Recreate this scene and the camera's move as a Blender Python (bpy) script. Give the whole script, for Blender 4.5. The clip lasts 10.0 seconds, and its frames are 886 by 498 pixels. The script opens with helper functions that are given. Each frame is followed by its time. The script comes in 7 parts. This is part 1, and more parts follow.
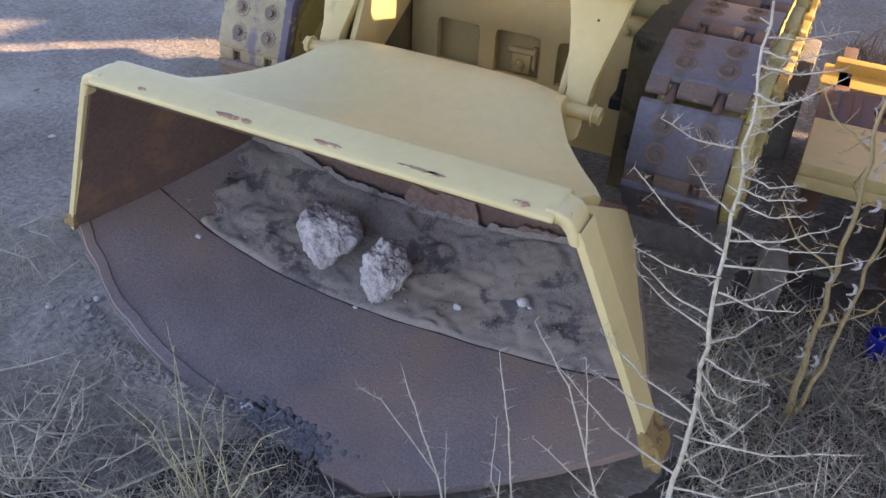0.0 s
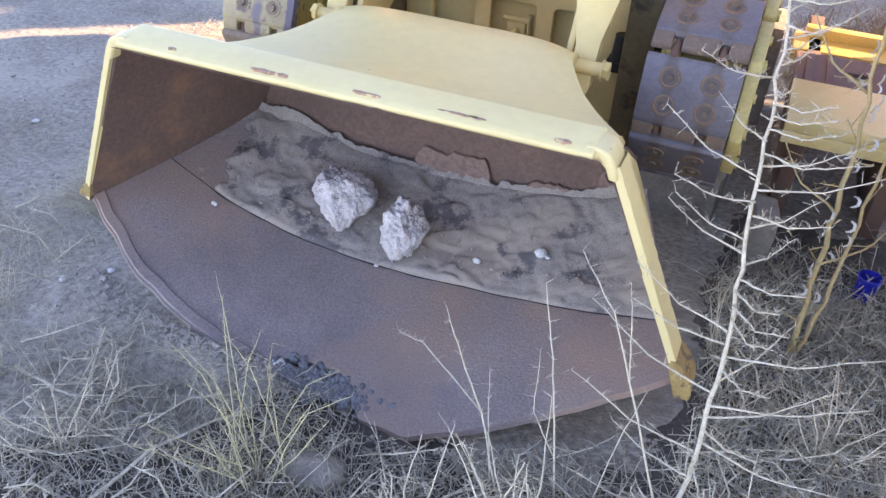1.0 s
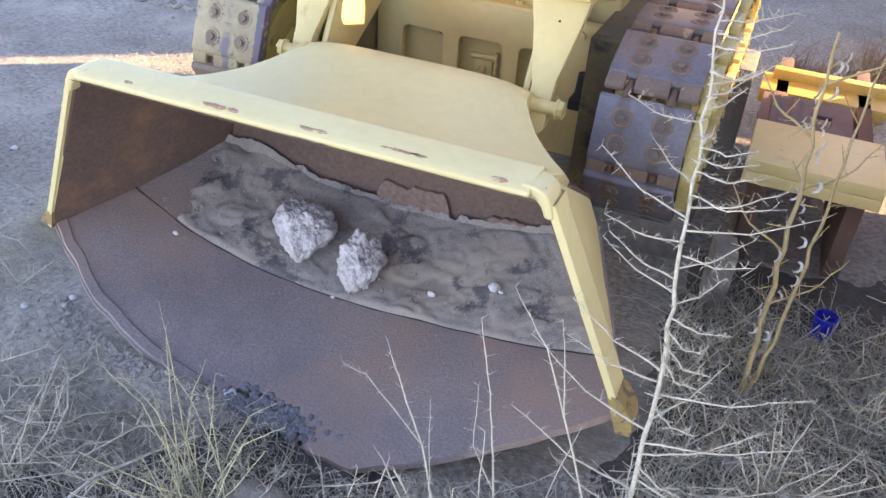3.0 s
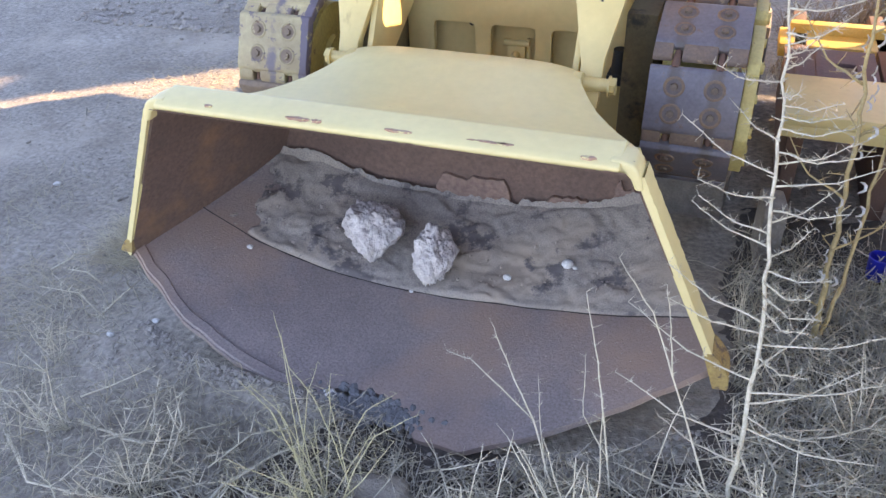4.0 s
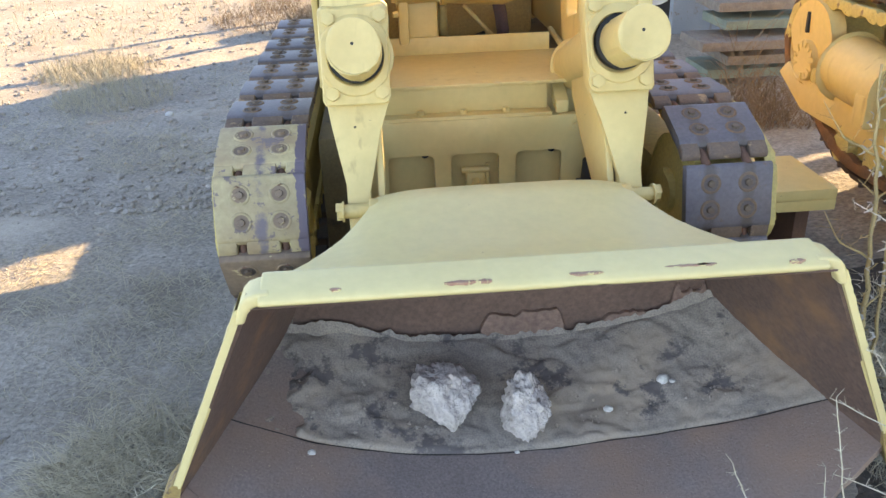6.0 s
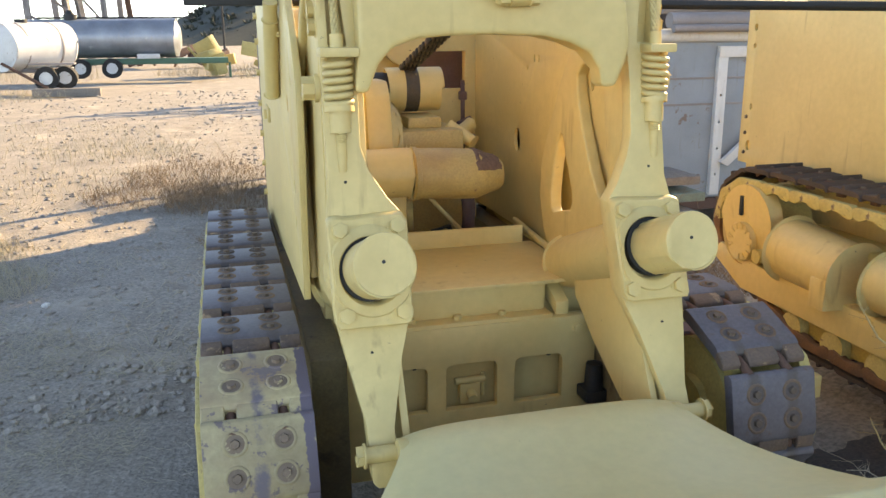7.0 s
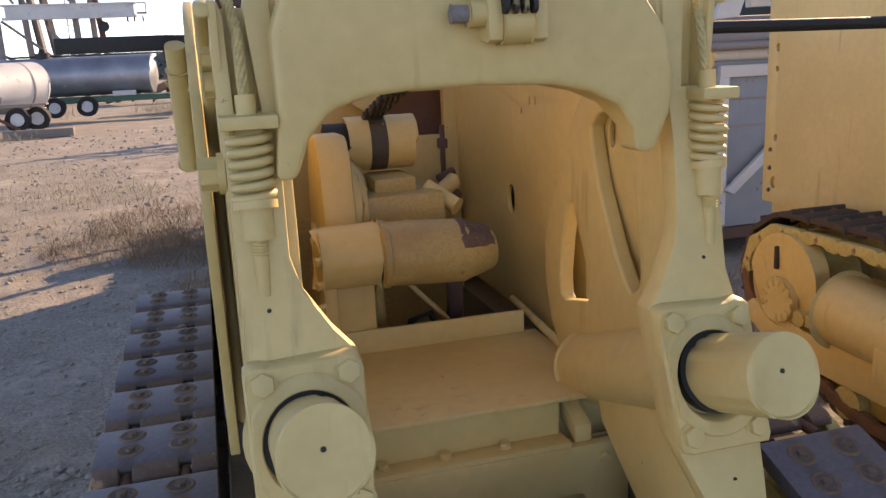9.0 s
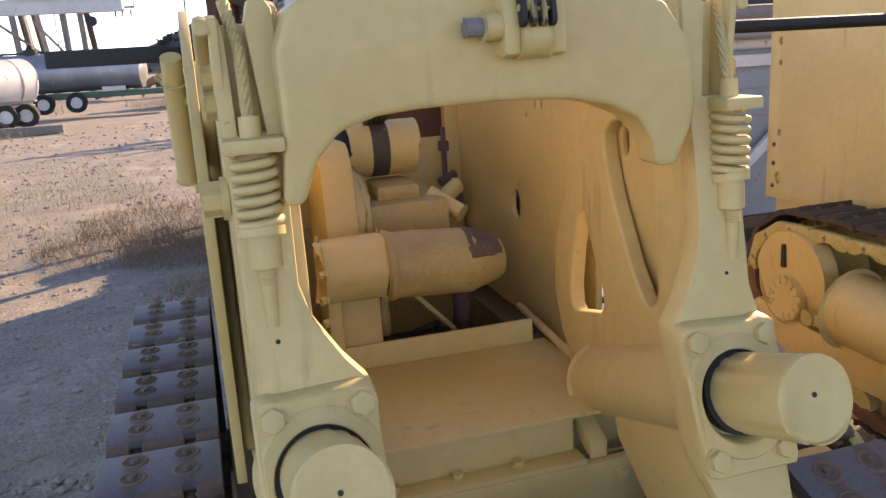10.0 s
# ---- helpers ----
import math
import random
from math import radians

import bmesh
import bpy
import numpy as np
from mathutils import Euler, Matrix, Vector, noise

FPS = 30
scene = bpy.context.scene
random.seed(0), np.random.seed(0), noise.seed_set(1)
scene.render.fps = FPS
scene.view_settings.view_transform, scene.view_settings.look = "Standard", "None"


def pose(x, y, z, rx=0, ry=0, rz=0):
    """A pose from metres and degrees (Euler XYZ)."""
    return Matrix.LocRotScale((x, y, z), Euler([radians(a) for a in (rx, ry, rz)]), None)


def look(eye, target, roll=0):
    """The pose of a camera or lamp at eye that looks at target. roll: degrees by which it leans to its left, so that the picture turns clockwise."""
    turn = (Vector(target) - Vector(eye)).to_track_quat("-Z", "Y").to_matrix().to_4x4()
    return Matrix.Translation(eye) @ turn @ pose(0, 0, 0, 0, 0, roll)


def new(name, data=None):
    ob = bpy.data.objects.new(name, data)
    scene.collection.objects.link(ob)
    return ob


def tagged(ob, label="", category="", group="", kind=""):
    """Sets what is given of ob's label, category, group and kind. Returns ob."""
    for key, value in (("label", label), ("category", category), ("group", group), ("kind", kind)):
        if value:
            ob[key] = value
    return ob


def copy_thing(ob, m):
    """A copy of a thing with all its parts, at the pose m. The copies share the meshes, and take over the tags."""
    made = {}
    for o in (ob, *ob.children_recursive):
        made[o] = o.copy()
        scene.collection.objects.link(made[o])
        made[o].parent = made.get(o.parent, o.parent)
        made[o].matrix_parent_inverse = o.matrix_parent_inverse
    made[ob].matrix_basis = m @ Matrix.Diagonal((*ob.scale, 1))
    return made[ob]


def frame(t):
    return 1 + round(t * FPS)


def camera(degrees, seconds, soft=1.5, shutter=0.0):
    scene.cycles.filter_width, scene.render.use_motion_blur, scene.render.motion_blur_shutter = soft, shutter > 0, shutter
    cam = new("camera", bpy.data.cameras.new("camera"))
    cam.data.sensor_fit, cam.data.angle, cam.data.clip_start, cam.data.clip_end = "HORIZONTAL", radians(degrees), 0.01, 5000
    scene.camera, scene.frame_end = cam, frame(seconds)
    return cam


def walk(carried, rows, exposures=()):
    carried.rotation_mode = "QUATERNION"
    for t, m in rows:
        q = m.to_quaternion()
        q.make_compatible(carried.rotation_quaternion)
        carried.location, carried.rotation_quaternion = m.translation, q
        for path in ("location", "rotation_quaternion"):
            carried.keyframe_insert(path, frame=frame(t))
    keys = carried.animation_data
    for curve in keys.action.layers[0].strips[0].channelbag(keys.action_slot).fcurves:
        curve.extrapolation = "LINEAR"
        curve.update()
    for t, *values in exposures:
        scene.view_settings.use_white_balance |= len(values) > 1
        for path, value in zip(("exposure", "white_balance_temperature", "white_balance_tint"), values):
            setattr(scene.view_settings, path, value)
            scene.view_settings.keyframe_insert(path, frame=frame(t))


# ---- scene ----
cam = camera(57.4, 10.0)
PATH = [
    (0, (0.94, -2.184, 1.797), (0.245, -0.706, 0.643), 3.1),
    (0.5, (0.862, -2.292, 1.763), (0.265, -0.799, 0.574), 3.1),
    (1, (0.823, -2.372, 1.734), (0.239, -0.848, 0.579), 3.5),
    (1.5, (0.815, -2.396, 1.723), (0.246, -0.851, 0.586), 5.8),
    (2, (0.799, -2.427, 1.737), (0.244, -0.859, 0.627), 7.3),
    (2.2, (0.806, -2.414, 1.766), (0.258, -0.829, 0.676), 7.4),
    (3.3, (0.966, -2.332, 1.763), (0.326, -0.788, 0.665), 2.7),
    (3.5, (0.947, -2.348, 1.758), (0.291, -0.814, 0.656), 1.5),
    (4, (0.764, -2.485, 1.796), (0.174, -0.931, 0.683), -1.9),
    (4.5, (0.547, -2.634, 1.785), (-0.009, -1.059, 0.685), -3.0),
    (5, (0.283, -2.525, 1.719), (0.062, -0.853, 0.644), 0.7),
    (5.2, (0.158, -2.436, 1.719), (0.029, -0.743, 0.661), -1.0),
    (6.3, (-0.436, -2.349, 1.773), (-0.161, -0.538, 0.97), -0.7),
    (6.5, (-0.522, -2.286, 1.771), (-0.11, -0.488, 0.999), 0.3),
    (6.6, (-0.582, -2.209, 1.783), (-0.127, -0.413, 1.03), 0.8),
    (7, (-0.703, -1.95, 1.824), (-0.208, -0.081, 1.312), -0.5),
    (7.2, (-0.756, -1.858, 1.83), (-0.268, 0.048, 1.472), 0.0),
    (7.5, (-0.817, -1.751, 1.841), (-0.383, 0.172, 1.505), 0.1),
    (8, (-0.825, -1.559, 1.88), (-0.347, 0.352, 1.538), -0.4),
    (8.5, (-0.61, -1.386, 1.881), (-0.103, 0.508, 1.484), -1.7),
    (9, (-0.496, -1.306, 1.871), (0.03, 0.568, 1.412), -2.6),
    (9.5, (-0.454, -1.283, 1.876), (0.078, 0.586, 1.402), -3.6),
    (10, (-0.508, -1.226, 1.912), (0.031, 0.638, 1.429), -3.4),
]
walk(cam, [(t, look(eye, target, roll)) for t, eye, target, roll in PATH],
     exposures=[(0.0, 2.50, 8500, 27), (0.5, 3.25, 8500, 27), (2.0, 3.30, 8650, 26), (3.4, 3.20, 8900, 25), (4.0, 3.15, 8850, 24), (4.8, 3.00, 8850, 24), (5.3, 3.00, 9100, 20), (6.3, 3.00, 9550, 12), (6.7, 2.80, 9550, 11), (7.0, 2.45, 9600, 11), (7.5, 1.35, 9700, 19), (8.0, 0.35, 9700, 22), (8.5, 0.85, 9450, 25), (9.2, 1.75, 8700, 24), (10.0, 1.85, 8700, 24)])

# ---- light ----
SUN_AZ, SUN_EL = 52.0, 21.0
world = bpy.data.worlds.new("world")
scene.world = world
world.use_nodes = True
wn, wl = world.node_tree.nodes, world.node_tree.links
sky = wn.new("ShaderNodeTexSky")
sky.sky_type = "NISHITA"
sky.sun_disc = False
sky.sun_elevation, sky.sun_rotation = radians(SUN_EL), radians(SUN_AZ)
sky.dust_density = 0.1
sky.altitude = 1800
sky.ozone_density = 1.6
sky.air_density = 0.6
wl.new(sky.outputs[0], wn["Background"].inputs[0])
wn["Background"].inputs[1].default_value = 0.15
sun_dir = Vector((math.sin(radians(SUN_AZ)) * math.cos(radians(SUN_EL)), math.cos(radians(SUN_AZ)) * math.cos(radians(SUN_EL)), math.sin(radians(SUN_EL))))
sun = new("sun", bpy.data.lights.new("sun", "SUN"))
sun.data.energy, sun.data.angle, sun.data.color = 3.0, radians(0.53), (1.0, 0.84, 0.61)
sun.matrix_world = look(sun_dir * 50, (0, 0, 0))


# ---- materials ----
def material(name, base, second=None, scale=8.0, amount=0.5, rough=0.7, metal=0.0, bump=0.1, fine=120.0, wear=None, wear_scale=6.0, wear_at=0.62, wear_soft=0.03, vary=0.0, stain=None, stain_at=0.55, speck=0.35, drip=None, drip_at=0.60):
    """Paint or stone with two scales of variation, worn patches with hard edges, and fine relief."""
    m = bpy.data.materials.new(name)
    m.use_nodes = True
    n, l = m.node_tree.nodes, m.node_tree.links
    b = n["Principled BSDF"]
    b.inputs["Metallic"].default_value = metal
    geo = n.new("ShaderNodeTexCoord")
    at = n.new("ShaderNodeVectorMath")
    at.operation = "ADD"
    oi = n.new("ShaderNodeObjectInfo")
    mul = n.new("ShaderNodeMath")
    mul.operation = "MULTIPLY"
    mul.inputs[1].default_value = 37.0 if vary else 0.0
    l.new(oi.outputs["Random"], mul.inputs[0])
    l.new(geo.outputs["Object"], at.inputs[0])
    l.new(mul.outputs[0], at.inputs[1])

    def noise_tex(sc, detail=6.0, rough_n=0.6):
        t = n.new("ShaderNodeTexNoise")
        t.inputs["Scale"].default_value, t.inputs["Detail"].default_value, t.inputs["Roughness"].default_value = sc, detail, rough_n
        l.new(at.outputs[0], t.inputs["Vector"])
        return t.outputs["Fac"]

    def ramp(fac, lo, hi):
        r = n.new("ShaderNodeMapRange")
        r.inputs["From Min"].default_value, r.inputs["From Max"].default_value = lo, hi
        l.new(fac, r.inputs["Value"])
        return r.outputs["Result"]

    def mix(fac, a, c):
        x = n.new("ShaderNodeMix")
        x.data_type = "RGBA"
        if isinstance(fac, float):
            x.inputs[0].default_value = fac
        else:
            l.new(fac, x.inputs[0])
        for i, v in ((6, a), (7, c)):
            if isinstance(v, tuple):
                x.inputs[i].default_value = (*v, 1)
            else:
                l.new(v, x.inputs[i])
        return x.outputs[2]

    second = second or tuple(c * 0.7 for c in base)
    big = noise_tex(scale)
    col = mix(ramp(big, 0.5 - 0.5 * amount, 0.5 + 0.5 * amount), second, base)
    grain = noise_tex(fine, 3.0)
    col = mix(ramp(grain, 0.3, 0.7), mix(speck, col, tuple(c * 0.4 for c in second)), col)
    if stain:
        col = mix(ramp(noise_tex(scale * 0.35, 4.0), stain_at, stain_at + 0.2), col, stain)
    if drip:
        st = n.new("ShaderNodeVectorMath")
        st.operation = "MULTIPLY"
        st.inputs[1].default_value = (1.0, 1.0, 0.09)
        l.new(at.outputs[0], st.inputs[0])
        dn = n.new("ShaderNodeTexNoise")
        dn.inputs["Scale"].default_value, dn.inputs["Detail"].default_value = 26.0, 5.0
        l.new(st.outputs[0], dn.inputs["Vector"])
        gate = n.new("ShaderNodeMath")
        gate.operation = "MULTIPLY"
        l.new(ramp(dn.outputs["Fac"], drip_at, drip_at + 0.16), gate.inputs[0])
        l.new(ramp(noise_tex(3.1, 3.0), 0.46, 0.66), gate.inputs[1])
        col = mix(gate.outputs[0], col, drip)
    rough_out = None
    if wear:
        w = ramp(noise_tex(wear_scale, 8.0, 0.7), wear_at, wear_at + wear_soft)
        col = mix(w, col, wear)
        rough_out = ramp(w, -1.0, 1.0)
    if vary:
        h = n.new("ShaderNodeHueSaturation")
        l.new(col, h.inputs["Color"])
        v = n.new("ShaderNodeMapRange")
        v.inputs["To Min"].default_value, v.inputs["To Max"].default_value = 1 - vary, 1 + vary
        l.new(oi.outputs["Random"], v.inputs["Value"])
        l.new(v.outputs["Result"], h.inputs["Value"])
        col = h.outputs["Color"]
    l.new(col, b.inputs["Base Color"])
    rr = n.new("ShaderNodeMapRange")
    rr.inputs["To Min"].default_value, rr.inputs["To Max"].default_value = max(0.05, rough - 0.12), min(1.0, rough + 0.12)
    l.new(big, rr.inputs["Value"])
    l.new(rr.outputs["Result"], b.inputs["Roughness"])
    if bump:
        bn = n.new("ShaderNodeBump")
        bn.inputs["Strength"].default_value, bn.inputs["Distance"].default_value = min(1.0, bump * 2), 0.01
        hsum = n.new("ShaderNodeMath")
        hsum.operation = "ADD"
        l.new(grain, hsum.inputs[0])
        l.new(big, hsum.inputs[1])
        l.new(hsum.outputs[0], bn.inputs["Height"])
        l.new(bn.outputs[0], b.inputs["Normal"])
    return m


CREAM = material("faded_yellow_paint", (0.69, 0.525, 0.228), (0.60, 0.445, 0.183), scale=3.0, rough=0.48, bump=0.025, fine=32, speck=0.14, wear=(0.15, 0.09, 0.055), wear_scale=30, wear_at=0.69, wear_soft=0.015, stain=(0.56, 0.41, 0.165), stain_at=0.5, drip=(0.40, 0.27, 0.115))
PALE = material("pale_yellow_paint", (0.72, 0.60, 0.30), (0.66, 0.53, 0.25), scale=3.0, rough=0.50, bump=0.025, fine=32, speck=0.12, wear=(0.22, 0.11, 0.075), wear_scale=26, wear_at=0.70, wear_soft=0.02, stain=(0.62, 0.50, 0.25), stain_at=0.5)
CHIPPED = material("chipped_yellow_paint", (0.60, 0.48, 0.18), (0.47, 0.36, 0.13), scale=6.0, rough=0.6, bump=0.1, fine=80, wear=(0.16, 0.10, 0.07), wear_scale=9, wear_at=0.63, wear_soft=0.04)
RUST = material("brown_rusted_steel", (0.205, 0.120, 0.090), (0.125, 0.078, 0.063), scale=7.0, rough=0.75, bump=0.10, fine=70, speck=0.5, stain=(0.31, 0.155, 0.072), stain_at=0.58, wear=(0.25, 0.17, 0.13), wear_scale=11, wear_at=0.68, wear_soft=0.12)
SCOURED = material("scoured_bucket_floor", (0.32, 0.255, 0.235), (0.215, 0.17, 0.16), scale=4.5, rough=0.6, bump=0.12, fine=150, stain=(0.31, 0.195, 0.14), stain_at=0.50, speck=0.6, wear=(0.13, 0.105, 0.098), wear_scale=85, wear_at=0.64, wear_soft=0.10)
CAKED = material("caked_dirt", (0.42, 0.36, 0.305), (0.27, 0.23, 0.205), scale=6.0, rough=0.95, bump=0.10, fine=210, speck=0.65, stain=(0.39, 0.30, 0.225), stain_at=0.50, wear=(0.125, 0.108, 0.105), wear_scale=7, wear_at=0.535, wear_soft=0.05)
PAD = material("worn_steel_pad", (0.155, 0.14, 0.155), (0.10, 0.088, 0.10), scale=14.0, rough=0.52, metal=0.15, bump=0.05, fine=90, wear=(0.13, 0.085, 0.065), wear_scale=14, wear_at=0.60, wear_soft=0.08, vary=0.2)
PADY = material("painted_steel_pad", (0.52, 0.43, 0.24), (0.40, 0.32, 0.17), scale=9.0, rough=0.55, metal=0.0, bump=0.06, fine=60, wear=(0.17, 0.13, 0.125), wear_scale=13, wear_at=0.56, wear_soft=0.03, vary=0.12, stain=(0.27, 0.18, 0.11), stain_at=0.46)
BOLT = material("rusty_bolt", (0.20, 0.15, 0.11), (0.12, 0.08, 0.06), scale=40, rough=0.7, metal=0.3, bump=0.1)
# for dark steel parts, and for sheets and discs that stand for shade
DARK = material("dark_greasy_steel_and_shade", (0.035, 0.033, 0.032), (0.02, 0.02, 0.02), scale=9, rough=0.6, metal=0.2, bump=0.1)
CABLE = material("painted_wire_rope", (0.66, 0.51, 0.23), (0.50, 0.38, 0.16), scale=60, rough=0.6)
WOOD = material("weathered_timber", (0.30, 0.26, 0.22), (0.17, 0.14, 0.12), scale=20, rough=0.9, bump=0.3, fine=100)
ROCK = material("pale_pitted_rock", (0.72, 0.66, 0.62), (0.50, 0.44, 0.41), scale=16, rough=0.95, bump=0.5, fine=70, speck=0.55, wear=(0.20, 0.165, 0.15), wear_scale=45, wear_at=0.66)
SOIL = material("dry_dirt_ground", (0.455, 0.40, 0.335), (0.30, 0.26, 0.21), scale=2.6, rough=0.97, bump=0.9, fine=42, stain=(0.45, 0.385, 0.305), speck=0.8, wear=(0.195, 0.16, 0.125), wear_scale=1.6, wear_at=0.53, wear_soft=0.18)
STRAW = material("dry_straw", (0.52, 0.46, 0.33), (0.34, 0.29, 0.20), scale=20, rough=0.9, bump=0)
STEM = material("bleached_stem", (0.68, 0.61, 0.48), (0.45, 0.39, 0.28), scale=30, rough=0.85, bump=0.1)
BLUE = material("blue_plastic", (0.015, 0.03, 0.45), (0.01, 0.02, 0.3), scale=20, rough=0.35, bump=0)
WHITE = material("chalky_white_paint", (0.70, 0.70, 0.68), (0.50, 0.50, 0.50), scale=1.2, rough=0.5, bump=0, wear=(0.33, 0.27, 0.22), wear_scale=3.5, wear_at=0.62, drip=(0.36, 0.28, 0.22))
GREYM = material("dull_aluminium", (0.42, 0.44, 0.47), (0.17, 0.18, 0.21), scale=0.9, rough=0.45, metal=0.6, bump=0, drip=(0.30, 0.24, 0.19), drip_at=0.55, wear=(0.55, 0.55, 0.55), wear_scale=1.6, wear_at=0.62, wear_soft=0.1)
RUSTY = material("rusty_structure", (0.17, 0.085, 0.055), (0.09, 0.05, 0.04), scale=3, rough=0.85, bump=0.05)
GALV = material("weathered_galvanised_steel", (0.30, 0.28, 0.28), (0.20, 0.17, 0.16), scale=1.5, rough=0.7, bump=0)
TYRE = material("tyre_rubber", (0.03, 0.03, 0.03), (0.02, 0.02, 0.02), scale=6, rough=0.85)
GREEN = material("green_frame_paint", (0.06, 0.16, 0.10), (0.04, 0.10, 0.07), scale=3, rough=0.6)
SCRUB = material("scrub_hillside", (0.055, 0.057, 0.040), (0.032, 0.035, 0.027), scale=0.12, amount=0.3, rough=1.0, bump=0, fine=1.2)
MESA = material("far_haze_blue_mesa", (0.16, 0.20, 0.26), (0.14, 0.18, 0.24), scale=0.01, rough=1.0, bump=0)
BLUEP = material("faded_blue_paint", (0.30, 0.34, 0.38), (0.21, 0.24, 0.27), scale=2.2, rough=0.6, wear=(0.17, 0.12, 0.10), wear_scale=5, wear_at=0.62, drip=(0.16, 0.12, 0.10))

OCHRE = material("ochre_worn_paint", (0.42, 0.29, 0.10), (0.26, 0.16, 0.06), scale=22, rough=0.75, bump=0.2, wear=(0.12, 0.075, 0.05), wear_scale=26, wear_at=0.55)
SCUFF = material("red_scuff", (0.34, 0.16, 0.11), (0.48, 0.30, 0.20), scale=60, rough=0.8, wear=(0.6, 0.5, 0.25), wear_scale=70, wear_at=0.56)
SCALE = material("red_rust_scale", (0.31, 0.195, 0.15), (0.21, 0.13, 0.105), scale=14, rough=0.9, bump=0.25, fine=60, speck=0.6)
CHALK = material("chalk_white_stone", (0.72, 0.70, 0.66), (0.5, 0.48, 0.45), scale=60, rough=0.95, bump=0.2)
PADR = material("rusty_ribbed_pad", (0.085, 0.055, 0.042), (0.05, 0.038, 0.032), scale=12, rough=0.8, bump=0.1, vary=0.2)
PADB = material("rusted_painted_pad", (0.27, 0.19, 0.13), (0.17, 0.12, 0.09), scale=11, rough=0.75, bump=0.1, fine=60, wear=(0.46, 0.38, 0.22), wear_scale=12, wear_at=0.60, wear_soft=0.03)
RINGS = material("rust_ringed_seat", (0.215, 0.125, 0.065), (0.12, 0.085, 0.07), scale=30, rough=0.8, bump=0.1, vary=0.45)
TAILS = material("rust_brown_pad_edge", (0.20, 0.13, 0.09), (0.12, 0.085, 0.07), scale=16, rough=0.8, bump=0.12, vary=0.2, wear=(0.30, 0.20, 0.12), wear_scale=14, wear_at=0.60)
GRIMY_SHADE = material("grimy_shade_darkened_paint", (0.24, 0.185, 0.09), (0.12, 0.09, 0.05), scale=5, rough=0.75, bump=0.08, wear=(0.05, 0.04, 0.03), wear_scale=7, wear_at=0.56, wear_soft=0.1)
PADRING = material("rusty_bolt_seat", (0.15, 0.115, 0.095), (0.095, 0.078, 0.078), scale=25, rough=0.75, metal=0.2, bump=0.1, vary=0.3)
LINKP = material("greasy_yellow_link", (0.55, 0.43, 0.19), (0.42, 0.32, 0.13), scale=20, rough=0.6, bump=0.1, drip=(0.04, 0.035, 0.03), drip_at=0.45, wear=(0.03, 0.028, 0.026), wear_scale=45, wear_at=0.50)
ORANGE = material("orange_rusty_chain", (0.26, 0.12, 0.05), (0.13, 0.07, 0.04), scale=10, rough=0.9, bump=0.2)
OILED = material("oil_stained_paint", (0.58, 0.43, 0.17), (0.44, 0.31, 0.12), scale=6, rough=0.5, bump=0.08, stain=(0.30, 0.19, 0.09), stain_at=0.56, wear=(0.20, 0.11, 0.07), wear_scale=18, wear_at=0.66)
WORN = material("worn_dark_band", (0.10, 0.075, 0.05), (0.06, 0.05, 0.04), scale=20, rough=0.6, bump=0.2, wear=(0.5, 0.38, 0.14), wear_scale=26, wear_at=0.62)
GOLD = material("golden_yellow_paint", (0.68, 0.47, 0.13), (0.58, 0.38, 0.10), scale=4, rough=0.5, bump=0.04, wear=(0.15, 0.08, 0.05), wear_scale=20, wear_at=0.66)
GREENISH = material("green_grey_board", (0.24, 0.30, 0.24), (0.16, 0.19, 0.16), scale=14, rough=0.9, bump=0.2)
DRYHILL = material("dry_grass_hills", (0.23, 0.18, 0.105), (0.13, 0.11, 0.07), scale=0.02, rough=1.0, bump=0, fine=0.3)
LITTER = material("grey_plant_litter", (0.50, 0.46, 0.38), (0.20, 0.18, 0.145), scale=9, rough=0.95, bump=0, fine=30)
TAN = material("tan_dead_stalk", (0.50, 0.37, 0.18), (0.34, 0.25, 0.12), scale=30, rough=0.85, bump=0.1)
CURL = material("pale_curled_leaf", (0.62, 0.58, 0.52), (0.45, 0.41, 0.35), scale=40, rough=0.9, bump=0.1)
LEAF = material("tan_dead_leaf", (0.42, 0.36, 0.24), (0.28, 0.23, 0.15), scale=40, rough=0.9, bump=0.15)
GREENSTRAW = material("yellow_green_stem", (0.58, 0.52, 0.31), (0.42, 0.37, 0.21), scale=30, rough=0.85, bump=0)
PEBBLED = material("dark_grey_pebble", (0.20, 0.20, 0.205), (0.11, 0.11, 0.115), scale=40, rough=0.9, bump=0.1)
GRIT = material("mixed_grit", (0.42, 0.37, 0.32), (0.27, 0.24, 0.205), scale=30, rough=0.95, bump=0.1, fine=60)
DUSTY = material("dusty_tan_stone", (0.34, 0.29, 0.23), (0.25, 0.21, 0.17), scale=14, rough=0.95, bump=0.3)
SHADED_HUMUS = material("shade_darkened_leaf_mould", (0.135, 0.11, 0.092), (0.07, 0.058, 0.05), scale=9, rough=0.97, bump=0.4, fine=60, speck=0.6)
SOOT = material("dark_rusted_sheet", (0.065, 0.045, 0.04), (0.04, 0.03, 0.028), scale=2.5, rough=0.85, bump=0.05, wear=(0.20, 0.17, 0.15), wear_scale=3.5, wear_at=0.66)
BRUSH = material("brown_dry_brush", (0.33, 0.22, 0.13), (0.17, 0.115, 0.075), scale=9, rough=0.95, bump=0, fine=30)
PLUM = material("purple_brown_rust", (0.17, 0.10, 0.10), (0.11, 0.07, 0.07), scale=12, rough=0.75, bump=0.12)


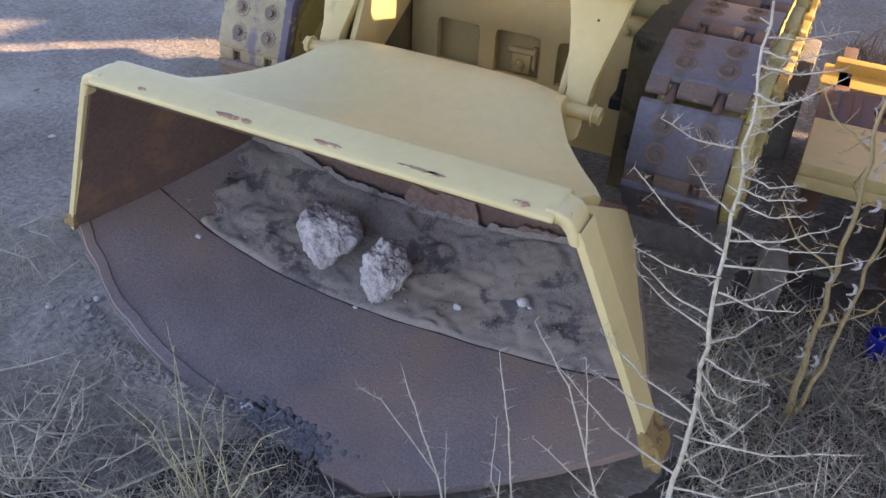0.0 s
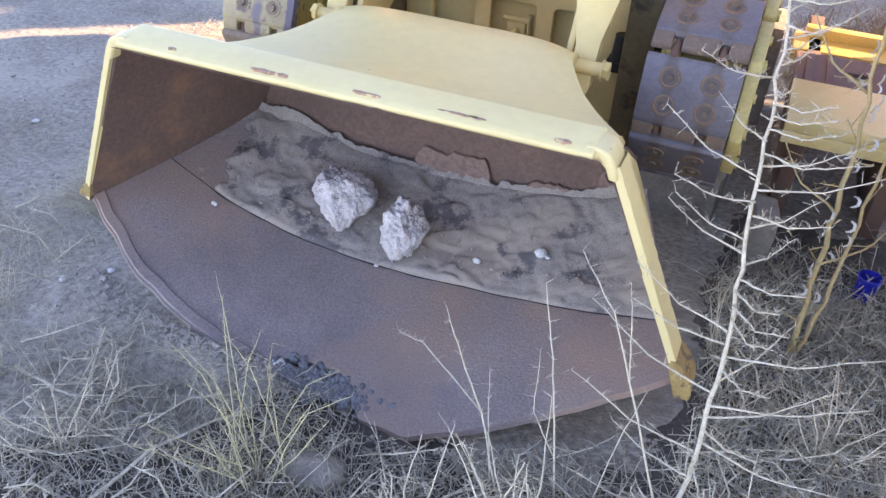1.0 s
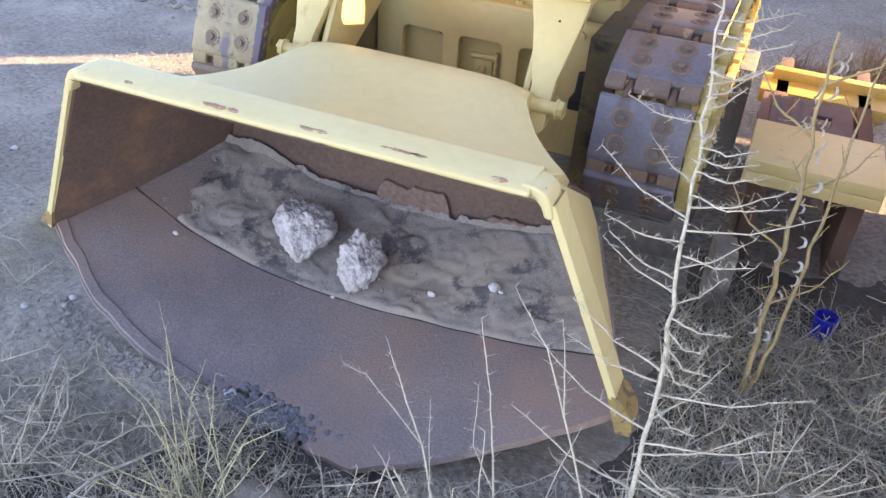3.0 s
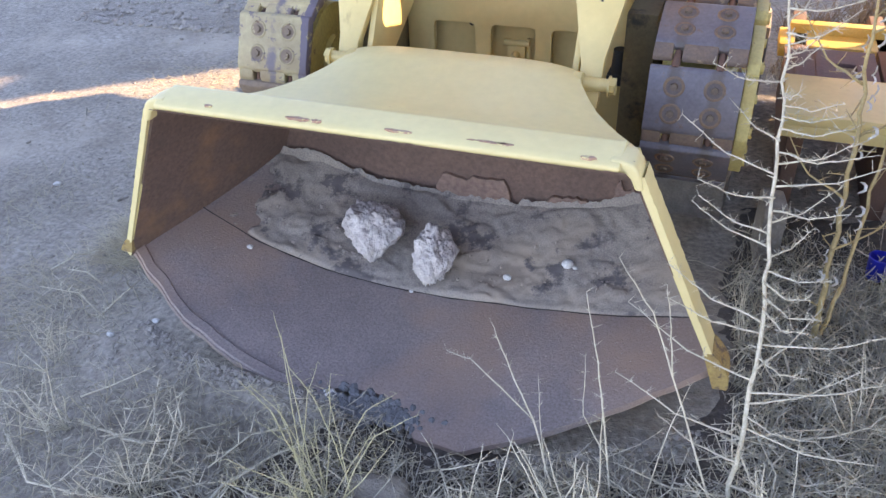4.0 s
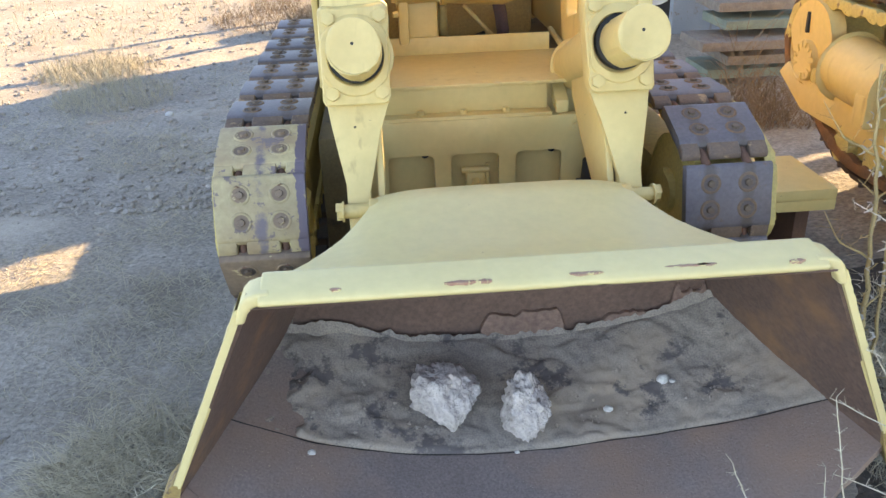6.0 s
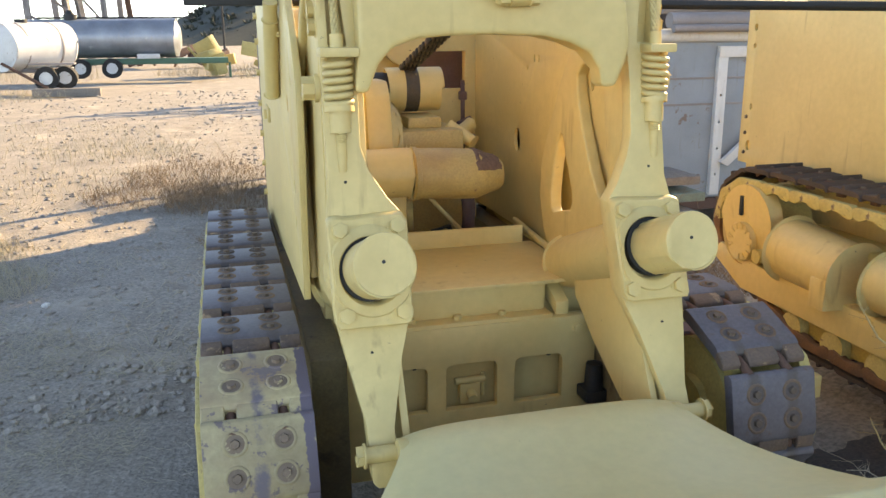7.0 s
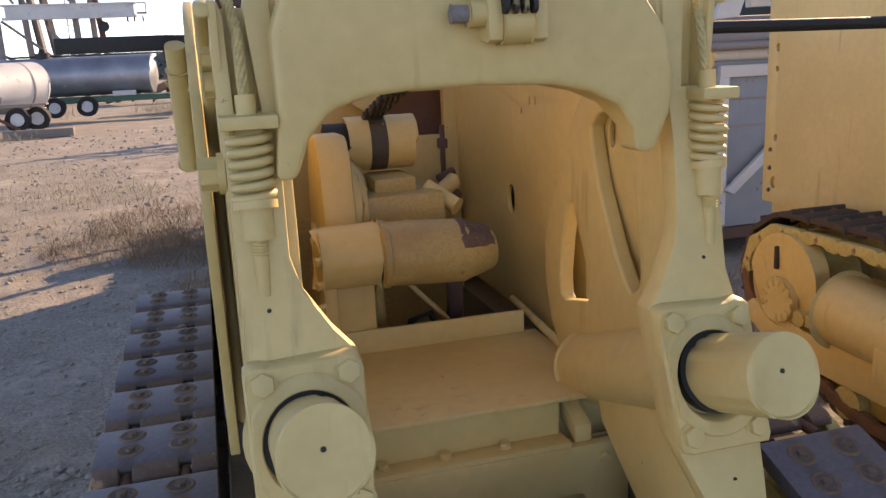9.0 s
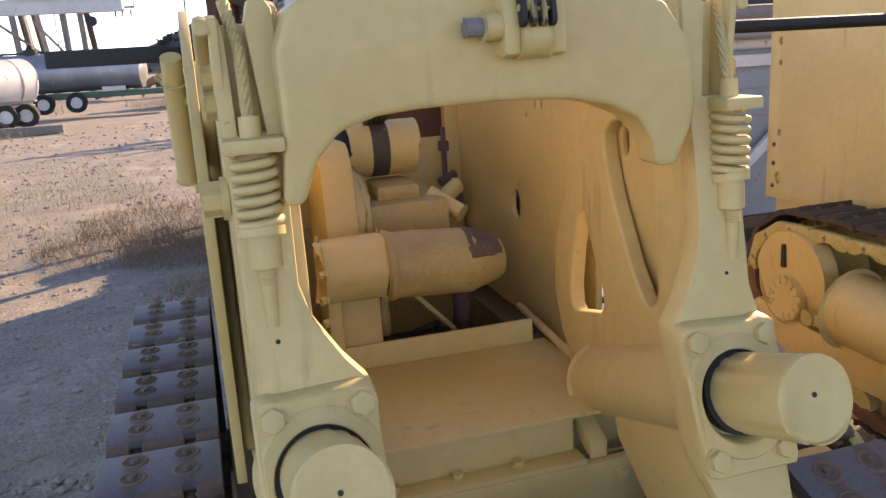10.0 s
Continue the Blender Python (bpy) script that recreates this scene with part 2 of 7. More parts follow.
def pad_stain(m, colour, centre, inner, outer, fold=True, ragged=0.5, top=1.0, size=38.0):
    """Discolouring along lines of the pad's length, broken up by noise."""
    n, l = m.node_tree.nodes, m.node_tree.links
    b = n["Principled BSDF"]
    old = b.inputs["Base Color"].links[0].from_socket
    tc = n.new("ShaderNodeTexCoord")
    sep = n.new("ShaderNodeSeparateXYZ")
    l.new(tc.outputs["Object"], sep.inputs[0])
    last = sep.outputs["X"]
    for op, val in (("ABSOLUTE", 0.0), ("SUBTRACT", centre), ("ABSOLUTE", 0.0)) if fold else (("SUBTRACT", centre), ("ABSOLUTE", 0.0)):
        k = n.new("ShaderNodeMath")
        k.operation = op
        k.inputs[1].default_value = val
        l.new(last, k.inputs[0])
        last = k.outputs[0]
    nt = n.new("ShaderNodeTexNoise")
    nt.inputs["Scale"].default_value, nt.inputs["Detail"].default_value, nt.inputs["Roughness"].default_value = size, 8.0, 0.7
    oi = n.new("ShaderNodeObjectInfo")
    mv = n.new("ShaderNodeVectorMath")
    mv.operation = "ADD"
    l.new(tc.outputs["Object"], mv.inputs[0])
    l.new(oi.outputs["Location"], mv.inputs[1])
    l.new(mv.outputs[0], nt.inputs["Vector"])
    near = n.new("ShaderNodeMapRange")
    near.inputs["From Min"].default_value, near.inputs["From Max"].default_value, near.inputs["To Max"].default_value = outer, inner, top
    l.new(last, near.inputs["Value"])
    add = n.new("ShaderNodeMath")
    add.operation = "ADD"
    l.new(near.outputs["Result"], add.inputs[0])
    l.new(nt.outputs["Fac"], add.inputs[1])
    cut = n.new("ShaderNodeMapRange")
    cut.inputs["From Min"].default_value, cut.inputs["From Max"].default_value = 1.12, 1.12 + ragged
    l.new(add.outputs[0], cut.inputs["Value"])
    x = n.new("ShaderNodeMix")
    x.data_type = "RGBA"
    l.new(cut.outputs["Result"], x.inputs[0])
    l.new(old, x.inputs[6])
    x.inputs[7].default_value = (*colour, 1)
    l.new(x.outputs[2], b.inputs["Base Color"])


pad_stain(PAD, (0.085, 0.066, 0.055), 0.058, 0.010, 0.046, True, 0.45, 0.95, 22.0)
pad_stain(PADY, (0.125, 0.10, 0.125), 0.118, 0.010, 0.045, False, 0.04, 0.72, 15.0)
pad_stain(PADY, (0.14, 0.115, 0.13), 0.0, 0.006, 0.085, False, 0.15, 0.70, 13.0)


# ---- mesh tools ----
def part(name, bm, mat, parent=None, label=""):
    me = bpy.data.meshes.new(name)
    bm.to_mesh(me)
    bm.free()
    me.materials.append(mat)
    ob = new(name, me)
    if parent:
        ob.parent = parent
        if parent.type == "EMPTY":
            ob.matrix_parent_inverse = Matrix.Translation(-Vector(parent.location))
    if label:
        ob["label"] = label
    return ob


def thing(name, at, label, category, group="", kind=""):
    ob = new(name)
    ob.location = at
    ob.empty_display_size = 0.1
    return tagged(ob, label, category, group, kind)


def smooth(bm, angle=40):
    for f in bm.faces:
        f.smooth = True
    for e in bm.edges:
        if len(e.link_faces) == 2 and e.calc_face_angle(0) > radians(angle):
            e.smooth = False
    return bm


def bevelled(bm, w, seg=2):
    if w:
        es = [e for e in bm.edges if len(e.link_faces) == 2 and e.calc_face_angle(0) > radians(30)]
        bmesh.ops.bevel(bm, geom=es, offset=w, segments=seg, affect="EDGES", profile=0.6, clamp_overlap=True)
    return smooth(bm)


def merge(*bms):
    out = bmesh.new()
    for b in bms:
        me = bpy.data.meshes.new("tmp")
        b.to_mesh(me)
        b.free()
        out.from_mesh(me)
        bpy.data.meshes.remove(me)
    return out


def box(lo, hi, w=0.004, m=None):
    bm = bmesh.new()
    bmesh.ops.create_cube(bm, size=1)
    lo, hi = Vector(lo), Vector(hi)
    for v in bm.verts:
        v.co = Vector([lo[i] + (v.co[i] + 0.5) * (hi[i] - lo[i]) for i in range(3)])
    bevelled(bm, w)
    if m:
        bm.transform(m)
    return bm


def rod(a, b, r, r2=None, seg=20, w=0.0):
    a, b = Vector(a), Vector(b)
    bm = bmesh.new()
    bmesh.ops.create_cone(bm, cap_ends=True, segments=seg, radius1=r, radius2=r if r2 is None else r2, depth=(b - a).length)
    bm.transform(Matrix.Translation((a + b) / 2) @ (b - a).to_track_quat("Z", "Y").to_matrix().to_4x4())
    return bevelled(bm, w) if w else smooth(bm)


def pipe(points, r, seg=8, taper=1.0):
    """A tube along points; r may shrink towards the end."""
    bm = bmesh.new()
    pts = [Vector(p) for p in points]
    rings = []
    ref = None
    for i, p in enumerate(pts):
        d = (pts[min(i + 1, len(pts) - 1)] - pts[max(i - 1, 0)]).normalized()
        if ref is None:
            ref = d.orthogonal().normalized()
        u = (ref - d * ref.dot(d)).normalized()
        ref = u
        v = d.cross(u)
        rr = r * (1 + (taper - 1) * i / max(1, len(pts) - 1))
        rings.append([bm.verts.new(p + (u * math.cos(2 * math.pi * k / seg) + v * math.sin(2 * math.pi * k / seg)) * rr) for k in range(seg)])
    for q, s in zip(rings, rings[1:]):
        for k in range(seg):
            bm.faces.new((q[k], q[(k + 1) % seg], s[(k + 1) % seg], s[k]))
    bm.faces.new(rings[0][::-1])
    bm.faces.new(rings[-1])
    return smooth(bm, 60)


def slab(outline, axis, a, b, w=0.004, holes=(), warp=None, seg=2, cuts=()):
    """A plate cut to an outline in the plane across axis, from a to b along it, with holes cut through."""
    bm = bmesh.new()

    def at(p, d):
        c = list(p)
        c.insert("xyz".index(axis), d)
        return Vector(c)

    loops = [list(outline), *[list(h) for h in holes]]
    edges = []
    for loop in loops:
        vs = [bm.verts.new(at(p, a)) for p in loop]
        edges += [bm.edges.new((vs[i], vs[(i + 1) % len(vs)])) for i in range(len(vs))]
    bmesh.ops.triangle_fill(bm, use_beauty=True, use_dissolve=True, edges=edges)
    faces = list(bm.faces)
    out = bmesh.ops.extrude_face_region(bm, geom=faces)
    shift = at((0, 0), b - a)
    bmesh.ops.translate(bm, vec=shift, verts=[g for g in out["geom"] if isinstance(g, bmesh.types.BMVert)])
    bmesh.ops.recalc_face_normals(bm, faces=bm.faces)
    bevelled(bm, w, seg)
    for z in cuts:
        bmesh.ops.bisect_plane(bm, geom=bm.verts[:] + bm.edges[:] + bm.faces[:], plane_co=(0, 0, z), plane_no=(0, 0, 1))
    if warp:
        for v in bm.verts:
            v.co = warp(v.co)
        smooth(bm)
    return bm


def ring(cx, cy, r, n=16, r2=None):
    return [(cx + r * math.cos(2 * math.pi * k / n), cy + (r2 or r) * math.sin(2 * math.pi * k / n)) for k in range(n)]


def mirrored(bm):
    for v in bm.verts:
        v.co.x = -v.co.x
    bmesh.ops.reverse_faces(bm, faces=bm.faces)
    return bm


def hexbolt(at, direction, r=0.02, h=0.014):
    d = Vector(direction).normalized()
    a = Vector(at)
    head = rod(a, a + d * h, r, seg=6, w=r * 0.12)
    return merge(rod(a - d * 0.002, a + d * 0.003, r * 1.25, seg=14), head)


def lerp_table(table, z):
    for (z0, y0), (z1, y1) in zip(table, table[1:]):
        if z <= z1 or (z1, y1) == table[-1]:
            return y0 + (y1 - y0) * (z - z0) / (z1 - z0)


# ---- ground ----
def ground_z(x, y):
    ramp = min(1.0, max(0.0, (0.25 - y) / 1.1))
    front = 0.19 * ramp * ramp * (3 - 2 * ramp) * math.exp(-(max(0.0, abs(x - 0.1) - 0.7) / 0.75) ** 2)
    side = 0.09 * math.exp(-((x - 1.2) / 0.6) ** 2 - (y / 1.2) ** 2) + 0.2 * math.exp(-((x - 2.5) / 0.7) ** 2 - ((y - 0.6) / 1.8) ** 2)
    front += 0.06 * math.exp(-((x + 0.33) / 0.28) ** 2 - ((y + 1.11) / 0.09) ** 2)
    near = math.exp(-((x / 9) ** 2 + (y / 12) ** 2))
    bumps = noise.noise(Vector((x * 1.3, y * 1.3, 0))) * 0.02 + noise.noise(Vector((x * 4, y * 4, 3))) * 0.010 + noise.noise(Vector((x * 13, y * 13, 7))) * 0.006
    roll = noise.noise(Vector((x * 0.07, y * 0.07, 9))) * 0.15 * (1 - near)
    return front + side + bumps + roll


def axis_steps(lo, hi, step, far):
    out = list(np.arange(lo, hi, step))
    s, v = step, hi
    while v < far:
        out.append(v)
        s *= 1.16
        v += s
    s, v = step, lo - step
    while v > -far:
        out.insert(0, v)
        s *= 1.16
        v -= s
    return out


gx, gy = axis_steps(-4.2, 3.2, 0.04, 2600), axis_steps(-4.0, 7.0, 0.04, 2600)
gverts = [(x, y, ground_z(x, y)) for y in gy for x in gx]
gfaces = [(j * len(gx) + i, j * len(gx) + i + 1, (j + 1) * len(gx) + i + 1, (j + 1) * len(gx) + i) for j in range(len(gy) - 1) for i in range(len(gx) - 1)]
gm = bpy.data.meshes.new("ground")
gm.from_pydata(gverts, [], gfaces)
gm.materials.append(SOIL)
gm.polygons.foreach_set("use_smooth", [True] * len(gm.polygons))
tagged(new("ground", gm), "dry grey-brown dirt yard with loose grit", "ground", kind="structure")

# ---- mucking loader ----
LOADER = thing("mucking_loader", (0, 0.9, 0.5), "cream-yellow crawler mucking loader with rusty bucket, standing on timbers", "loader")


# bucket
def floor_z(x, y):
    c = lerp_table([(-1.2, 0.20), (-1.12, 0.222), (-0.6, 0.35), (-0.45, 0.40), (-0.3, 0.46)], y)
    return c + 0.15 * (abs(x) / 0.8) ** 2


def half_width(y):
    return lerp_table([(-1.3, 0.93), (-0.9, 0.865), (-0.6, 0.76), (-0.31, 0.645)], y)


def front_y(u):
    """The worn front edge: a blunt nose, with a bite torn out of it beside the middle."""
    y = lerp_table([(-1, -0.885), (-0.69, -1.02), (-0.46, -1.075), (-0.23, -1.105), (0.0, -1.125), (0.31, -1.155), (0.52, -1.085), (0.69, -1.015), (1, -0.885)], u) + 0.006 * noise.noise(Vector((u * 14, 0, 0)))
    bite = max(0.0, 1 - ((u + 0.01) / 0.17) ** 2)
    return y + 0.088 * bite ** 0.6


def grid_bm(rows):
    bm = bmesh.new()
    vs = [[bm.verts.new(p) for p in row] for row in rows]
    for q, s in zip(vs, vs[1:]):
        for i in range(len(q) - 1):
            bm.faces.new((q[i], q[i + 1], s[i + 1], s[i]))
    bmesh.ops.recalc_face_normals(bm, faces=bm.faces)
    return bm


def thick(bm, t, angle=40):
    bmesh.ops.solidify(bm, geom=bm.faces[:], thickness=t)
    bmesh.ops.recalc_face_normals(bm, faces=bm.faces)
    return smooth(bm, angle)


NU, NV = 96, 28
rows = []
for j in range(NV + 1):
    row = []
    for i in range(NU + 1):
        u = -1 + 2 * i / NU
        y = -0.31 + (front_y(u) + 0.31) * j / NV
        x = u * half_width(y)
        row.append((x, y, floor_z(x, y) + 0.003 * noise.noise(Vector((x * 6, y * 6, 2)))))
    rows.append(row)
bucket = part("bucket", thick(grid_bm(rows), 0.022), SCOURED, LOADER, "wide rusty steel bucket with a torn front edge")


def side_top(v):
    return lerp_table([(0, 0.99), (0.12, 0.97), (1, 0.655)], v)


for sgn in (-1, 1):
    rows = []
    for i in range(15):
        v = i / 14
        yt, yb = -0.925 + 0.615 * v, -0.90 + 0.59 * v
        top = Vector((sgn * (0.61 - 0.015 * v), yt, side_top(v)))
        bot = Vector((sgn * half_width(yb), yb, floor_z(half_width(yb), yb) - 0.01))
        rows.append([top.lerp(bot, k / 10) for k in range(11)])
    sheet = thick(grid_bm(rows), 0.016)
    for f in sheet.faces:
        f.material_index = 1 if f.normal.x * sgn > 0.2 else 0
    part("side_sheet", sheet, RUST, bucket, "side sheet, rusted inside and painted pale yellow outside").data.materials.append(PALE)
    for name, mat0, va, vb, label in (("side_rim", PALE, 0.045, 0.86, "pale yellow side rim with a chipped edge"), ("rim_foot", OCHRE, 0.845, 1.035 if sgn > 0 else 0.93, "worn ochre foot of the rim, rusted through")):
        ps = []
        for k in range(41):
            v = va + (vb - va) * k / 40
            c = Vector((sgn * (0.612 + 0.255 * v), -0.928 + 0.03 * v, 0.985 - 0.57 * v))
            foot = max(0.0, v - 0.845) / 0.19
            w = 0.016 + 0.004 * noise.noise(Vector((v * 9, sgn, 0))) + 0.0025 * noise.noise(Vector((v * 70, sgn, 4))) + 0.006 * v
            o = 0.012 + 0.0025 * noise.noise(Vector((v * 45, sgn, 9))) + (0.001 + 0.016 * math.sin(math.pi * min(1.0, foot)) ** 0.7 if name == "rim_foot" else 0.0)
            i0 = 0.006 + (0.002 + 0.012 * foot if name == "rim_foot" else 0.0)
            ps.append([(c.x - sgn * i0, c.y - 0.012, c.z), (c.x + sgn * o, c.y - 0.010, c.z), (c.x + sgn * o, c.y + 0.05 + w, c.z), (c.x - sgn * 0.004, c.y + 0.05 + w, c.z), (c.x - sgn * i0, c.y - 0.012, c.z)])
        part(name, bevelled(grid_bm(ps), 0.0), mat0, bucket, label)
    if sgn < 0:
        cuts = []
        for k in range(9):
            for d in (-1, 1):
                a, b = Vector((0.10, 0.18 + 0.08 * k)), Vector((0.03, 0.26 + 0.08 * k)) if d > 0 else Vector((0.02, 0.14 + 0.08 * k))
                line = []
                for q in range(5):
                    f, g = a.lerp(b, q / 4)
                    yt, yb = -0.925 + 0.615 * f, -0.90 + 0.59 * f
                    top = Vector((sgn * (0.61 - 0.015 * f), yt, side_top(f)))
                    bot = Vector((sgn * half_width(yb), yb, floor_z(half_width(yb), yb) - 0.01))
                    line.append(top.lerp(bot, g) + Vector((0.0088, -0.001, 0.0035)))
                if g < 0.92 and (k + d) % 4:
                    cuts.append(pipe(line, 0.0011, 5))
        part("scratches", merge(*cuts), CAKED, bucket, "pale criss-cross scratches")
rows = []
for y, z, hw in ((-0.925, 0.968, 0.61), (-0.80, 0.905, 0.605), (-0.60, 0.82, 0.60), (-0.40, 0.70, 0.597), (-0.340, 0.668, 0.597), (-0.326, 0.642, 0.598), (-0.318, 0.55, 0.62), (-0.312, 0.42, 0.645)):
    rows.append([(hw * (-1 + 2 * i / 24), y, z) for i in range(25)])
part("rear_sheet", thick(grid_bm(rows), -0.016, 30), RUST, bucket, "brown rusted inner back sheet")
lip = part("lip", slab([(-0.955, 0.970), (-0.960, 0.984), (-0.940, 0.994), (-0.86, 1.002), (-0.835, 0.990), (-0.835, 0.965)], "x", -0.585, 0.585, 0.008, seg=3), PALE, bucket, "pale yellow lip plate")
for sgn in (-1, 1):
    bend = [(0.560, 0.966), (0.560, 0.996), (0.590, 0.995), (0.612, 0.988), (0.624, 0.974), (0.631, 0.955), (0.638, 0.928), (0.619, 0.928), (0.609, 0.952), (0.594, 0.966)]
    part("lip_corner", slab([(sgn * x, z) for x, z in bend][:: sgn], "y", -0.945, -0.862, 0.008, seg=3), PALE, bucket)
for k, (x, w) in enumerate(((-0.18, 0.034), (0.075, 0.034), (0.29, 0.045), (0.515, 0.018), (-0.43, 0.012), (0.33, 0.02), (-0.13, 0.014))):
    pts = [(x + w * math.cos(a) * (1 + 0.3 * noise.noise(Vector((a, x * 9, 0)))), -0.944 + 0.004 * (k % 3) + 0.0055 * math.sin(a) * (1 + 0.9 * noise.noise(Vector((a * 3, x * 9, 5))))) for a in [j * math.pi / 10 for j in range(20)]]
    part("scuff", slab(pts, "z", 0.985, 0.9955, 0.0), SCUFF, lip, "red-brown scuff in the paint")
rows = []
for k in range(160):
    x = -0.60 + 1.20 * k / 159
    h = 0.0015 + 0.009 * max(0.0, noise.noise(Vector((x * 6, 0, 3))) + 0.1) + 0.003 * noise.noise(Vector((x * 40, 1, 3)))
    rows.append([(x, -0.952, 0.9683), (x, -0.9568, 0.9688), (x, -0.9572 - 0.30 * max(0.0005, h), 0.9695 + max(0.0005, h))])
part("worn_edge", smooth(grid_bm(rows), 60), RUST, lip, "brown worn lower edge")
# neck plate over the bucket's back
rows = []
NECK = [(-0.86, 0.60, 0.985), (-0.80, 0.60, 0.958), (-0.73, 0.60, 0.926), (-0.66, 0.60, 0.900), (-0.60, 0.570, 0.888), (-0.545, 0.527, 0.885), (-0.495, 0.487, 0.888), (-0.44, 0.445, 0.895), (-0.38, 0.410, 0.906), (-0.32, 0.378, 0.920), (-0.25, 0.356, 0.928), (-0.205, 0.35, 0.905), (-0.185, 0.345, 0.86), (-0.18, 0.34, 0.70)]
for y, hw, z in NECK:
    rows.append([(hw * u, y, z - (0.022 * abs(u) ** 5 if y > -0.72 else 0.0)) for u in [-1 + i / 14 for i in range(29)]])
part("neck_plate", thick(grid_bm(rows), 0.025, 50), PALE, bucket, "pale yellow flared neck plate")
for sgn in (-1, 1):
    flank = [(sgn * (hw - 0.004), y, z - 0.03) for y, hw, z in NECK[3:12]]
    part("neck_flank", thick(grid_bm([flank, [(x, y, max(z - 0.16, lerp_table([(-0.95, 1.0), (-0.35, 0.69), (-0.2, 0.68)], y) + 0.004)) for x, y, z in flank]]), 0.012), PALE, bucket)
    ear = slab(ring(-0.27, 0.86, 0.05, 18), "x", sgn * 0.345, sgn * 0.372, 0.005)
    part("hinge_ear", ear, CREAM, bucket)
    part("hinge_pin", merge(rod((sgn * 0.34, -0.245, 0.868), (sgn * 0.455, -0.245, 0.868), 0.020, seg=16), hexbolt((sgn * 0.446, -0.245, 0.868), (sgn, 0, 0), 0.024, 0.018)), CREAM, bucket)

# peeling rust scale on the inner back
for x0, x1, zt, seed in ((-0.07, 0.18, 0.548, 1), (0.29, 0.47, 0.525, 2), (-0.56, -0.28, 0.492, 3), (0.50, 0.61, 0.60, 4)):
    n0 = 22
    up = []
    for k in range(n0 + 1):
        v = k / n0
        jag = 0.35 * noise.noise(Vector((v * 4, seed * 3.1, 0))) + 0.25 * noise.noise(Vector((v * 13, seed * 1.7, 2)))
        up.append((x0 + (x1 - x0) * v, 0.44 + (zt - 0.44) * min(1.0, (0.55 + 6 * min(v, 1 - v))) * (1 + jag * 0.5)))
    part("rust_scale", slab([*up, (x1, 0.42), (x0, 0.42)], "y", -0.332, -0.312, 0.0015, seg=1), SCALE, bucket, "reddish flake of rust scale")

# raised strip along the worn front edge
rows = []
for k in range(40):
    u = -0.99 + 0.76 * k / 39
    y0 = front_y(u) + 0.004
    y1 = y0 + 0.034 + 0.002 * noise.noise(Vector((u * 9, 0, 5)))
    rows.append([(u * half_width(y), y, floor_z(u * half_width(y), y) + h) for y, h in ((y0, 0.001), (y0 + 0.003, 0.006), (y1 - 0.004, 0.006), (y1, 0.001))])
part("edge_strip", smooth(grid_bm(rows), 40), SCOURED, bucket, "scuffed wear strip")

# caked dirt in the back of the bucket
SEAM = [(-1, -0.64), (-0.88, -0.652), (-0.7, -0.672), (-0.45, -0.685), (-0.15, -0.685), (0.15, -0.682), (0.5, -0.690), (0.85, -0.720), (1, -0.735)]


def crust(x, y):
    """Lobed crusts with steep rims, one over another."""
    h = 0.0
    for sx, sy, at0, rise, seed in ((4.2, 8.0, 0.0, 0.007, 6.0), (7.5, 12.0, 0.10, 0.006, 14.0), (13.0, 19.0, 0.14, 0.004, 23.0)):
        q = min(1.0, max(0.0, (noise.noise(Vector((x * sx, y * sy, seed))) - at0) / 0.22))
        h += rise * q * q * (3 - 2 * q)
    return h + 0.003 * noise.noise(Vector((x * 40, y * 40, 6))) + 0.0016 * noise.noise(Vector((x * 95, y * 95, 1)))


rows = []
for j in range(81):
    v = j / 80
    row = []
    for i in range(231):
        u = -1 + 2 * i / 230
        edge_y = lerp_table(SEAM, u) + 0.005 * noise.noise(Vector((u * 5, 0, 4)))
        y = edge_y + (-0.335 - edge_y) * min(1.0, v / 0.72)
        x = u * (half_width(y) - 0.010)
        body = 0.004 + 0.010 * min(1.0, v * 1.8) + crust(x, y)
        hollow = 0.012 * math.exp(-((x - 0.22) / 0.10) ** 2 - ((y + 0.55) / 0.03) ** 2) + 0.012 * math.exp(-((x + 0.42) / 0.05) ** 2 - ((y + 0.47) / 0.03) ** 2)
        z = floor_z(x, y) + max(0.004, body - hollow) * min(1.0, v * 30 + 0.3) + 0.02 * max(0, v - 0.45) + 0.05 * max(0.0, abs(u) - 0.88)
        if v > 0.72:
            z += (v - 0.72) * (0.03 + 0.45 * max(0.0, x - 0.42) + 0.25 * max(0.0, -x - 0.30)) * (1 + 1.2 * noise.noise(Vector((x * 7, 3, 1))))
            y = -0.340 + 0.02 * (v - 0.72) - 0.004 * noise.noise(Vector((x * 30, z * 30, 2)))
        if v <= 0.72:
            bare = (-0.80 - u) * 9 + 1.1 * noise.noise(Vector((x * 9, y * 9, 31))) + 0.5 * noise.noise(Vector((x * 30, y * 30, 33)))
            z -= 0.022 * min(1.0, max(0.0, bare))
        else:
            z += (v - 0.72) * (0.05 * noise.noise(Vector((x * 28, 5, 1))) + 0.03 * noise.noise(Vector((x * 70, 8, 1)))) - 0.03 * max(0.0, -0.82 - u) * 5
        if v == 0:
            z -= 0.012
        row.append((x, y, z))
    rows.append(row)
# thin dark strip drawn as the shadow in the floor's seam
seam = []
for k in range(121):
    u = -0.99 + 1.98 * k / 120
    y = lerp_table(SEAM, u) + 0.005 * noise.noise(Vector((u * 5, 0, 4)))
    w = 0.0035 + 0.002 * noise.noise(Vector((u * 12, 0, 9)))
    seam.append([(u * half_width(y), y - 0.001 - d, floor_z(u * half_width(y), y - d) + 0.0045) for d in (0.0, w)])
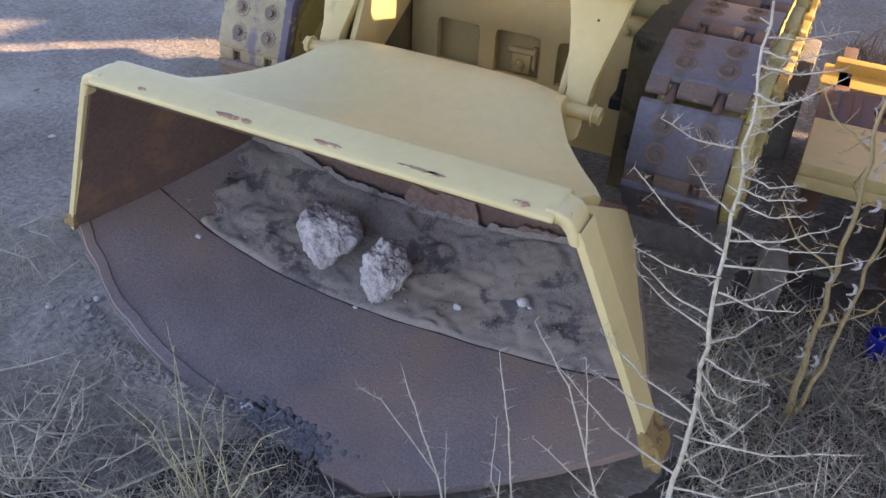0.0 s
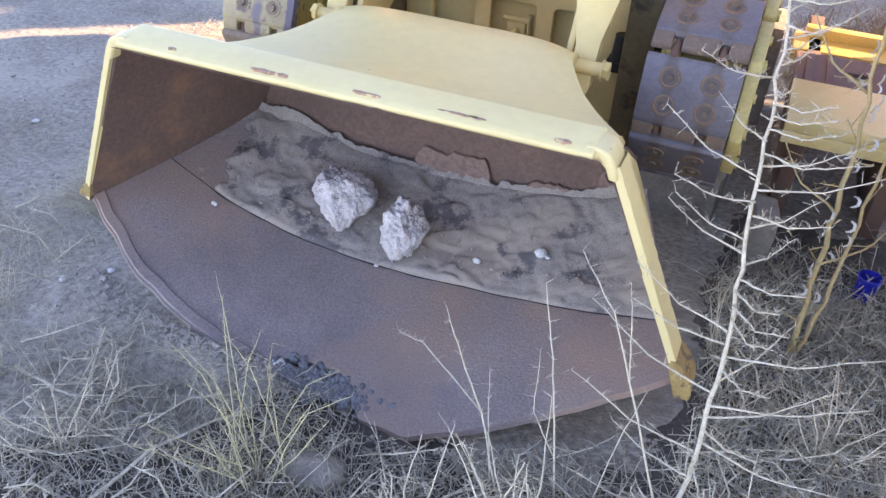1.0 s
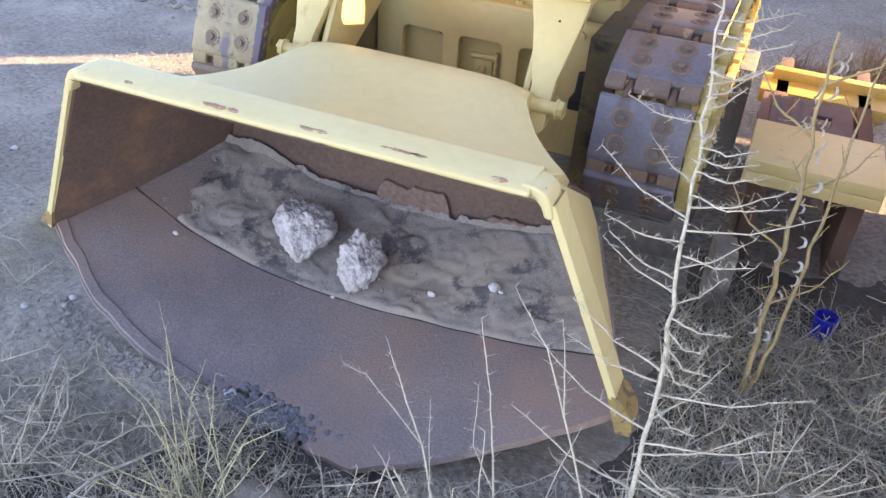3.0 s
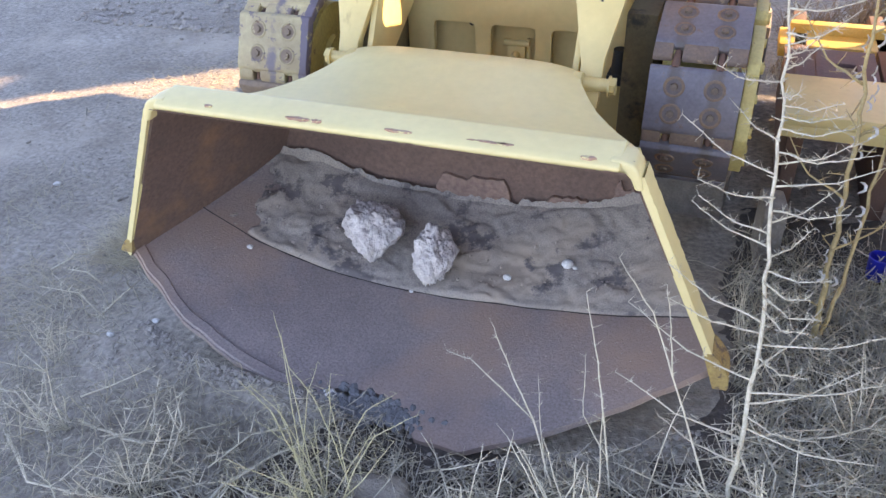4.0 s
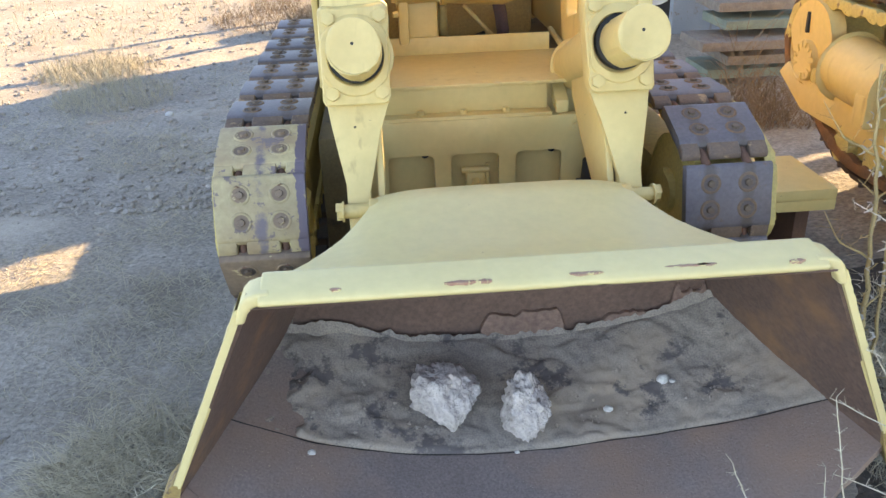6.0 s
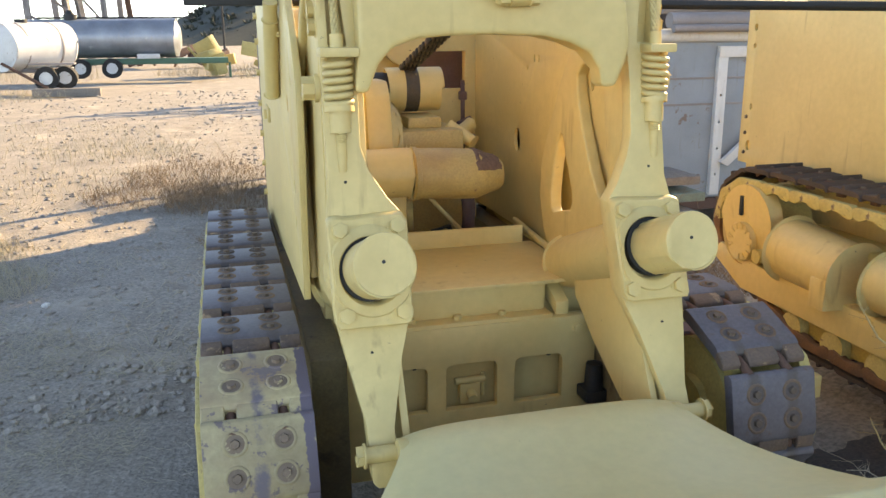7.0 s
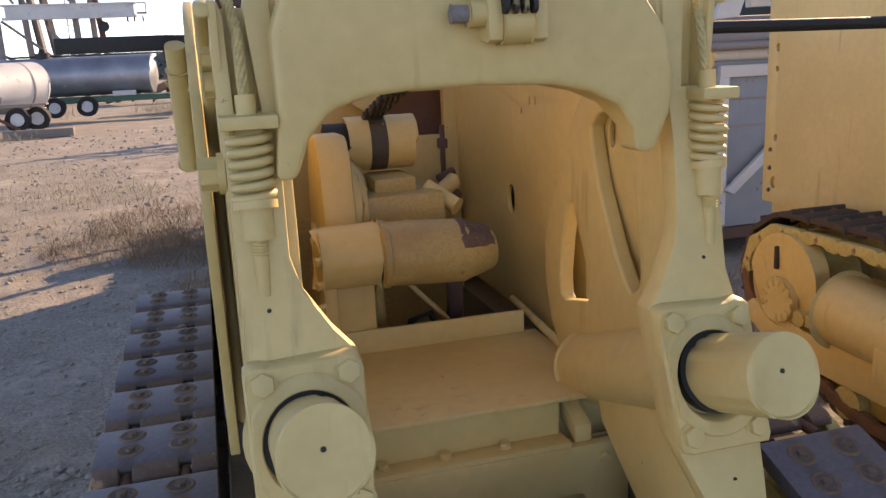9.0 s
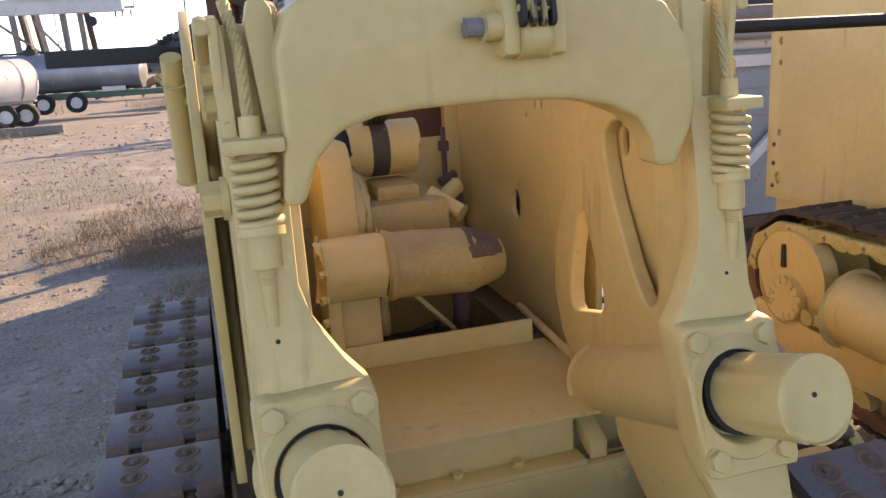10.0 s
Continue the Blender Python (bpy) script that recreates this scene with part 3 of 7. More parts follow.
part("seam", smooth(grid_bm(seam), 60), DARK, bucket, "dark strip for the shadow in the seam across the bucket floor")
tagged(part("caked_dirt", smooth(grid_bm(rows), 60), CAKED), "grey-brown dirt caked in the back of the bucket", "dirt", kind="stuff")


rc = random.Random(404)
cv, cf = [], []
for k in range(2600):
    x, y = rc.uniform(-0.62, 0.66), rc.uniform(-0.64, -0.36)
    floor_bit = k > 1500
    if floor_bit:
        x, y = rc.uniform(-0.75, 0.75), rc.uniform(-0.95, -0.66)
        if abs(x) > half_width(y) - 0.04:
            continue
    elif abs(x) > half_width(y) - 0.05 or noise.noise(Vector((x * 5, y * 7, 51))) < rc.uniform(-0.5, 0.3):
        continue
    r = rc.uniform(0.0008, 0.002) if floor_bit else 0.0012 + 0.006 * rc.random() ** 4
    z = floor_z(x, y) + (0.002 if floor_bit else 0.012 + crust(x, y) * 0.9)
    n0 = len(cv)
    for dx, dy, dz in ((1, 0, 0), (0, 1, 0), (-1, 0, 0), (0, -1, 0), (0, 0, 0.8), (0, 0, -0.8)):
        q = r * rc.uniform(0.7, 1.3)
        cv.append((x + dx * q, y + dy * q, z + dz * q))
    cf += [(n0 + a, n0 + (a + 1) % 4, n0 + 4) for a in range(4)] + [(n0 + (a + 1) % 4, n0 + a, n0 + 5) for a in range(4)]
me = bpy.data.meshes.new("loose_crumbs")
me.from_pydata(cv, [], cf)
me.materials.append(CAKED)
tagged(new("loose_crumbs", me), "loose dirt crumbs lying in the bucket", "dirt", kind="stuff")


def rock_bm(c, r, seed, rough_amp=0.28, sub=4, taper=0.0):
    """A broken stone: flat facets from random planes, worn and pitted by noise."""
    rn = random.Random(seed)
    planes = [(Vector((rn.gauss(0, 1), rn.gauss(0, 1), rn.gauss(0, 1))).normalized(), rn.uniform(0.72, 1.02)) for k in range(13)]
    bm = bmesh.new()
    bmesh.ops.create_icosphere(bm, subdivisions=sub, radius=1)
    for v in bm.verts:
        n0 = v.co.normalized()
        d = min([1.12] + [off / max(0.05, n0.dot(pn)) for pn, off in planes if n0.dot(pn) > 0.05])
        d *= 1 + rough_amp * 0.35 * noise.noise(n0 * 3.1 + Vector((0, seed, 0))) - rough_amp * 0.30 * abs(noise.noise(n0 * 6 + Vector((0, 0, seed)))) - rough_amp * 0.22 * abs(noise.noise(Vector((n0.x * 5, n0.y * 5, n0.z * 14)) + Vector((seed, seed, 0)))) + rough_amp * 0.07 * noise.noise(n0 * 22 + Vector((seed, seed, 0)))
        q = 1 - taper * max(0.0, -n0.z - 0.5 * n0.y)
        v.co = Vector(c) + Vector((n0.x * r[0] * q, n0.y * r[1], n0.z * r[2])) * d
    return smooth(bm, 24)


tagged(part("rock", rock_bm((-0.195, -0.55, 0.430), (0.090, 0.090, 0.116), 3.3, 0.5, 5, 0.35), ROCK), "large pale pitted rock lying in the bucket", "rock", group="rocks in the bucket")
tagged(part("rock", rock_bm((0.020, -0.598, 0.420), (0.070, 0.075, 0.095), 8.1, 0.65, 5, 0.1), ROCK), "smaller pale craggy rock lying in the bucket", "rock", group="rocks in the bucket")
for k, (x, y, r) in enumerate(((0.249, -0.60, 0.011), (0.415, -0.545, 0.017), (-0.02, -0.70, 0.006), (-0.55, -0.72, 0.009), (0.44, -0.555, 0.008))):
    tagged(part("pebble", rock_bm((x, y, floor_z(x, y) + 0.016 + r * 0.4), (r * 1.2, r, r * 0.8), k + 1.5, 0.3, 2), CHALK), "small white stone lying in the bucket", "stone", group="small stones in the bucket")

# rocker arms
FACE = [(0.70, -0.30), (0.86, -0.24), (1.17, -0.07), (1.365, 0.0), (1.76, 0.05), (2.05, 0.09)]


def on_face(v):
    return Vector((v.x, v.y + lerp_table(FACE, v.z), v.z))


PIN_AXIS = Vector((0, -0.94, 0.34)).normalized()


def coil(cx, cy, z0, z1, r, wire, turns):
    pts = []
    n0 = int(turns * 20)
    for k in range(n0 + 1):
        a = 2 * math.pi * turns * k / n0
        pts.append((cx + r * math.cos(a), cy + r * math.sin(a), z0 + (z1 - z0) * k / n0))
    return pipe(pts, wire, 8)


def wire_rope(p0, p1, r):
    """A twisted six-lobed sweep: strands laid round one another."""
    p0, p1 = Vector(p0), Vector(p1)
    d = (p1 - p0).normalized()
    u = d.orthogonal().normalized()
    v = d.cross(u)
    rows = []
    for k in range(61):
        c = p0.lerp(p1, k / 60)
        row = []
        for j in range(49):
            a = 2 * math.pi * j / 48
            rr = r * (0.80 + 0.22 * abs(math.cos(3 * a)))
            b = a + 2 * math.pi * 1.1 * k / 60
            row.append(c + (u * math.cos(b) + v * math.sin(b)) * rr)
        rows.append(row)
    return smooth(grid_bm(rows), 80)


def leaning(bm):
    """Mirrored to the other side, with the upper part set inwards."""
    for v in mirrored(bm).verts:
        v.co.x -= 0.013 + 0.031 * min(1.0, max(0.0, (v.co.z - 1.38) / 0.14))
    return bm


def rocker_arm(sgn):
    flip = (lambda b: b) if sgn < 0 else mirrored
    lean = (lambda b: b) if sgn < 0 else leaning
    outline = [(-0.430, 0.80), (-0.418, 0.788), (-0.382, 0.788), (-0.364, 0.82), (-0.366, 0.91), (-0.326, 1.06), (-0.293, 1.15), (-0.286, 1.385), (-0.325, 1.43), (-0.370, 1.50), (-0.387, 1.56), (-0.386, 1.70), (-0.379, 1.785), (-0.376, 1.90), (-0.380, 1.985), (-0.396, 2.012), (-0.416, 1.998), (-0.424, 1.96), (-0.410, 1.80), (-0.452, 1.80), (-0.455, 1.95), (-0.463, 1.978), (-0.475, 1.972), (-0.480, 1.90), (-0.475, 1.75), (-0.474, 1.45), (-0.479, 1.38), (-0.481, 1.16), (-0.465, 1.07), (-0.434, 0.93), (-0.433, 0.86)]
    arm = part("rocker_arm", lean(slab(outline, "y", 0.0, 0.05, 0.009, warp=on_face, cuts=[z for z, y in FACE[1:-1]])), CREAM, LOADER, "cream-yellow cast rocker arm with cable and spring")
    c = Vector((-0.386, -0.033, 1.262))
    edge = [(-0.484, 1.145), (-0.478, 1.138), (-0.30, 1.138), (-0.292, 1.15), (-0.285, 1.38), (-0.30, 1.398), (-0.33, 1.398), (-0.44, 1.392), (-0.47, 1.398), (-0.486, 1.385)]
    rows = []
    for k in range(73):
        a = 2 * math.pi * k / 72
        d = Vector((math.cos(a), math.sin(a)))
        far = 1.0
        for p, q in zip(edge, edge[1:] + edge[:1]):
            p, q = Vector(p) - Vector((-0.385, 1.268)), Vector(q) - Vector((-0.385, 1.268))
            den = d.x * (q.y - p.y) - d.y * (q.x - p.x)
            if abs(den) > 1e-9:
                h, f = (p.x * (q.y - p.y) - p.y * (q.x - p.x)) / den, (p.x * d.y - p.y * d.x) / den
                if h > 0 and -1e-6 <= f <= 1 + 1e-6:
                    far = min(far, h)
        row = []
        for rad, dep in ((far, 0.002), (far, -0.028), (far - 0.005, -0.034), (min(far - 0.008, 0.108), -0.034), (min(far - 0.009, 0.103), -0.040), (0.0825, -0.040), (0.080, -0.037), (0.080, 0.012)):
            row.append(on_face(Vector((-0.385 + d.x * rad, dep, 1.268 + d.y * rad))))
        rows.append(row)
    plate = smooth(grid_bm(rows), 38)
    part("boss_plate", lean(plate), CREAM, arm)
    # dark disc standing for the shade in the bore round the pin
    part("boss_bore", flip(rod(c - PIN_AXIS * 0.02, c + PIN_AXIS * 0.030, 0.0815, seg=40)), DARK, arm)
    off = Vector((-sgn * 0.003, -0.002, -0.0055))
    part("pivot_pin", flip(rod(c + off, c + off + PIN_AXIS * 0.215, 0.0735, seg=48, w=0.008)), CREAM, arm)
    part("grease_hole", flip(rod(c + PIN_AXIS * 0.2145, c + PIN_AXIS * 0.2162, 0.0045, seg=10)), DARK, arm)
    hub = flip(rod(c - PIN_AXIS * 0.03, c - PIN_AXIS * 0.55, 0.098, 0.088, seg=32, w=0.012))
    part("hub", hub, CREAM, arm)
    for x, z in ((-0.455, 1.364), (-0.313, 1.368), (-0.455, 1.168), (-0.316, 1.168)):
        y = lerp_table(FACE, z) - 0.034
        part("bolt", lean(hexbolt((x, y, z), PIN_AXIS, 0.0205, 0.015)), CREAM, arm)
    # inner web with its windows, the plate behind the slot, and the outer web
    slot = [(0.44, 1.70), (0.405, 1.73), (0.35, 1.74), (0.29, 1.728), (0.25, 1.69), (0.228, 1.56), (0.203, 1.40), (0.214, 1.36), (0.243, 1.343), (0.266, 1.358), (0.316, 1.418), (0.398, 1.559), (0.434, 1.655)]
    win = [(0.556, 1.505), (0.540, 1.500), (0.530, 1.475), (0.450, 1.325), (0.444, 1.292), (0.462, 1.264), (0.600, 1.230), (0.618, 1.243), (0.624, 1.29), (0.604, 1.40), (0.578, 1.48)]
    web = [(0.03, 1.15), (0.10, 1.05), (0.52, 1.03), (0.62, 1.075), (0.685, 1.15), (0.725, 1.26), (0.722, 1.37), (0.69, 1.45), (0.638, 1.545), (0.58, 1.65), (0.54, 1.715), (0.475, 1.787), (0.38, 1.835), (0.24, 1.855), (0.10, 1.85), (0.06, 1.6)]
    part("inner_web", flip(slab(web, "x", -0.407, -0.367, 0.010, holes=[win, slot], seg=3)), CREAM, arm, "cast web with a tapering window")
    part("slot_back", lean(slab([(0.06, 1.20), (0.36, 1.20), (0.44, 1.34), (0.46, 1.58), (0.44, 1.74), (0.10, 1.84)], "x", -0.462, -0.447, 0.003, holes=[ring(0.40, 1.685, 0.016, 14, 0.034)])), CREAM, arm)
    curve = [(0.36, 1.14), (0.42, 1.30), (0.447, 1.45), (0.448, 1.60), (0.427, 1.732), (0.364, 1.804), (0.269, 1.884), (0.165, 1.954), (0.10, 1.980), (0.055, 1.972)]
    part("outer_web", lean(slab([(0.02, 1.16), *curve, (0.07, 1.80)], "x", -0.478, -0.464, 0.004)), CREAM, arm)
    inset = [(y - 0.030 * min(1.0, (2.02 - z) / 0.2), z - 0.026 * max(0.0, min(1.0, (z - 1.55) / 0.25))) for y, z in curve]
    part("outer_rim", lean(slab(curve + inset[::-1], "x", -0.500, -0.474, 0.011, seg=3)), CREAM, arm, "raised cast rim of the arm")
    low = [(-0.235, 0.82), (-0.06, 1.14), (0.0, 1.22), (0.34, 1.13), (0.30, 1.02), (0.16, 0.92), (-0.02, 0.82), (-0.19, 0.78)]
    part("lower_web", flip(slab(low, "x", -0.345, -0.325, 0.005)), CREAM, arm)
    horn = [(0.075, 1.84), (0.085, 1.95), (0.10, 1.99), (0.15, 2.0), (0.22, 1.985), (0.29, 1.93), (0.33, 1.84)]
    part("horn_web", lean(slab(horn, "x", -0.392, -0.370, 0.006)), CREAM, arm)
    # cable, clamp bar, spring and threaded end
    zx, zy, cw = (-0.434, 0.045, 0.046) if sgn < 0 else (-0.412, 0.045, 0.038)
    part("clamp_bar", flip(box((zx - cw, zy - 0.050, 1.775), (zx + cw, zy + 0.03, 1.797), 0.004)), CREAM, arm)
    part("cable", flip(wire_rope((zx, zy, 1.80), (zx - 0.002, zy + 0.035, 1.93), 0.0100)), CABLE, arm, "painted twisted wire rope")
    part("horn_back", lean(slab([(-0.468, 1.79), (-0.380, 1.79), (-0.392, 1.90), (-0.412, 1.965), (-0.458, 1.965), (-0.470, 1.88)], "y", zy + 0.055, zy + 0.075, 0.004)), CREAM, arm)
    part("cable_bend", flip(wire_rope((zx - 0.002, zy + 0.035, 1.928), (zx - 0.016, zy + 0.075, 2.0), 0.0100)), CABLE, arm, "painted twisted wire rope")
    part("cable_socket", flip(rod((zx, zy - 0.002, 1.79), (zx, zy + 0.002, 1.823), 0.0165, seg=16, w=0.004)), CREAM, arm)
    part("spring", flip(coil(zx, zy - 0.005, 1.652, 1.772, 0.031, 0.0075, 6.5)), CREAM, arm, "painted coil spring")
    part("spring_seat", flip(merge(rod((zx, zy - 0.008, 1.645), (zx, zy - 0.006, 1.655), 0.037, seg=20, w=0.002), rod((zx, zy - 0.012, 1.60), (zx, zy - 0.008, 1.645), 0.027, seg=18, w=0.006))), CREAM, arm)
    prof = [(1.50, 0.0), (1.50, 0.0115), (1.568, 0.0125)] + [(1.57 + 0.0025 * k, 0.0145 if k % 2 else 0.0125) for k in range(13)]
    part("threaded_end", flip(smooth(grid_bm([[(zx + rr * math.cos(q), zy - 0.022 + rr * math.sin(q), z) for q in [j * math.pi / 8 for j in range(17)]] for z, rr in prof]), 50)), CREAM, arm, "painted threaded cable end")
    part("side_nut", lean(merge(hexbolt((-0.482, 0.085, 1.70), (-1, 0, 0), 0.027, 0.035), rod((-0.476, 0.085, 1.70), (-0.488, 0.085, 1.70), 0.035, seg=16))), CREAM, arm)
    for y, z in ((0.10, 1.845), (0.11, 1.885)):
        part("side_bolt", lean(hexbolt((-0.477, y, z), (-1, 0, 0), 0.02, 0.018)), CREAM, arm)
    for x, z in ((-0.43, 1.475), (-0.40, 1.075)):
        part("oil_hole", lean(rod((x, lerp_table(FACE, z) - 0.001, z), (x, lerp_table(FACE, z) + 0.004, z), 0.004, seg=8)), DARK, arm)
    return arm


for sgn in (-1, 1):
    rocker_arm(sgn)


def arch_warp(v):
    deep = lerp_table([(1.60, 0.35), (1.74, 0.38), (1.84, 0.75), (1.92, 1.0), (2.1, 1.0)], v.z)
    return Vector((v.x, v.y * deep + 0.06 * max(0.0, 1.86 - v.z), v.z))


arch = [(-0.398, 1.69), (-0.387, 1.80), (-0.389, 1.92), (-0.366, 1.982), (-0.33, 2.002), (-0.228, 2.011), (-0.106, 2.012), (0.046, 2.008), (0.153, 1.992), (0.249, 1.966), (0.298, 1.90), (0.315, 1.80), (0.308, 1.755), (0.282, 1.69), (0.245, 1.69), (0.236, 1.735), (0.205, 1.778), (0.15, 1.803), (0.08, 1.818), (-0.05, 1.824), (-0.176, 1.821), (-0.245, 1.815), (-0.305, 1.796), (-0.342, 1.755), (-0.366, 1.69)]
cross = part("cross_arch", slab(arch, "y", -0.01, 0.17, 0.032, seg=4, warp=arch_warp), CREAM, LOADER, "thick cream-yellow cast cross arch")
for x in (-0.040, 0.036):
    part("lug", slab([(-0.055, 1.895), (-0.04, 1.89), (0.02, 1.90), (0.03, 2.02), (-0.01, 2.035), (-0.035, 2.02), (-0.055, 1.94)], "x", x - 0.013, x + 0.013, 0.005), CREAM, cross)
part("lug_pin", merge(rod((-0.108, -0.03, 1.938), (-0.078, -0.03, 1.938), 0.014, seg=16, w=0.002)), GALV, cross, "bare steel pin")
part("lug_collar", rod((-0.080, -0.03, 1.938), (-0.053, -0.03, 1.938), 0.021, seg=18, w=0.003), CREAM, cross)
part("roller", rod((-0.027, -0.03, 1.92), (0.024, -0.03, 1.92), 0.032, seg=20, w=0.004), CREAM, cross)
LINKS = [(-0.058, 1.962, 82), (-0.048, 1.986, 68), (-0.030, 2.006, 46), (-0.003, 2.020, 22), (0.028, 2.026, 8), (0.060, 2.027, 2), (0.094, 2.026, 0)]
capsule = [(0.016 + 0.0125 * math.cos(a), 0.0125 * math.sin(a)) for a in [math.pi * (-0.5 + q / 8) for q in range(9)]] + [(-0.016 + 0.0125 * math.cos(a), 0.0125 * math.sin(a)) for a in [math.pi * (0.5 + q / 8) for q in range(9)]]
for k, (y, z, ang) in enumerate(LINKS):
    for c, x in enumerate((-0.026, -0.018, -0.010, -0.002, 0.006, 0.014, 0.022)):
        if (c + k) % 2:
            continue
        bm = slab(capsule, "x", -0.0042, 0.0042, 0.0012, seg=1)
        bm.transform(Matrix.Translation((x, y, z)) @ Matrix.Rotation(radians(ang), 4, "X"))
        part("chain_link", bm, LINKP if (k * 3 + c) % 3 else DARK, cross, "greasy leaf-chain link")
    part("chain_pin", rod((-0.032, y, z), (0.028, y, z), 0.0055, seg=10), CHIPPED, cross)
part("arch_spot", rock_bm((-0.105, 0.03, 2.022), (0.02, 0.016, 0.008), 4.4, 0.3, 2), DARK, cross)

# tracks
IDLER, REAR, TR = Vector((0.015, 0.767)), Vector((1.885, 0.767)), 0.28


def track_loop(idler, rear, radius, low=None):
    """The pads' loop as a closed line of (y, z) points: up the front, back along the top, down and forward. low: height of the bottom run."""
    pts = []
    for k in range(25):
        a = math.pi * (1.5 - k / 24)
        pts.append(idler + Vector((math.cos(a), math.sin(a))) * radius)
    for k in range(25):
        a = math.pi * (0.5 - k / 24)
        pts.append(rear + Vector((math.cos(a), math.sin(a))) * radius)
    if low is not None:
        pts += [Vector((rear.x - 0.42, low)), Vector((idler.x + 0.3, low))]
    # start where the front is highest forward
    start = 12
    pts = pts[start:] + pts[:start]
    return pts


def along_track(s, pts):
    total = sum((pts[(i + 1) % len(pts)] - pts[i]).length for i in range(len(pts)))
    s %= total
    for i in range(len(pts)):
        d = pts[(i + 1) % len(pts)] - pts[i]
        if s <= d.length and d.length > 0:
            return pts[i] + d * (s / d.length)
        s -= d.length
    return pts[0]


def pad_mesh(body, ribs=False):
    edge = [(-0.084, -0.030), (-0.086, -0.012), (-0.078, 0.002), (-0.064, 0.009), (0.060, 0.009), (0.072, 0.004), (0.078, -0.010), (0.070, -0.016), (-0.070, -0.016)]
    edge = [(a * 1.2, b) for a, b in edge]
    plate = slab(edge, "x", -0.136, 0.136, 0.003, seg=1)
    lugs = [box((x - 0.011, -0.122, -0.050), (x + 0.011, -0.080, -0.020), 0.003) for x in (-0.05, 0.05)]
    discs, heads = [], []
    for x in (-0.058, 0.058):
        for y in (-0.028, 0.036):
            discs.append(rod((x, y, 0.006), (x, y, 0.0105), 0.027, 0.021, seg=18))
            heads.append(rod((x, y, 0.010), (x, y, 0.019), 0.012, 0.010, seg=6))
    bars = [slab([(y - 0.012, 0.005), (y + 0.012, 0.005), (y + 0.006, 0.026), (y - 0.006, 0.026)], "x", -0.136, 0.136, 0.002, seg=1) for y in ((0.0,) if ribs else ())]
    sizes = []
    whole = bmesh.new()
    me = bpy.data.meshes.new("track_pad")
    for idx, group in enumerate(([plate, *bars], lugs, discs, heads)):
        for b in group:
            n0 = len(whole.faces)
            tmp = bpy.data.meshes.new("tmp")
            b.to_mesh(tmp)
            b.free()
            whole.from_mesh(tmp)
            bpy.data.meshes.remove(tmp)
            whole.faces.ensure_lookup_table()
            for f in whole.faces[n0:]:
                f.material_index = idx
    whole.to_mesh(me)
    whole.free()
    for m in (body, body if body is PADY else RUSTY, body if body is PADY else (RUSTY if ribs else PADRING), PADRING if body is PADY else BOLT):
        me.materials.append(m)
    return me


def flat_pad_mesh(body, seats):
    """A grouser-less pad: bevelled plate with a turned-down, notched rear edge, two hinge knuckles and four bolts in dished seats."""
    edge = [(0.113, -0.032), (0.117, -0.010), (0.110, 0.001), (0.098, 0.004), (-0.056, 0.004), (-0.072, -0.001), (-0.082, -0.012), (-0.080, -0.030)]
    tail = [(-0.070, -0.003), (-0.098, -0.008), (-0.116, -0.018), (-0.119, -0.034), (-0.104, -0.040), (-0.070, -0.030)]
    body_bms = [slab(edge, "x", -0.130, 0.130, 0.003, seg=2)]
    tails = []
    for a, b in ((-0.130, -0.075), (-0.048, 0.048), (0.075, 0.130)):
        tails.append(slab(tail, "x", a, b, 0.003, seg=1))
    knuckles = [rod((x, -0.060, -0.030), (x, -0.150, -0.034), 0.0125, seg=10) for x in (-0.0615, 0.0615)]
    dishes, rims, heads = [], [], []
    for x in (-0.056, 0.056):
        for y in (0.060, -0.018):
            dishes.append(rod((x, y, 0.0025), (x, y, 0.0050), 0.0225, seg=20))
            ring_rows = []
            for r, z in ((0.0310, 0.0035), (0.0285, 0.0065), (0.0245, 0.0070), (0.0215, 0.0045)):
                ring_rows.append([(x + r * math.cos(q), y + r * math.sin(q), z) for q in [j * math.pi / 11 for j in range(23)]])
            rims.append(smooth(grid_bm(ring_rows), 60))
            heads.append(rod((x, y, 0.004), (x, y, 0.0125), 0.0125, 0.0105, seg=6))
    whole = bmesh.new()
    me = bpy.data.meshes.new("track_pad")
    for idx, group in enumerate((body_bms, knuckles, dishes, rims, heads, tails)):
        for b in group:
            n0 = len(whole.faces)
            tmp = bpy.data.meshes.new("tmp")
            b.to_mesh(tmp)
            b.free()
            whole.from_mesh(tmp)
            bpy.data.meshes.remove(tmp)
            whole.faces.ensure_lookup_table()
            for f in whole.faces[n0:]:
                f.material_index = idx
    whole.to_mesh(me)
    whole.free()
    for m in (body, RUSTY, *seats):
        me.materials.append(m)
    return me


def link_mesh(mat):
    shape = [(a * 1.15, b) for a, b in [(-0.095, -0.075), (-0.075, -0.085), (-0.045, -0.080), (-0.02, -0.065), (0.02, -0.065), (0.045, -0.080), (0.07, -0.080), (0.088, -0.06), (0.085, -0.03), (0.06, -0.022), (-0.075, -0.022), (-0.097, -0.04)]]
    bm = merge(slab(shape, "x", -0.018, 0.018, 0.005), rod((-0.019, -0.066, -0.052), (0.026, -0.066, -0.052), 0.017, seg=14, w=0.003), rod((-0.019, 0.035, -0.045), (0.024, 0.035, -0.045), 0.013, seg=10))
    me = bpy.data.meshes.new("track_link")
    bm.to_mesh(me)
    bm.free()
    me.materials.append(mat)
    return me


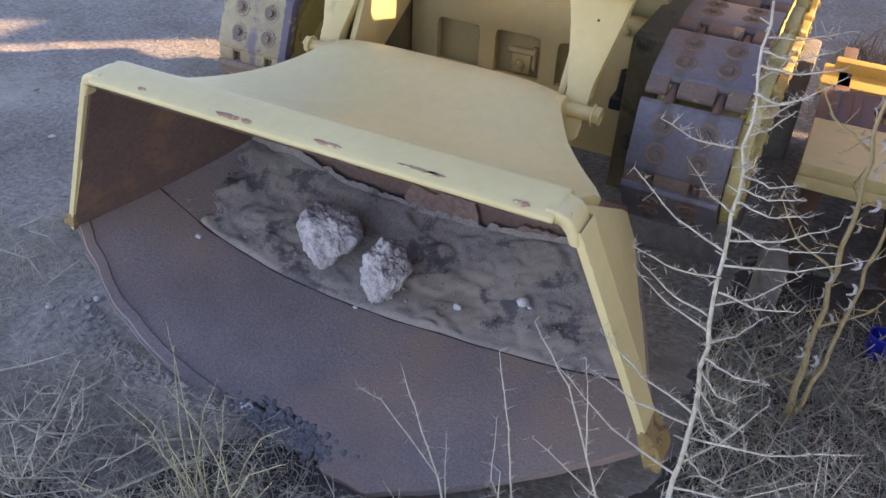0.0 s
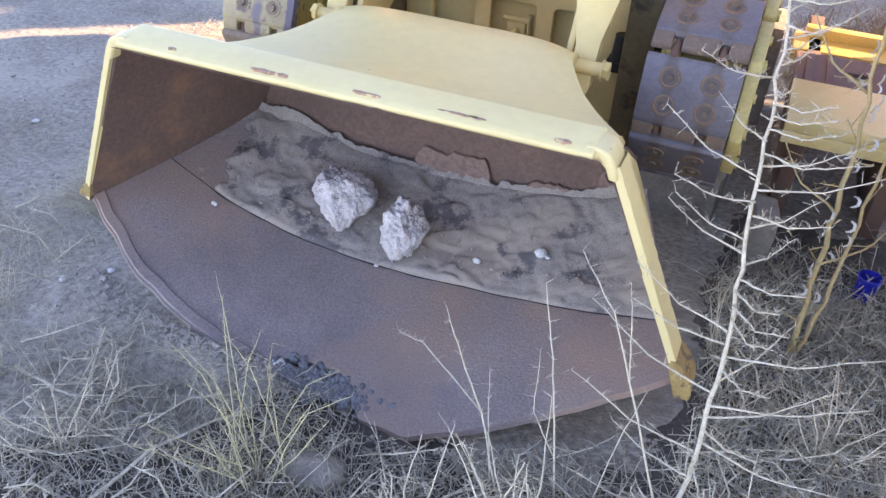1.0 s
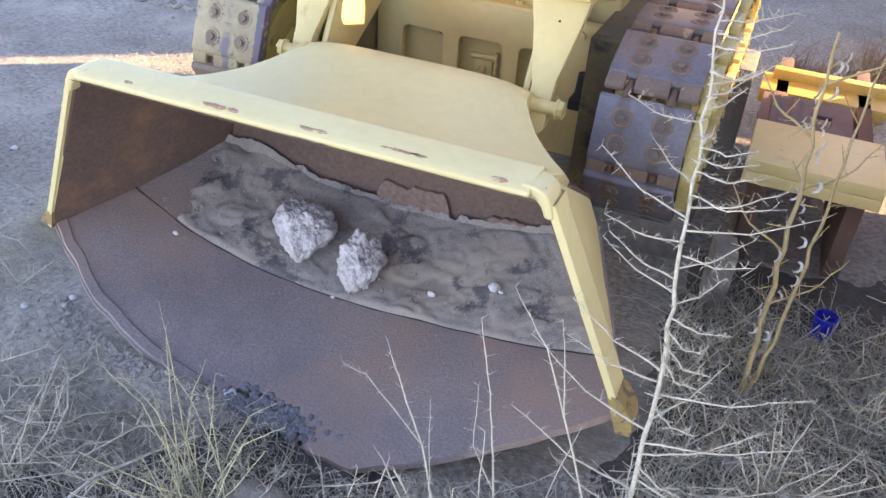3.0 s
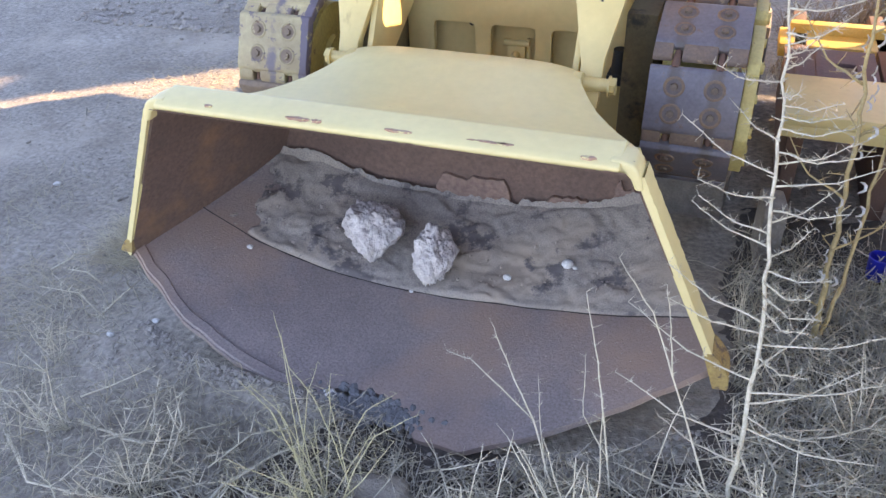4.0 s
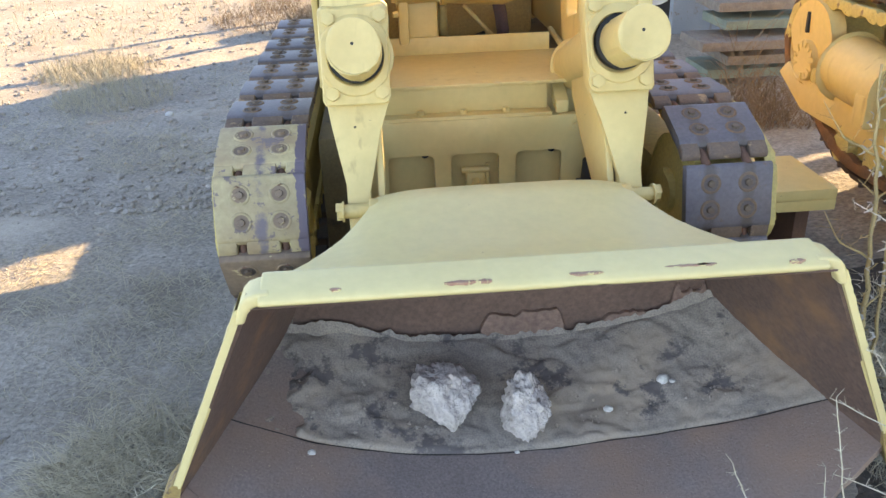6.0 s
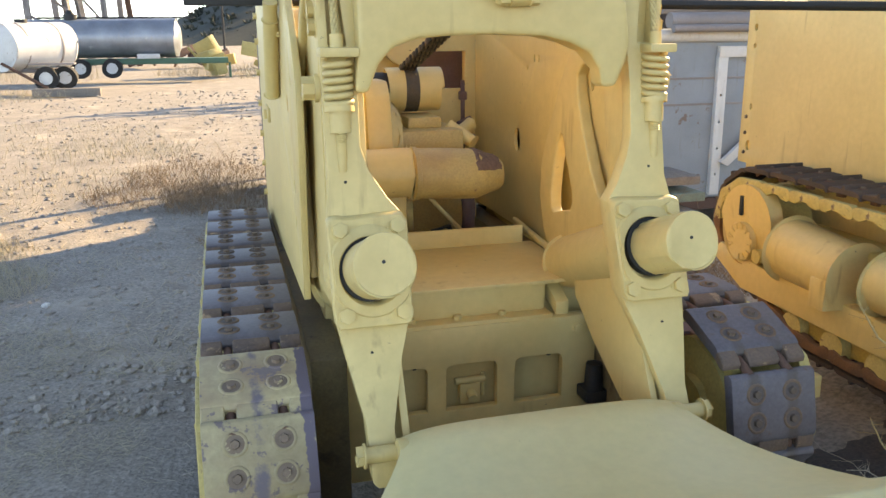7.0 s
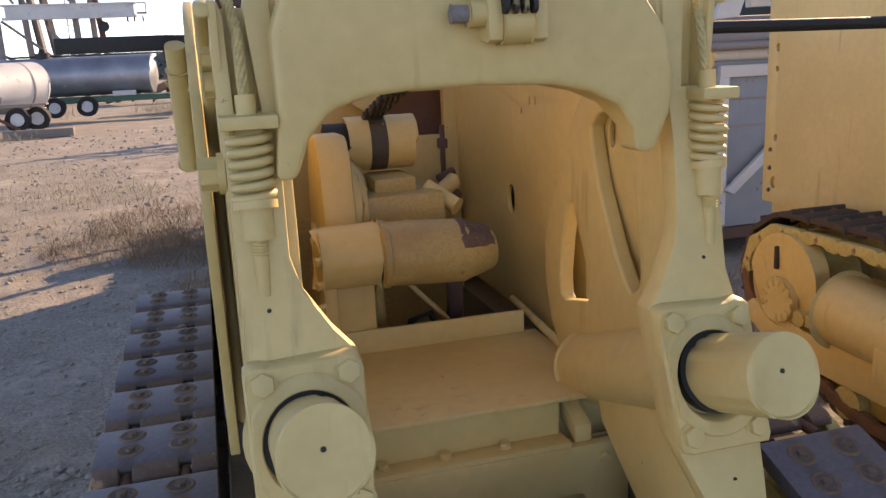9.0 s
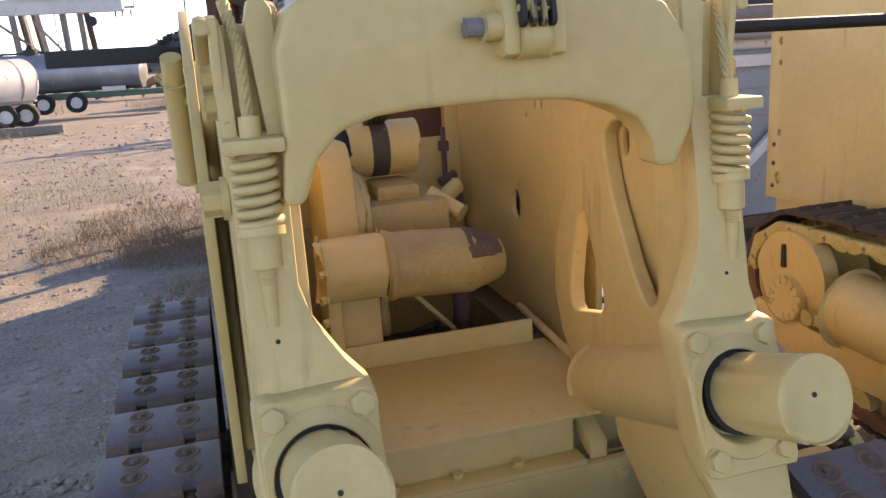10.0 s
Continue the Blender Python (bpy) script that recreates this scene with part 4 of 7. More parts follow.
PAD_RIB = pad_mesh(PADR, True)
PAD_STEEL, PAD_PAINT, PAD_BROWN = flat_pad_mesh(PAD, (PADRING, RINGS, BOLT, TAILS)), flat_pad_mesh(PADY, (PADB, PADY, PADB, PADY)), flat_pad_mesh(PADB, (PADRING, PADB, BOLT, TAILS))
LINK, LINK_RUST = link_mesh(CHIPPED), link_mesh(ORANGE)


def crawler_track(owner, x, painted, offset, total, idler, rear, radius, out, plain=None, low=None, slack=None):
    """slack: how far single pads have crept along the loop. out: +1 or -1, the side on which the chain shows. plain: the mesh of an unpainted pad."""
    path = track_loop(idler, rear, radius, low)
    step = sum((path[(i + 1) % len(path)] - path[i]).length for i in range(len(path))) / total
    frame_y0, frame_y1 = idler.x + 0.02, rear.x
    z0 = idler.y
    beam = [box((x - 0.09, frame_y0 + 0.05, z0 - 0.15), (x + 0.09, frame_y1 - 0.05, z0 + 0.05), 0.015)]
    track = part("crawler_track", merge(*beam), CHIPPED, owner, "crawler track with flat bolted pads" if plain is not PAD_RIB else "crawler track with ribbed rusty pads")
    for at in (idler, rear):
        part("track_wheel", merge(rod((x - 0.10, at.x, at.y), (x + 0.10, at.x, at.y), radius - 0.095, seg=40, w=0.01), rod((x - 0.115, at.x, at.y), (x + 0.115, at.x, at.y), 0.075, seg=28, w=0.01)), CHIPPED, track)
    for k in range(total):
        s = k * step + offset + (slack or {}).get(k, 0.0)
        p0, p1 = along_track(s - step / 2, path), along_track(s + step / 2, path)
        c, d = (p0 + p1) / 2, (p1 - p0).normalized()
        m = Matrix(((1, 0, 0, x), (0, d.x, -d.y, c.x), (0, d.y, d.x, c.y), (0, 0, 0, 1)))
        pad = new("track_pad", (PAD_BROWN if k > 1 else PAD_PAINT) if k in painted else (plain or PAD_STEEL))
        pad.parent = track
        pad.matrix_basis = m
        link = new("track_link", LINK_RUST if low is not None and d.x < -0.3 else LINK)
        link.parent = track
        link.matrix_basis = m @ Matrix.Translation((out * (0.150 if out > 0 or low is not None else 0.126), 0, -0.022))
        inner = new("track_link", LINK)
        inner.parent = track
        inner.matrix_basis = m @ Matrix.Translation((-out * 0.07, 0, 0.0))
    return track


creep = {2: 0.04, 3: 0.07, 4: 0.07, 5: 0.07, 6: 0.07, 7: 0.07, 8: 0.06, 9: 0.05, 10: 0.03}
crawler_track(LOADER, -0.682, (0, 1, 21), 0.107, 22, IDLER, REAR, TR, -1, slack=creep)
crawler_track(LOADER, 0.682, (), 0.107, 22, IDLER, REAR, TR, 1, slack={**creep, 0: -0.05, 1: -0.015, 21: -0.05, 20: -0.04, 19: -0.02})

# deck, front panel, frame
deck = part("deck", box((-0.34, 0.38, 1.043), (0.40, 0.885, 1.055), 0.003), CREAM, LOADER, "cream-yellow deck plate with upturned edge")
part("deck_flange", box((-0.34, 0.873, 1.052), (0.36, 0.885, 1.122), 0.003), CREAM, deck)
part("deck_rod", rod((0.41, 1.10, 1.09), (0.385, 0.55, 1.07), 0.012, seg=10), CREAM, deck)
part("step_sheet", box((-0.34, 0.40, 0.95), (0.26, 0.412, 1.045), 0.003), CREAM, deck)
part("step_ledge", box((-0.34, 0.345, 0.935), (0.27, 0.42, 0.952), 0.003), CREAM, deck)
part("gusset", slab([(0.36, 0.94), (0.36, 0.985), (0.50, 1.05), (0.50, 0.99)], "x", 0.285, 0.33, 0.005), CREAM, deck)
for x in (-0.19, -0.04, 0.11):
    part("bolt", hexbolt((x, 0.383, 0.952), (0, 0, 1), 0.013, 0.012), CREAM, deck)


def rounded(a, b, z0, z1, r=0.02):
    return [(a, z0), (b, z0), (b, z1 - r), (b - r * 0.3, z1 - r * 0.3), (b - r, z1), (a + r, z1), (a + r * 0.3, z1 - r * 0.3), (a, z1 - r)]


wins = [rounded(a, b, 0.66, 0.815) for a, b in ((-0.315, -0.15), (-0.09, 0.08), (0.14, 0.305))]
panel = part("front_panel", slab([(-0.42, 0.45), (0.42, 0.45), (0.42, 0.94), (-0.42, 0.94)], "y", 0.34, 0.37, 0.003, holes=wins), CREAM, LOADER, "cream-yellow front panel with three windows")
part("back_sheet", box((-0.41, 0.40, 0.46), (0.41, 0.41, 0.93), 0.0), CREAM, panel)
part("valve_block", merge(box((-0.035, 0.372, 0.66), (0.035, 0.40, 0.73), 0.006), rod((-0.05, 0.38, 0.74), (0.05, 0.38, 0.74), 0.012, seg=12), rod((0.0, 0.37, 0.70), (0.0, 0.34, 0.69), 0.016, seg=12), rod((0.045, 0.385, 0.68), (0.045, 0.385, 0.76), 0.008, seg=8)), CREAM, panel)
for a in (-0.17, 0.29):
    part("drain_hole", rod((a - 0.01, 0.397, 0.80), (a - 0.01, 0.402, 0.80), 0.014, seg=12), DARK, panel)
part("panel_bolt", hexbolt((0.355, 0.34, 0.90), (0, -1, 0), 0.016, 0.014), CREAM, panel)
part("stop_pad", merge(box((0.36, 0.26, 0.66), (0.44, 0.345, 0.70), 0.006), rod((0.40, 0.30, 0.70), (0.40, 0.30, 0.78), 0.032, 0.026, seg=16, w=0.004)), DARK, panel)
# dark sheet added for the shade in the void behind the deck flange
part("sump", box((-0.44, 0.90, 0.80), (0.44, 1.78, 0.83), 0.0), DARK, LOADER, "dark sheet standing for the shaded void behind the deck")
# plates filling the track gaps, their yellow darkened to stand for shade
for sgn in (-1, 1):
    part("chassis_side", box((sgn * 0.48 - 0.05, 0.12, 0.46), (sgn * 0.48 + 0.05, 2.2, 0.97), 0.01), GRIMY_SHADE, LOADER, "grimy yellow chassis side plate, darkened for shade")
part("belly", merge(box((-0.45, 0.45, 0.62), (0.45, 0.86, 1.03), 0.01), box((-0.45, 0.86, 0.62), (0.45, 2.3, 0.80), 0.0), box((-0.40, 0.47, 0.50), (0.40, 2.25, 0.62), 0.0)), CREAM, LOADER)

# side guards and inner walls
holes = [ring(0.539, 1.629, 0.022, 14, 0.026), ring(0.391, 1.701, 0.012, 10, 0.016), ring(0.433, 1.395, 0.017, 12, 0.02), ring(0.448, 1.286, 0.017, 12, 0.02)]
guard = [(0.306, 1.085), (0.302, 1.12), (0.267, 1.40), (0.239, 1.51), (0.228, 1.62), (0.24, 1.69), (0.265, 1.745), (0.315, 1.815), (0.367, 1.871), (0.425, 1.925), (0.485, 1.968), (0.577, 2.0), (0.735, 2.024), (1.71, 2.075), (2.3, 2.10), (2.3, 0.94), (0.9, 1.05)]
left_guard = part("side_guard", slab(guard, "x", -0.522, -0.502, 0.005, holes=holes), CREAM, LOADER, "tall cream-yellow side guard plate")
part("tube", merge(rod((-0.548, 0.655, 1.925), (-0.548, 0.69, 1.864), 0.0225, seg=20), rod((-0.548, 0.685, 1.872), (-0.548, 0.825, 1.636), 0.0242, seg=20, w=0.004)), CREAM, left_guard, "capped tube beside the guard")
for k in range(3):
    part("tube_clip", box((-0.532, 0.79 - 0.05 * k, 1.68 + 0.07 * k), (-0.522, 0.82 - 0.05 * k, 1.70 + 0.07 * k), 0.003), CREAM, left_guard)
part("hasp", merge(box((-0.533, 1.52, 1.475), (-0.522, 1.78, 1.535), 0.004), box((-0.545, 1.58, 1.485), (-0.533, 1.62, 1.525), 0.003)), CREAM, left_guard)
for z in (1.05, 1.2, 1.35, 1.5, 1.65, 1.8, 1.92, 2.03):
    part("edge_bolt", hexbolt((-0.522, 2.26, z), (-1, 0, 0), 0.014, 0.016), CREAM, left_guard)
wall = [(0.80, 1.04), (0.80, 1.30), (0.70, 1.62), (0.66, 1.75), (0.72, 1.93), (1.2, 1.97), (2.05, 1.97), (2.05, 1.04)]
slots = [ring(1.197, 1.404, 0.035, 18, 0.048), ring(1.02, 1.735, 0.008, 8, 0.014), ring(0.975, 1.735, 0.008, 8, 0.014), ring(1.09, 1.70, 0.007, 8, 0.01), ring(2.0, 1.36, 0.04, 14, 0.05)]
right_wall = part("inner_wall", slab(wall, "x", 0.45, 0.465, 0.003, holes=slots), CREAM, LOADER, "cream-yellow inner side plate with holes")
part("outer_guard", slab([(0.79, 1.06), (0.79, 1.74), (0.9, 1.82), (2.4, 1.9), (2.4, 1.0), (1.0, 1.04)], "x", 0.525, 0.545, 0.005), CREAM, LOADER)
for y, z in ((0.55, 1.62), (0.50, 1.33)):
    part("end_cap", rod((0.46, y - 0.10, z), (0.60, y - 0.10, z), 0.055, seg=22, w=0.01), CREAM, LOADER, "round bolted end cap")

# drive under the arch
drive = part("drive_housing", merge(rod((-0.245, 0.88, 1.345), (-0.075, 0.88, 1.345), 0.088, seg=32, w=0.02), box((-0.215, 0.89, 0.95), (-0.08, 1.02, 1.35), 0.03), box((-0.24, 0.84, 1.10), (-0.20, 0.93, 1.36), 0.012)), CREAM, LOADER, "cast drive housing with bolted flange")
for z, y in ((1.41, 0.83), (1.36, 0.79), (1.29, 0.80), (1.23, 0.79)):
    part("bolt", hexbolt((-0.245, y, z), (-1, -0.3, 0), 0.011, 0.016), CREAM, drive)
motor_rows = []
for x, r in ((-0.075, 0.085), (-0.07, 0.090), (-0.068, 0.097), (-0.052, 0.097), (-0.05, 0.091), (0.02, 0.092), (0.12, 0.093), (0.172, 0.092), (0.185, 0.086), (0.255, 0.062), (0.268, 0.052), (0.270, 0.0)):
    motor_rows.append([(x, 0.88 + r * math.cos(a) * 1.02, 1.34 - 0.05 * (x + 0.075) + r * math.sin(a) * (1 + 0.03 * noise.noise(Vector((x * 12, a, 0))))) for a in [k * 2 * math.pi / 36 for k in range(37)]])
motor = part("motor", smooth(grid_bm(motor_rows), 35), OILED, LOADER, "oil-stained yellow motor body")
rows = []
for k in range(13):
    x = 0.150 + 0.105 * k / 12
    r = 0.0942 if x < 0.172 else (0.0942 - 0.0062 * (x - 0.172) / 0.013 if x < 0.185 else 0.088 - 0.024 * (x - 0.185) / 0.07)
    row = []
    for q in range(25):
        a = math.pi * (0.30 + 0.62 * q / 24) + 0.25 * noise.noise(Vector((x * 30, q * 0.4, 3)))
        dip = 0.006 if q in (0, 24) or k == 0 else 0.0
        row.append((x + 0.012 * noise.noise(Vector((q * 0.5, k * 0.5, 7))), 0.88 + (r - dip) * math.cos(math.pi + a * 0 + (math.pi - a)) * 1.02, 1.34 - 0.05 * (x + 0.075) + (r - dip) * math.sin(a)))
    rows.append(row)
part("rust_patch", smooth(grid_bm(rows), 60), RUST, motor, "brown rusty stain on the motor's end")
part("motor_neck", pipe([(0.16, 0.95, 1.26), (0.18, 0.99, 1.18), (0.20, 1.06, 1.10), (0.20, 1.12, 0.95)], 0.026, 14), PLUM, LOADER)
part("strut", pipe([(0.03, 1.0, 1.22), (0.16, 1.02, 1.08), (0.20, 1.04, 1.0)], 0.008, 8), CREAM, LOADER)
part("inner_panel", box((-0.33, 1.72, 0.83), (0.44, 1.77, 1.30), 0.01), OILED, LOADER)
part("hose", pipe([(0.02, 1.06, 0.95), (0.05, 1.04, 1.08), (0.11, 1.03, 1.10), (0.16, 1.05, 0.98)], 0.011, 10), DARK, LOADER, "dark hose")
part("conduit", pipe([(-0.06, 1.0, 1.22), (-0.055, 1.0, 1.10)], 0.02, 10), OILED, LOADER)
part("bearing_arm", slab([(1.0, 1.05), (1.02, 1.40), (1.06, 1.60), (1.12, 1.66), (1.25, 1.66), (1.34, 1.55), (1.38, 1.30), (1.40, 1.05)], "x", -0.20, -0.10, 0.02), CREAM, LOADER)
part("bearing_flange", merge(rod((-0.10, 1.22, 1.40), (-0.075, 1.22, 1.40), 0.17, seg=36, w=0.008), rod((-0.075, 1.22, 1.40), (-0.055, 1.22, 1.40), 0.15, seg=36, w=0.006)), CREAM, LOADER)
part("gear_case", merge(box((-0.07, 1.10, 1.30), (0.20, 1.45, 1.47), 0.03), box((-0.02, 1.15, 1.46), (0.12, 1.35, 1.515), 0.02), rod((-0.05, 1.22, 1.36), (0.10, 1.16, 1.36), 0.10, 0.08, seg=24, w=0.02)), OILED, LOADER, "oil-stained gear case")
part("lever_boss", merge(rod((0.16, 1.20, 1.47), (0.24, 1.12, 1.41), 0.026, seg=14, w=0.005), rod((0.20, 1.3, 1.40), (0.30, 1.35, 1.46), 0.028, seg=14, w=0.004)), CREAM, LOADER)
drum = part("winch_drum", rod((-0.07, 1.33, 1.61), (0.15, 1.33, 1.61), 0.088, seg=40, w=0.006), CREAM, LOADER, "yellow winch drum with a worn dark band")
part("worn_band", rod((0.0, 1.33, 1.61), (0.055, 1.33, 1.61), 0.0895, seg=40), WORN, drum, "dark worn band")
part("drum_shaft", rod((-0.14, 1.33, 1.61), (-0.07, 1.33, 1.61), 0.07, seg=28, w=0.006), DARK, drum)
for k in range(14):
    v = k / 13
    y, z, x = 1.30 - 0.30 * v, 1.695 + 0.16 * v, 0.012 + 0.10 * v
    link = merge(*[box((x - 0.028 + dx, y - 0.02, z - 0.012), (x - 0.018 + dx, y + 0.02, z + 0.012), 0.003, Matrix.Translation((0, y, z)) @ Matrix.Rotation(radians(-28), 4, "X") @ Matrix.Translation((0, -y, -z))) for dx in (0.0, 0.016, 0.032, 0.048)])
    part("hoist_link", link, DARK if k % 2 else WORN, drum, "dark leaf-chain link")
part("round_cover", rod((0.10, 1.75, 1.80), (0.10, 1.68, 1.80), 0.11, seg=36, w=0.006), CREAM, LOADER)
rear = [(-0.5, 1.04), (0.46, 1.04), (0.46, 1.97), (-0.5, 1.97)]
part("rear_wall", slab(rear, "y", 1.78, 1.80, 0.003, holes=[[(0.17, 1.58), (0.40, 1.58), (0.40, 1.75), (0.17, 1.75)]]), CREAM, LOADER, "rear plate with a square opening")
part("valve_fitting", merge(rod((0.37, 1.72, 1.30), (0.37, 1.72, 1.62), 0.010, seg=10), box((0.352, 1.70, 1.53), (0.388, 1.74, 1.57), 0.008), rod((0.34, 1.68, 1.42), (0.40, 1.70, 1.44), 0.016, seg=12, w=0.004), rod((0.37, 1.70, 1.34), (0.40, 1.64, 1.36), 0.022, seg=12, w=0.005)), PLUM, LOADER, "rusty valve fitting")
# made-up filler that keeps the view through the rear opening dark
part("rear_box", box((0.05, 2.0, 1.50), (0.50, 2.3, 1.86), 0.01), PLUM, LOADER, "dark filler added behind the rear plate's opening")
part("rear_body", merge(box((-0.5, 1.82, 1.0), (0.5, 2.6, 1.55), 0.03)), CREAM, LOADER)
# hidden box added to shade the ground left of the loader
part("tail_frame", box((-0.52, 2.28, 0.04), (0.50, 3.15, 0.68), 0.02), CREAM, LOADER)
part("gold_drum", rod((-0.498, 1.12, 1.80), (-0.40, 1.12, 1.80), 0.12, seg=28, w=0.01), CREAM, LOADER)
part("handrail", pipe([(0.80, 2.2, 2.14), (0.86, 2.2, 2.18), (1.07, 2.2, 2.30), (1.25, 2.2, 2.405), (1.31, 2.2, 2.41), (1.36, 2.2, 2.375), (1.485, 2.2, 2.26), (1.515, 2.2, 2.21), (1.50, 2.2, 2.12), (1.40, 2.2, 1.2)], 0.022, 12), CREAM, LOADER, "bent yellow handrail")
part("rail_foot", rod((0.80, 2.2, 2.14), (0.52, 2.2, 1.5), 0.022, seg=12), CREAM, LOADER)
part("rail_base", box((0.5, 2.1, 1.12), (1.42, 2.3, 1.22), 0.01), CREAM, LOADER)

# long bar lying across the machine
tagged(part("steel_bar", merge(box((-0.80, 0.685, 1.915), (-0.55, 0.715, 1.95), 0.003), rod((-0.56, 0.70, 1.932), (3.4, 0.70, 1.90), 0.017, seg=12, w=0.003)), DARK), "long dark steel bar laid across the loader", "bar")


# timbers under the tracks
def timber(lo, hi, label, turn=0.0):
    bm = box(lo, hi, 0.012)
    bmesh.ops.subdivide_edges(bm, edges=[e for e in bm.edges if e.calc_length() > 0.1], cuts=4, use_grid_fill=True)
    c = (Vector(lo) + Vector(hi)) / 2
    for v in bm.verts:
        v.co += Vector((0, 1, 1)) * 0.008 * noise.noise(v.co * 7)
    bm.transform(Matrix.Translation(c) @ Matrix.Rotation(radians(turn), 4, "Z") @ Matrix.Translation(-c))
    return tagged(part("timber", bm, WOOD), label, "timber", group="timbers under the loader")


timber((0.955, 0.15, 0.08), (1.035, 0.30, 0.325), "pale weathered split log end beside the loader's track", 8)
timber((0.45, 0.50, 0.02), (0.84, 0.78, 0.245), "grey weathered timber on the dirt under the loader", -4)
timber((-0.82, 0.16, 0.30), (-0.52, 0.40, 0.50), "grey weathered block under the loader's track", -3)
timber((-0.84, 0.12, 0.0), (-0.50, 0.46, 0.305), "grey weathered timber on the dirt under the loader", 5)
timber((-0.90, 1.55, 0.0), (-0.44, 1.85, 0.505), "grey timber crib under the back of the track")
timber((0.50, 0.48, 0.24), (0.84, 0.68, 0.512), "thick grey packing block under the loader's track")
timber((0.48, 1.55, 0.0), (0.92, 1.85, 0.505), "grey timber crib under the back of the track")

# yellow skid between the machines with a rusty plate on it
SKID = thing("steel_skid", (1.25, 1.0, 0.1), "yellow steel skid with a rusty cover plate, lying on dirt", "skid")
part("channel", merge(box((0.98, 0.46, 0.50), (1.44, 0.86, 0.545), 0.006), box((0.98, 0.46, 0.455), (1.44, 0.475, 0.50), 0.003)), CREAM, SKID)
part("top_channel", merge(box((0.96, 1.34, 0.44), (1.48, 1.58, 0.50), 0.006), box((1.0, 1.50, 0.48), (1.48, 1.56, 0.545), 0.004)), GOLD, SKID, "golden yellow channel")
part("cover_plate", slab([(0.98, 0.88), (1.34, 0.88), (1.34, 1.26), (0.98, 1.26)], "z", 0.50, 0.518, 0.003, holes=[[(1.18, 1.0), (1.26, 1.0), (1.26, 1.10), (1.18, 1.10)]]), PLUM, SKID, "purple-brown rusty cover plate")
for x in (1.02, 1.10):
    part("plate_rib", box((x, 0.90, 0.518), (x + 0.03, 1.24, 0.528), 0.003), PLUM, SKID)
for x in (1.02, 1.36):
    part("bearer", box((x, 0.60, 0.06), (x + 0.06, 1.85, 0.50), 0.006), RUSTY, SKID)

# ---- second machine ----
SECOND = thing("crawler_machine", (2.3, 0.4, 0.3), "yellow crawler machine with rusty ribbed track beside the loader", "machine")
hp = [ring(2.06, 1.20, 0.022, 14, 0.03), ring(2.06, 1.42, 0.012, 10, 0.018), ring(2.07, 1.75, 0.012, 10, 0.014), ring(2.07, 1.85, 0.015, 10, 0.02)]
plate2 = part("side_plate", slab([(2.14, 1.10), (2.14, 2.08), (2.10, 2.095), (-1.5, 2.10), (-1.5, 1.10)], "x", 2.16, 2.18, 0.004, holes=hp), CREAM, SECOND, "large plain cream-yellow side plate")
for z in (1.16, 1.27, 1.36):
    part("rivet", hexbolt((2.16, 2.09, z), (-1, 0, 0), 0.009, 0.008), BOLT, plate2)
part("hull", box((2.18, -1.4, 0.5), (3.5, 2.1, 1.9), 0.03), CREAM, SECOND)
# unseen block added to keep the sun off the bucket's lip
part("hood", box((2.22, -1.2, 1.85), (3.4, 1.38, 2.55), 0.08), CREAM, SECOND)
I2, R2 = Vector((-0.9, 0.87)), Vector((1.56, 0.87))
track2 = crawler_track(SECOND, 1.97, (), 0.05, 34, I2, R2, 0.29, -1, PAD_RIB, 0.36)
part("wheel_disc", merge(rod((1.845, 1.49, 0.885), (1.79, 1.49, 0.885), 0.205, seg=44, w=0.012), rod((1.79, 1.50, 0.80), (1.765, 1.50, 0.80), 0.10, seg=28, w=0.006)), CREAM, track2, "smooth yellow idler disc")
for k in range(11):
    a = radians(-20 + 29 * k)
    m = Matrix.Translation((1.765, 1.50 + 0.078 * math.cos(a), 0.80 + 0.078 * math.sin(a))) @ Matrix.Rotation(a, 4, "X")
    part("raised_mark", merge(box((-0.006, -0.016, -0.006), (0.0, 0.016, 0.006), 0.002, m), box((-0.006, 0.008, -0.014), (0.0, 0.016, 0.014), 0.002, m)), CREAM, track2)
part("spoke_slot", box((1.768, 1.515, 0.93), (1.792, 1.535, 1.03), 0.004), DARK, track2)
part("adjuster_boss", merge(rod((1.79, 1.35, 0.76), (1.755, 1.35, 0.76), 0.035, seg=16, w=0.006), box((1.76, 1.27, 0.735), (1.79, 1.35, 0.785), 0.006)), CHIPPED, track2)
part("track_frame", slab([(1.78, 0.68), (1.70, 0.75), (1.35, 0.70), (-1.2, 0.66), (-1.2, 0.52), (1.5, 0.55)], "x", 1.79, 1.86, 0.01), CREAM, track2, "yellow track frame beam")
for y, r in ((1.0, 0.145), (0.42, 0.125), (-0.2, 0.12)):
    part("recoil_housing", rod((1.84, y + 0.20, 0.83), (1.84, y - 0.22, 0.81), r, r * 0.93, seg=30, w=0.02), CREAM, track2, "rounded yellow housing")
    part("clamp_plate", box((1.70, y - 0.20, 0.66), (1.80, y - 0.10, 0.80), 0.012), CREAM, track2)
for k in range(8):
    y = 1.12 - 0.27 * k
    part("track_roller", rod((1.81, y, 0.475), (1.93, y, 0.475), 0.07, seg=18, w=0.008), CHIPPED, track2)
part("roller_guard", slab([(1.45, 0.56), (1.2, 0.44), (-1.0, 0.44), (-1.0, 0.56)], "x", 1.86, 1.90, 0.008), CHIPPED, track2)


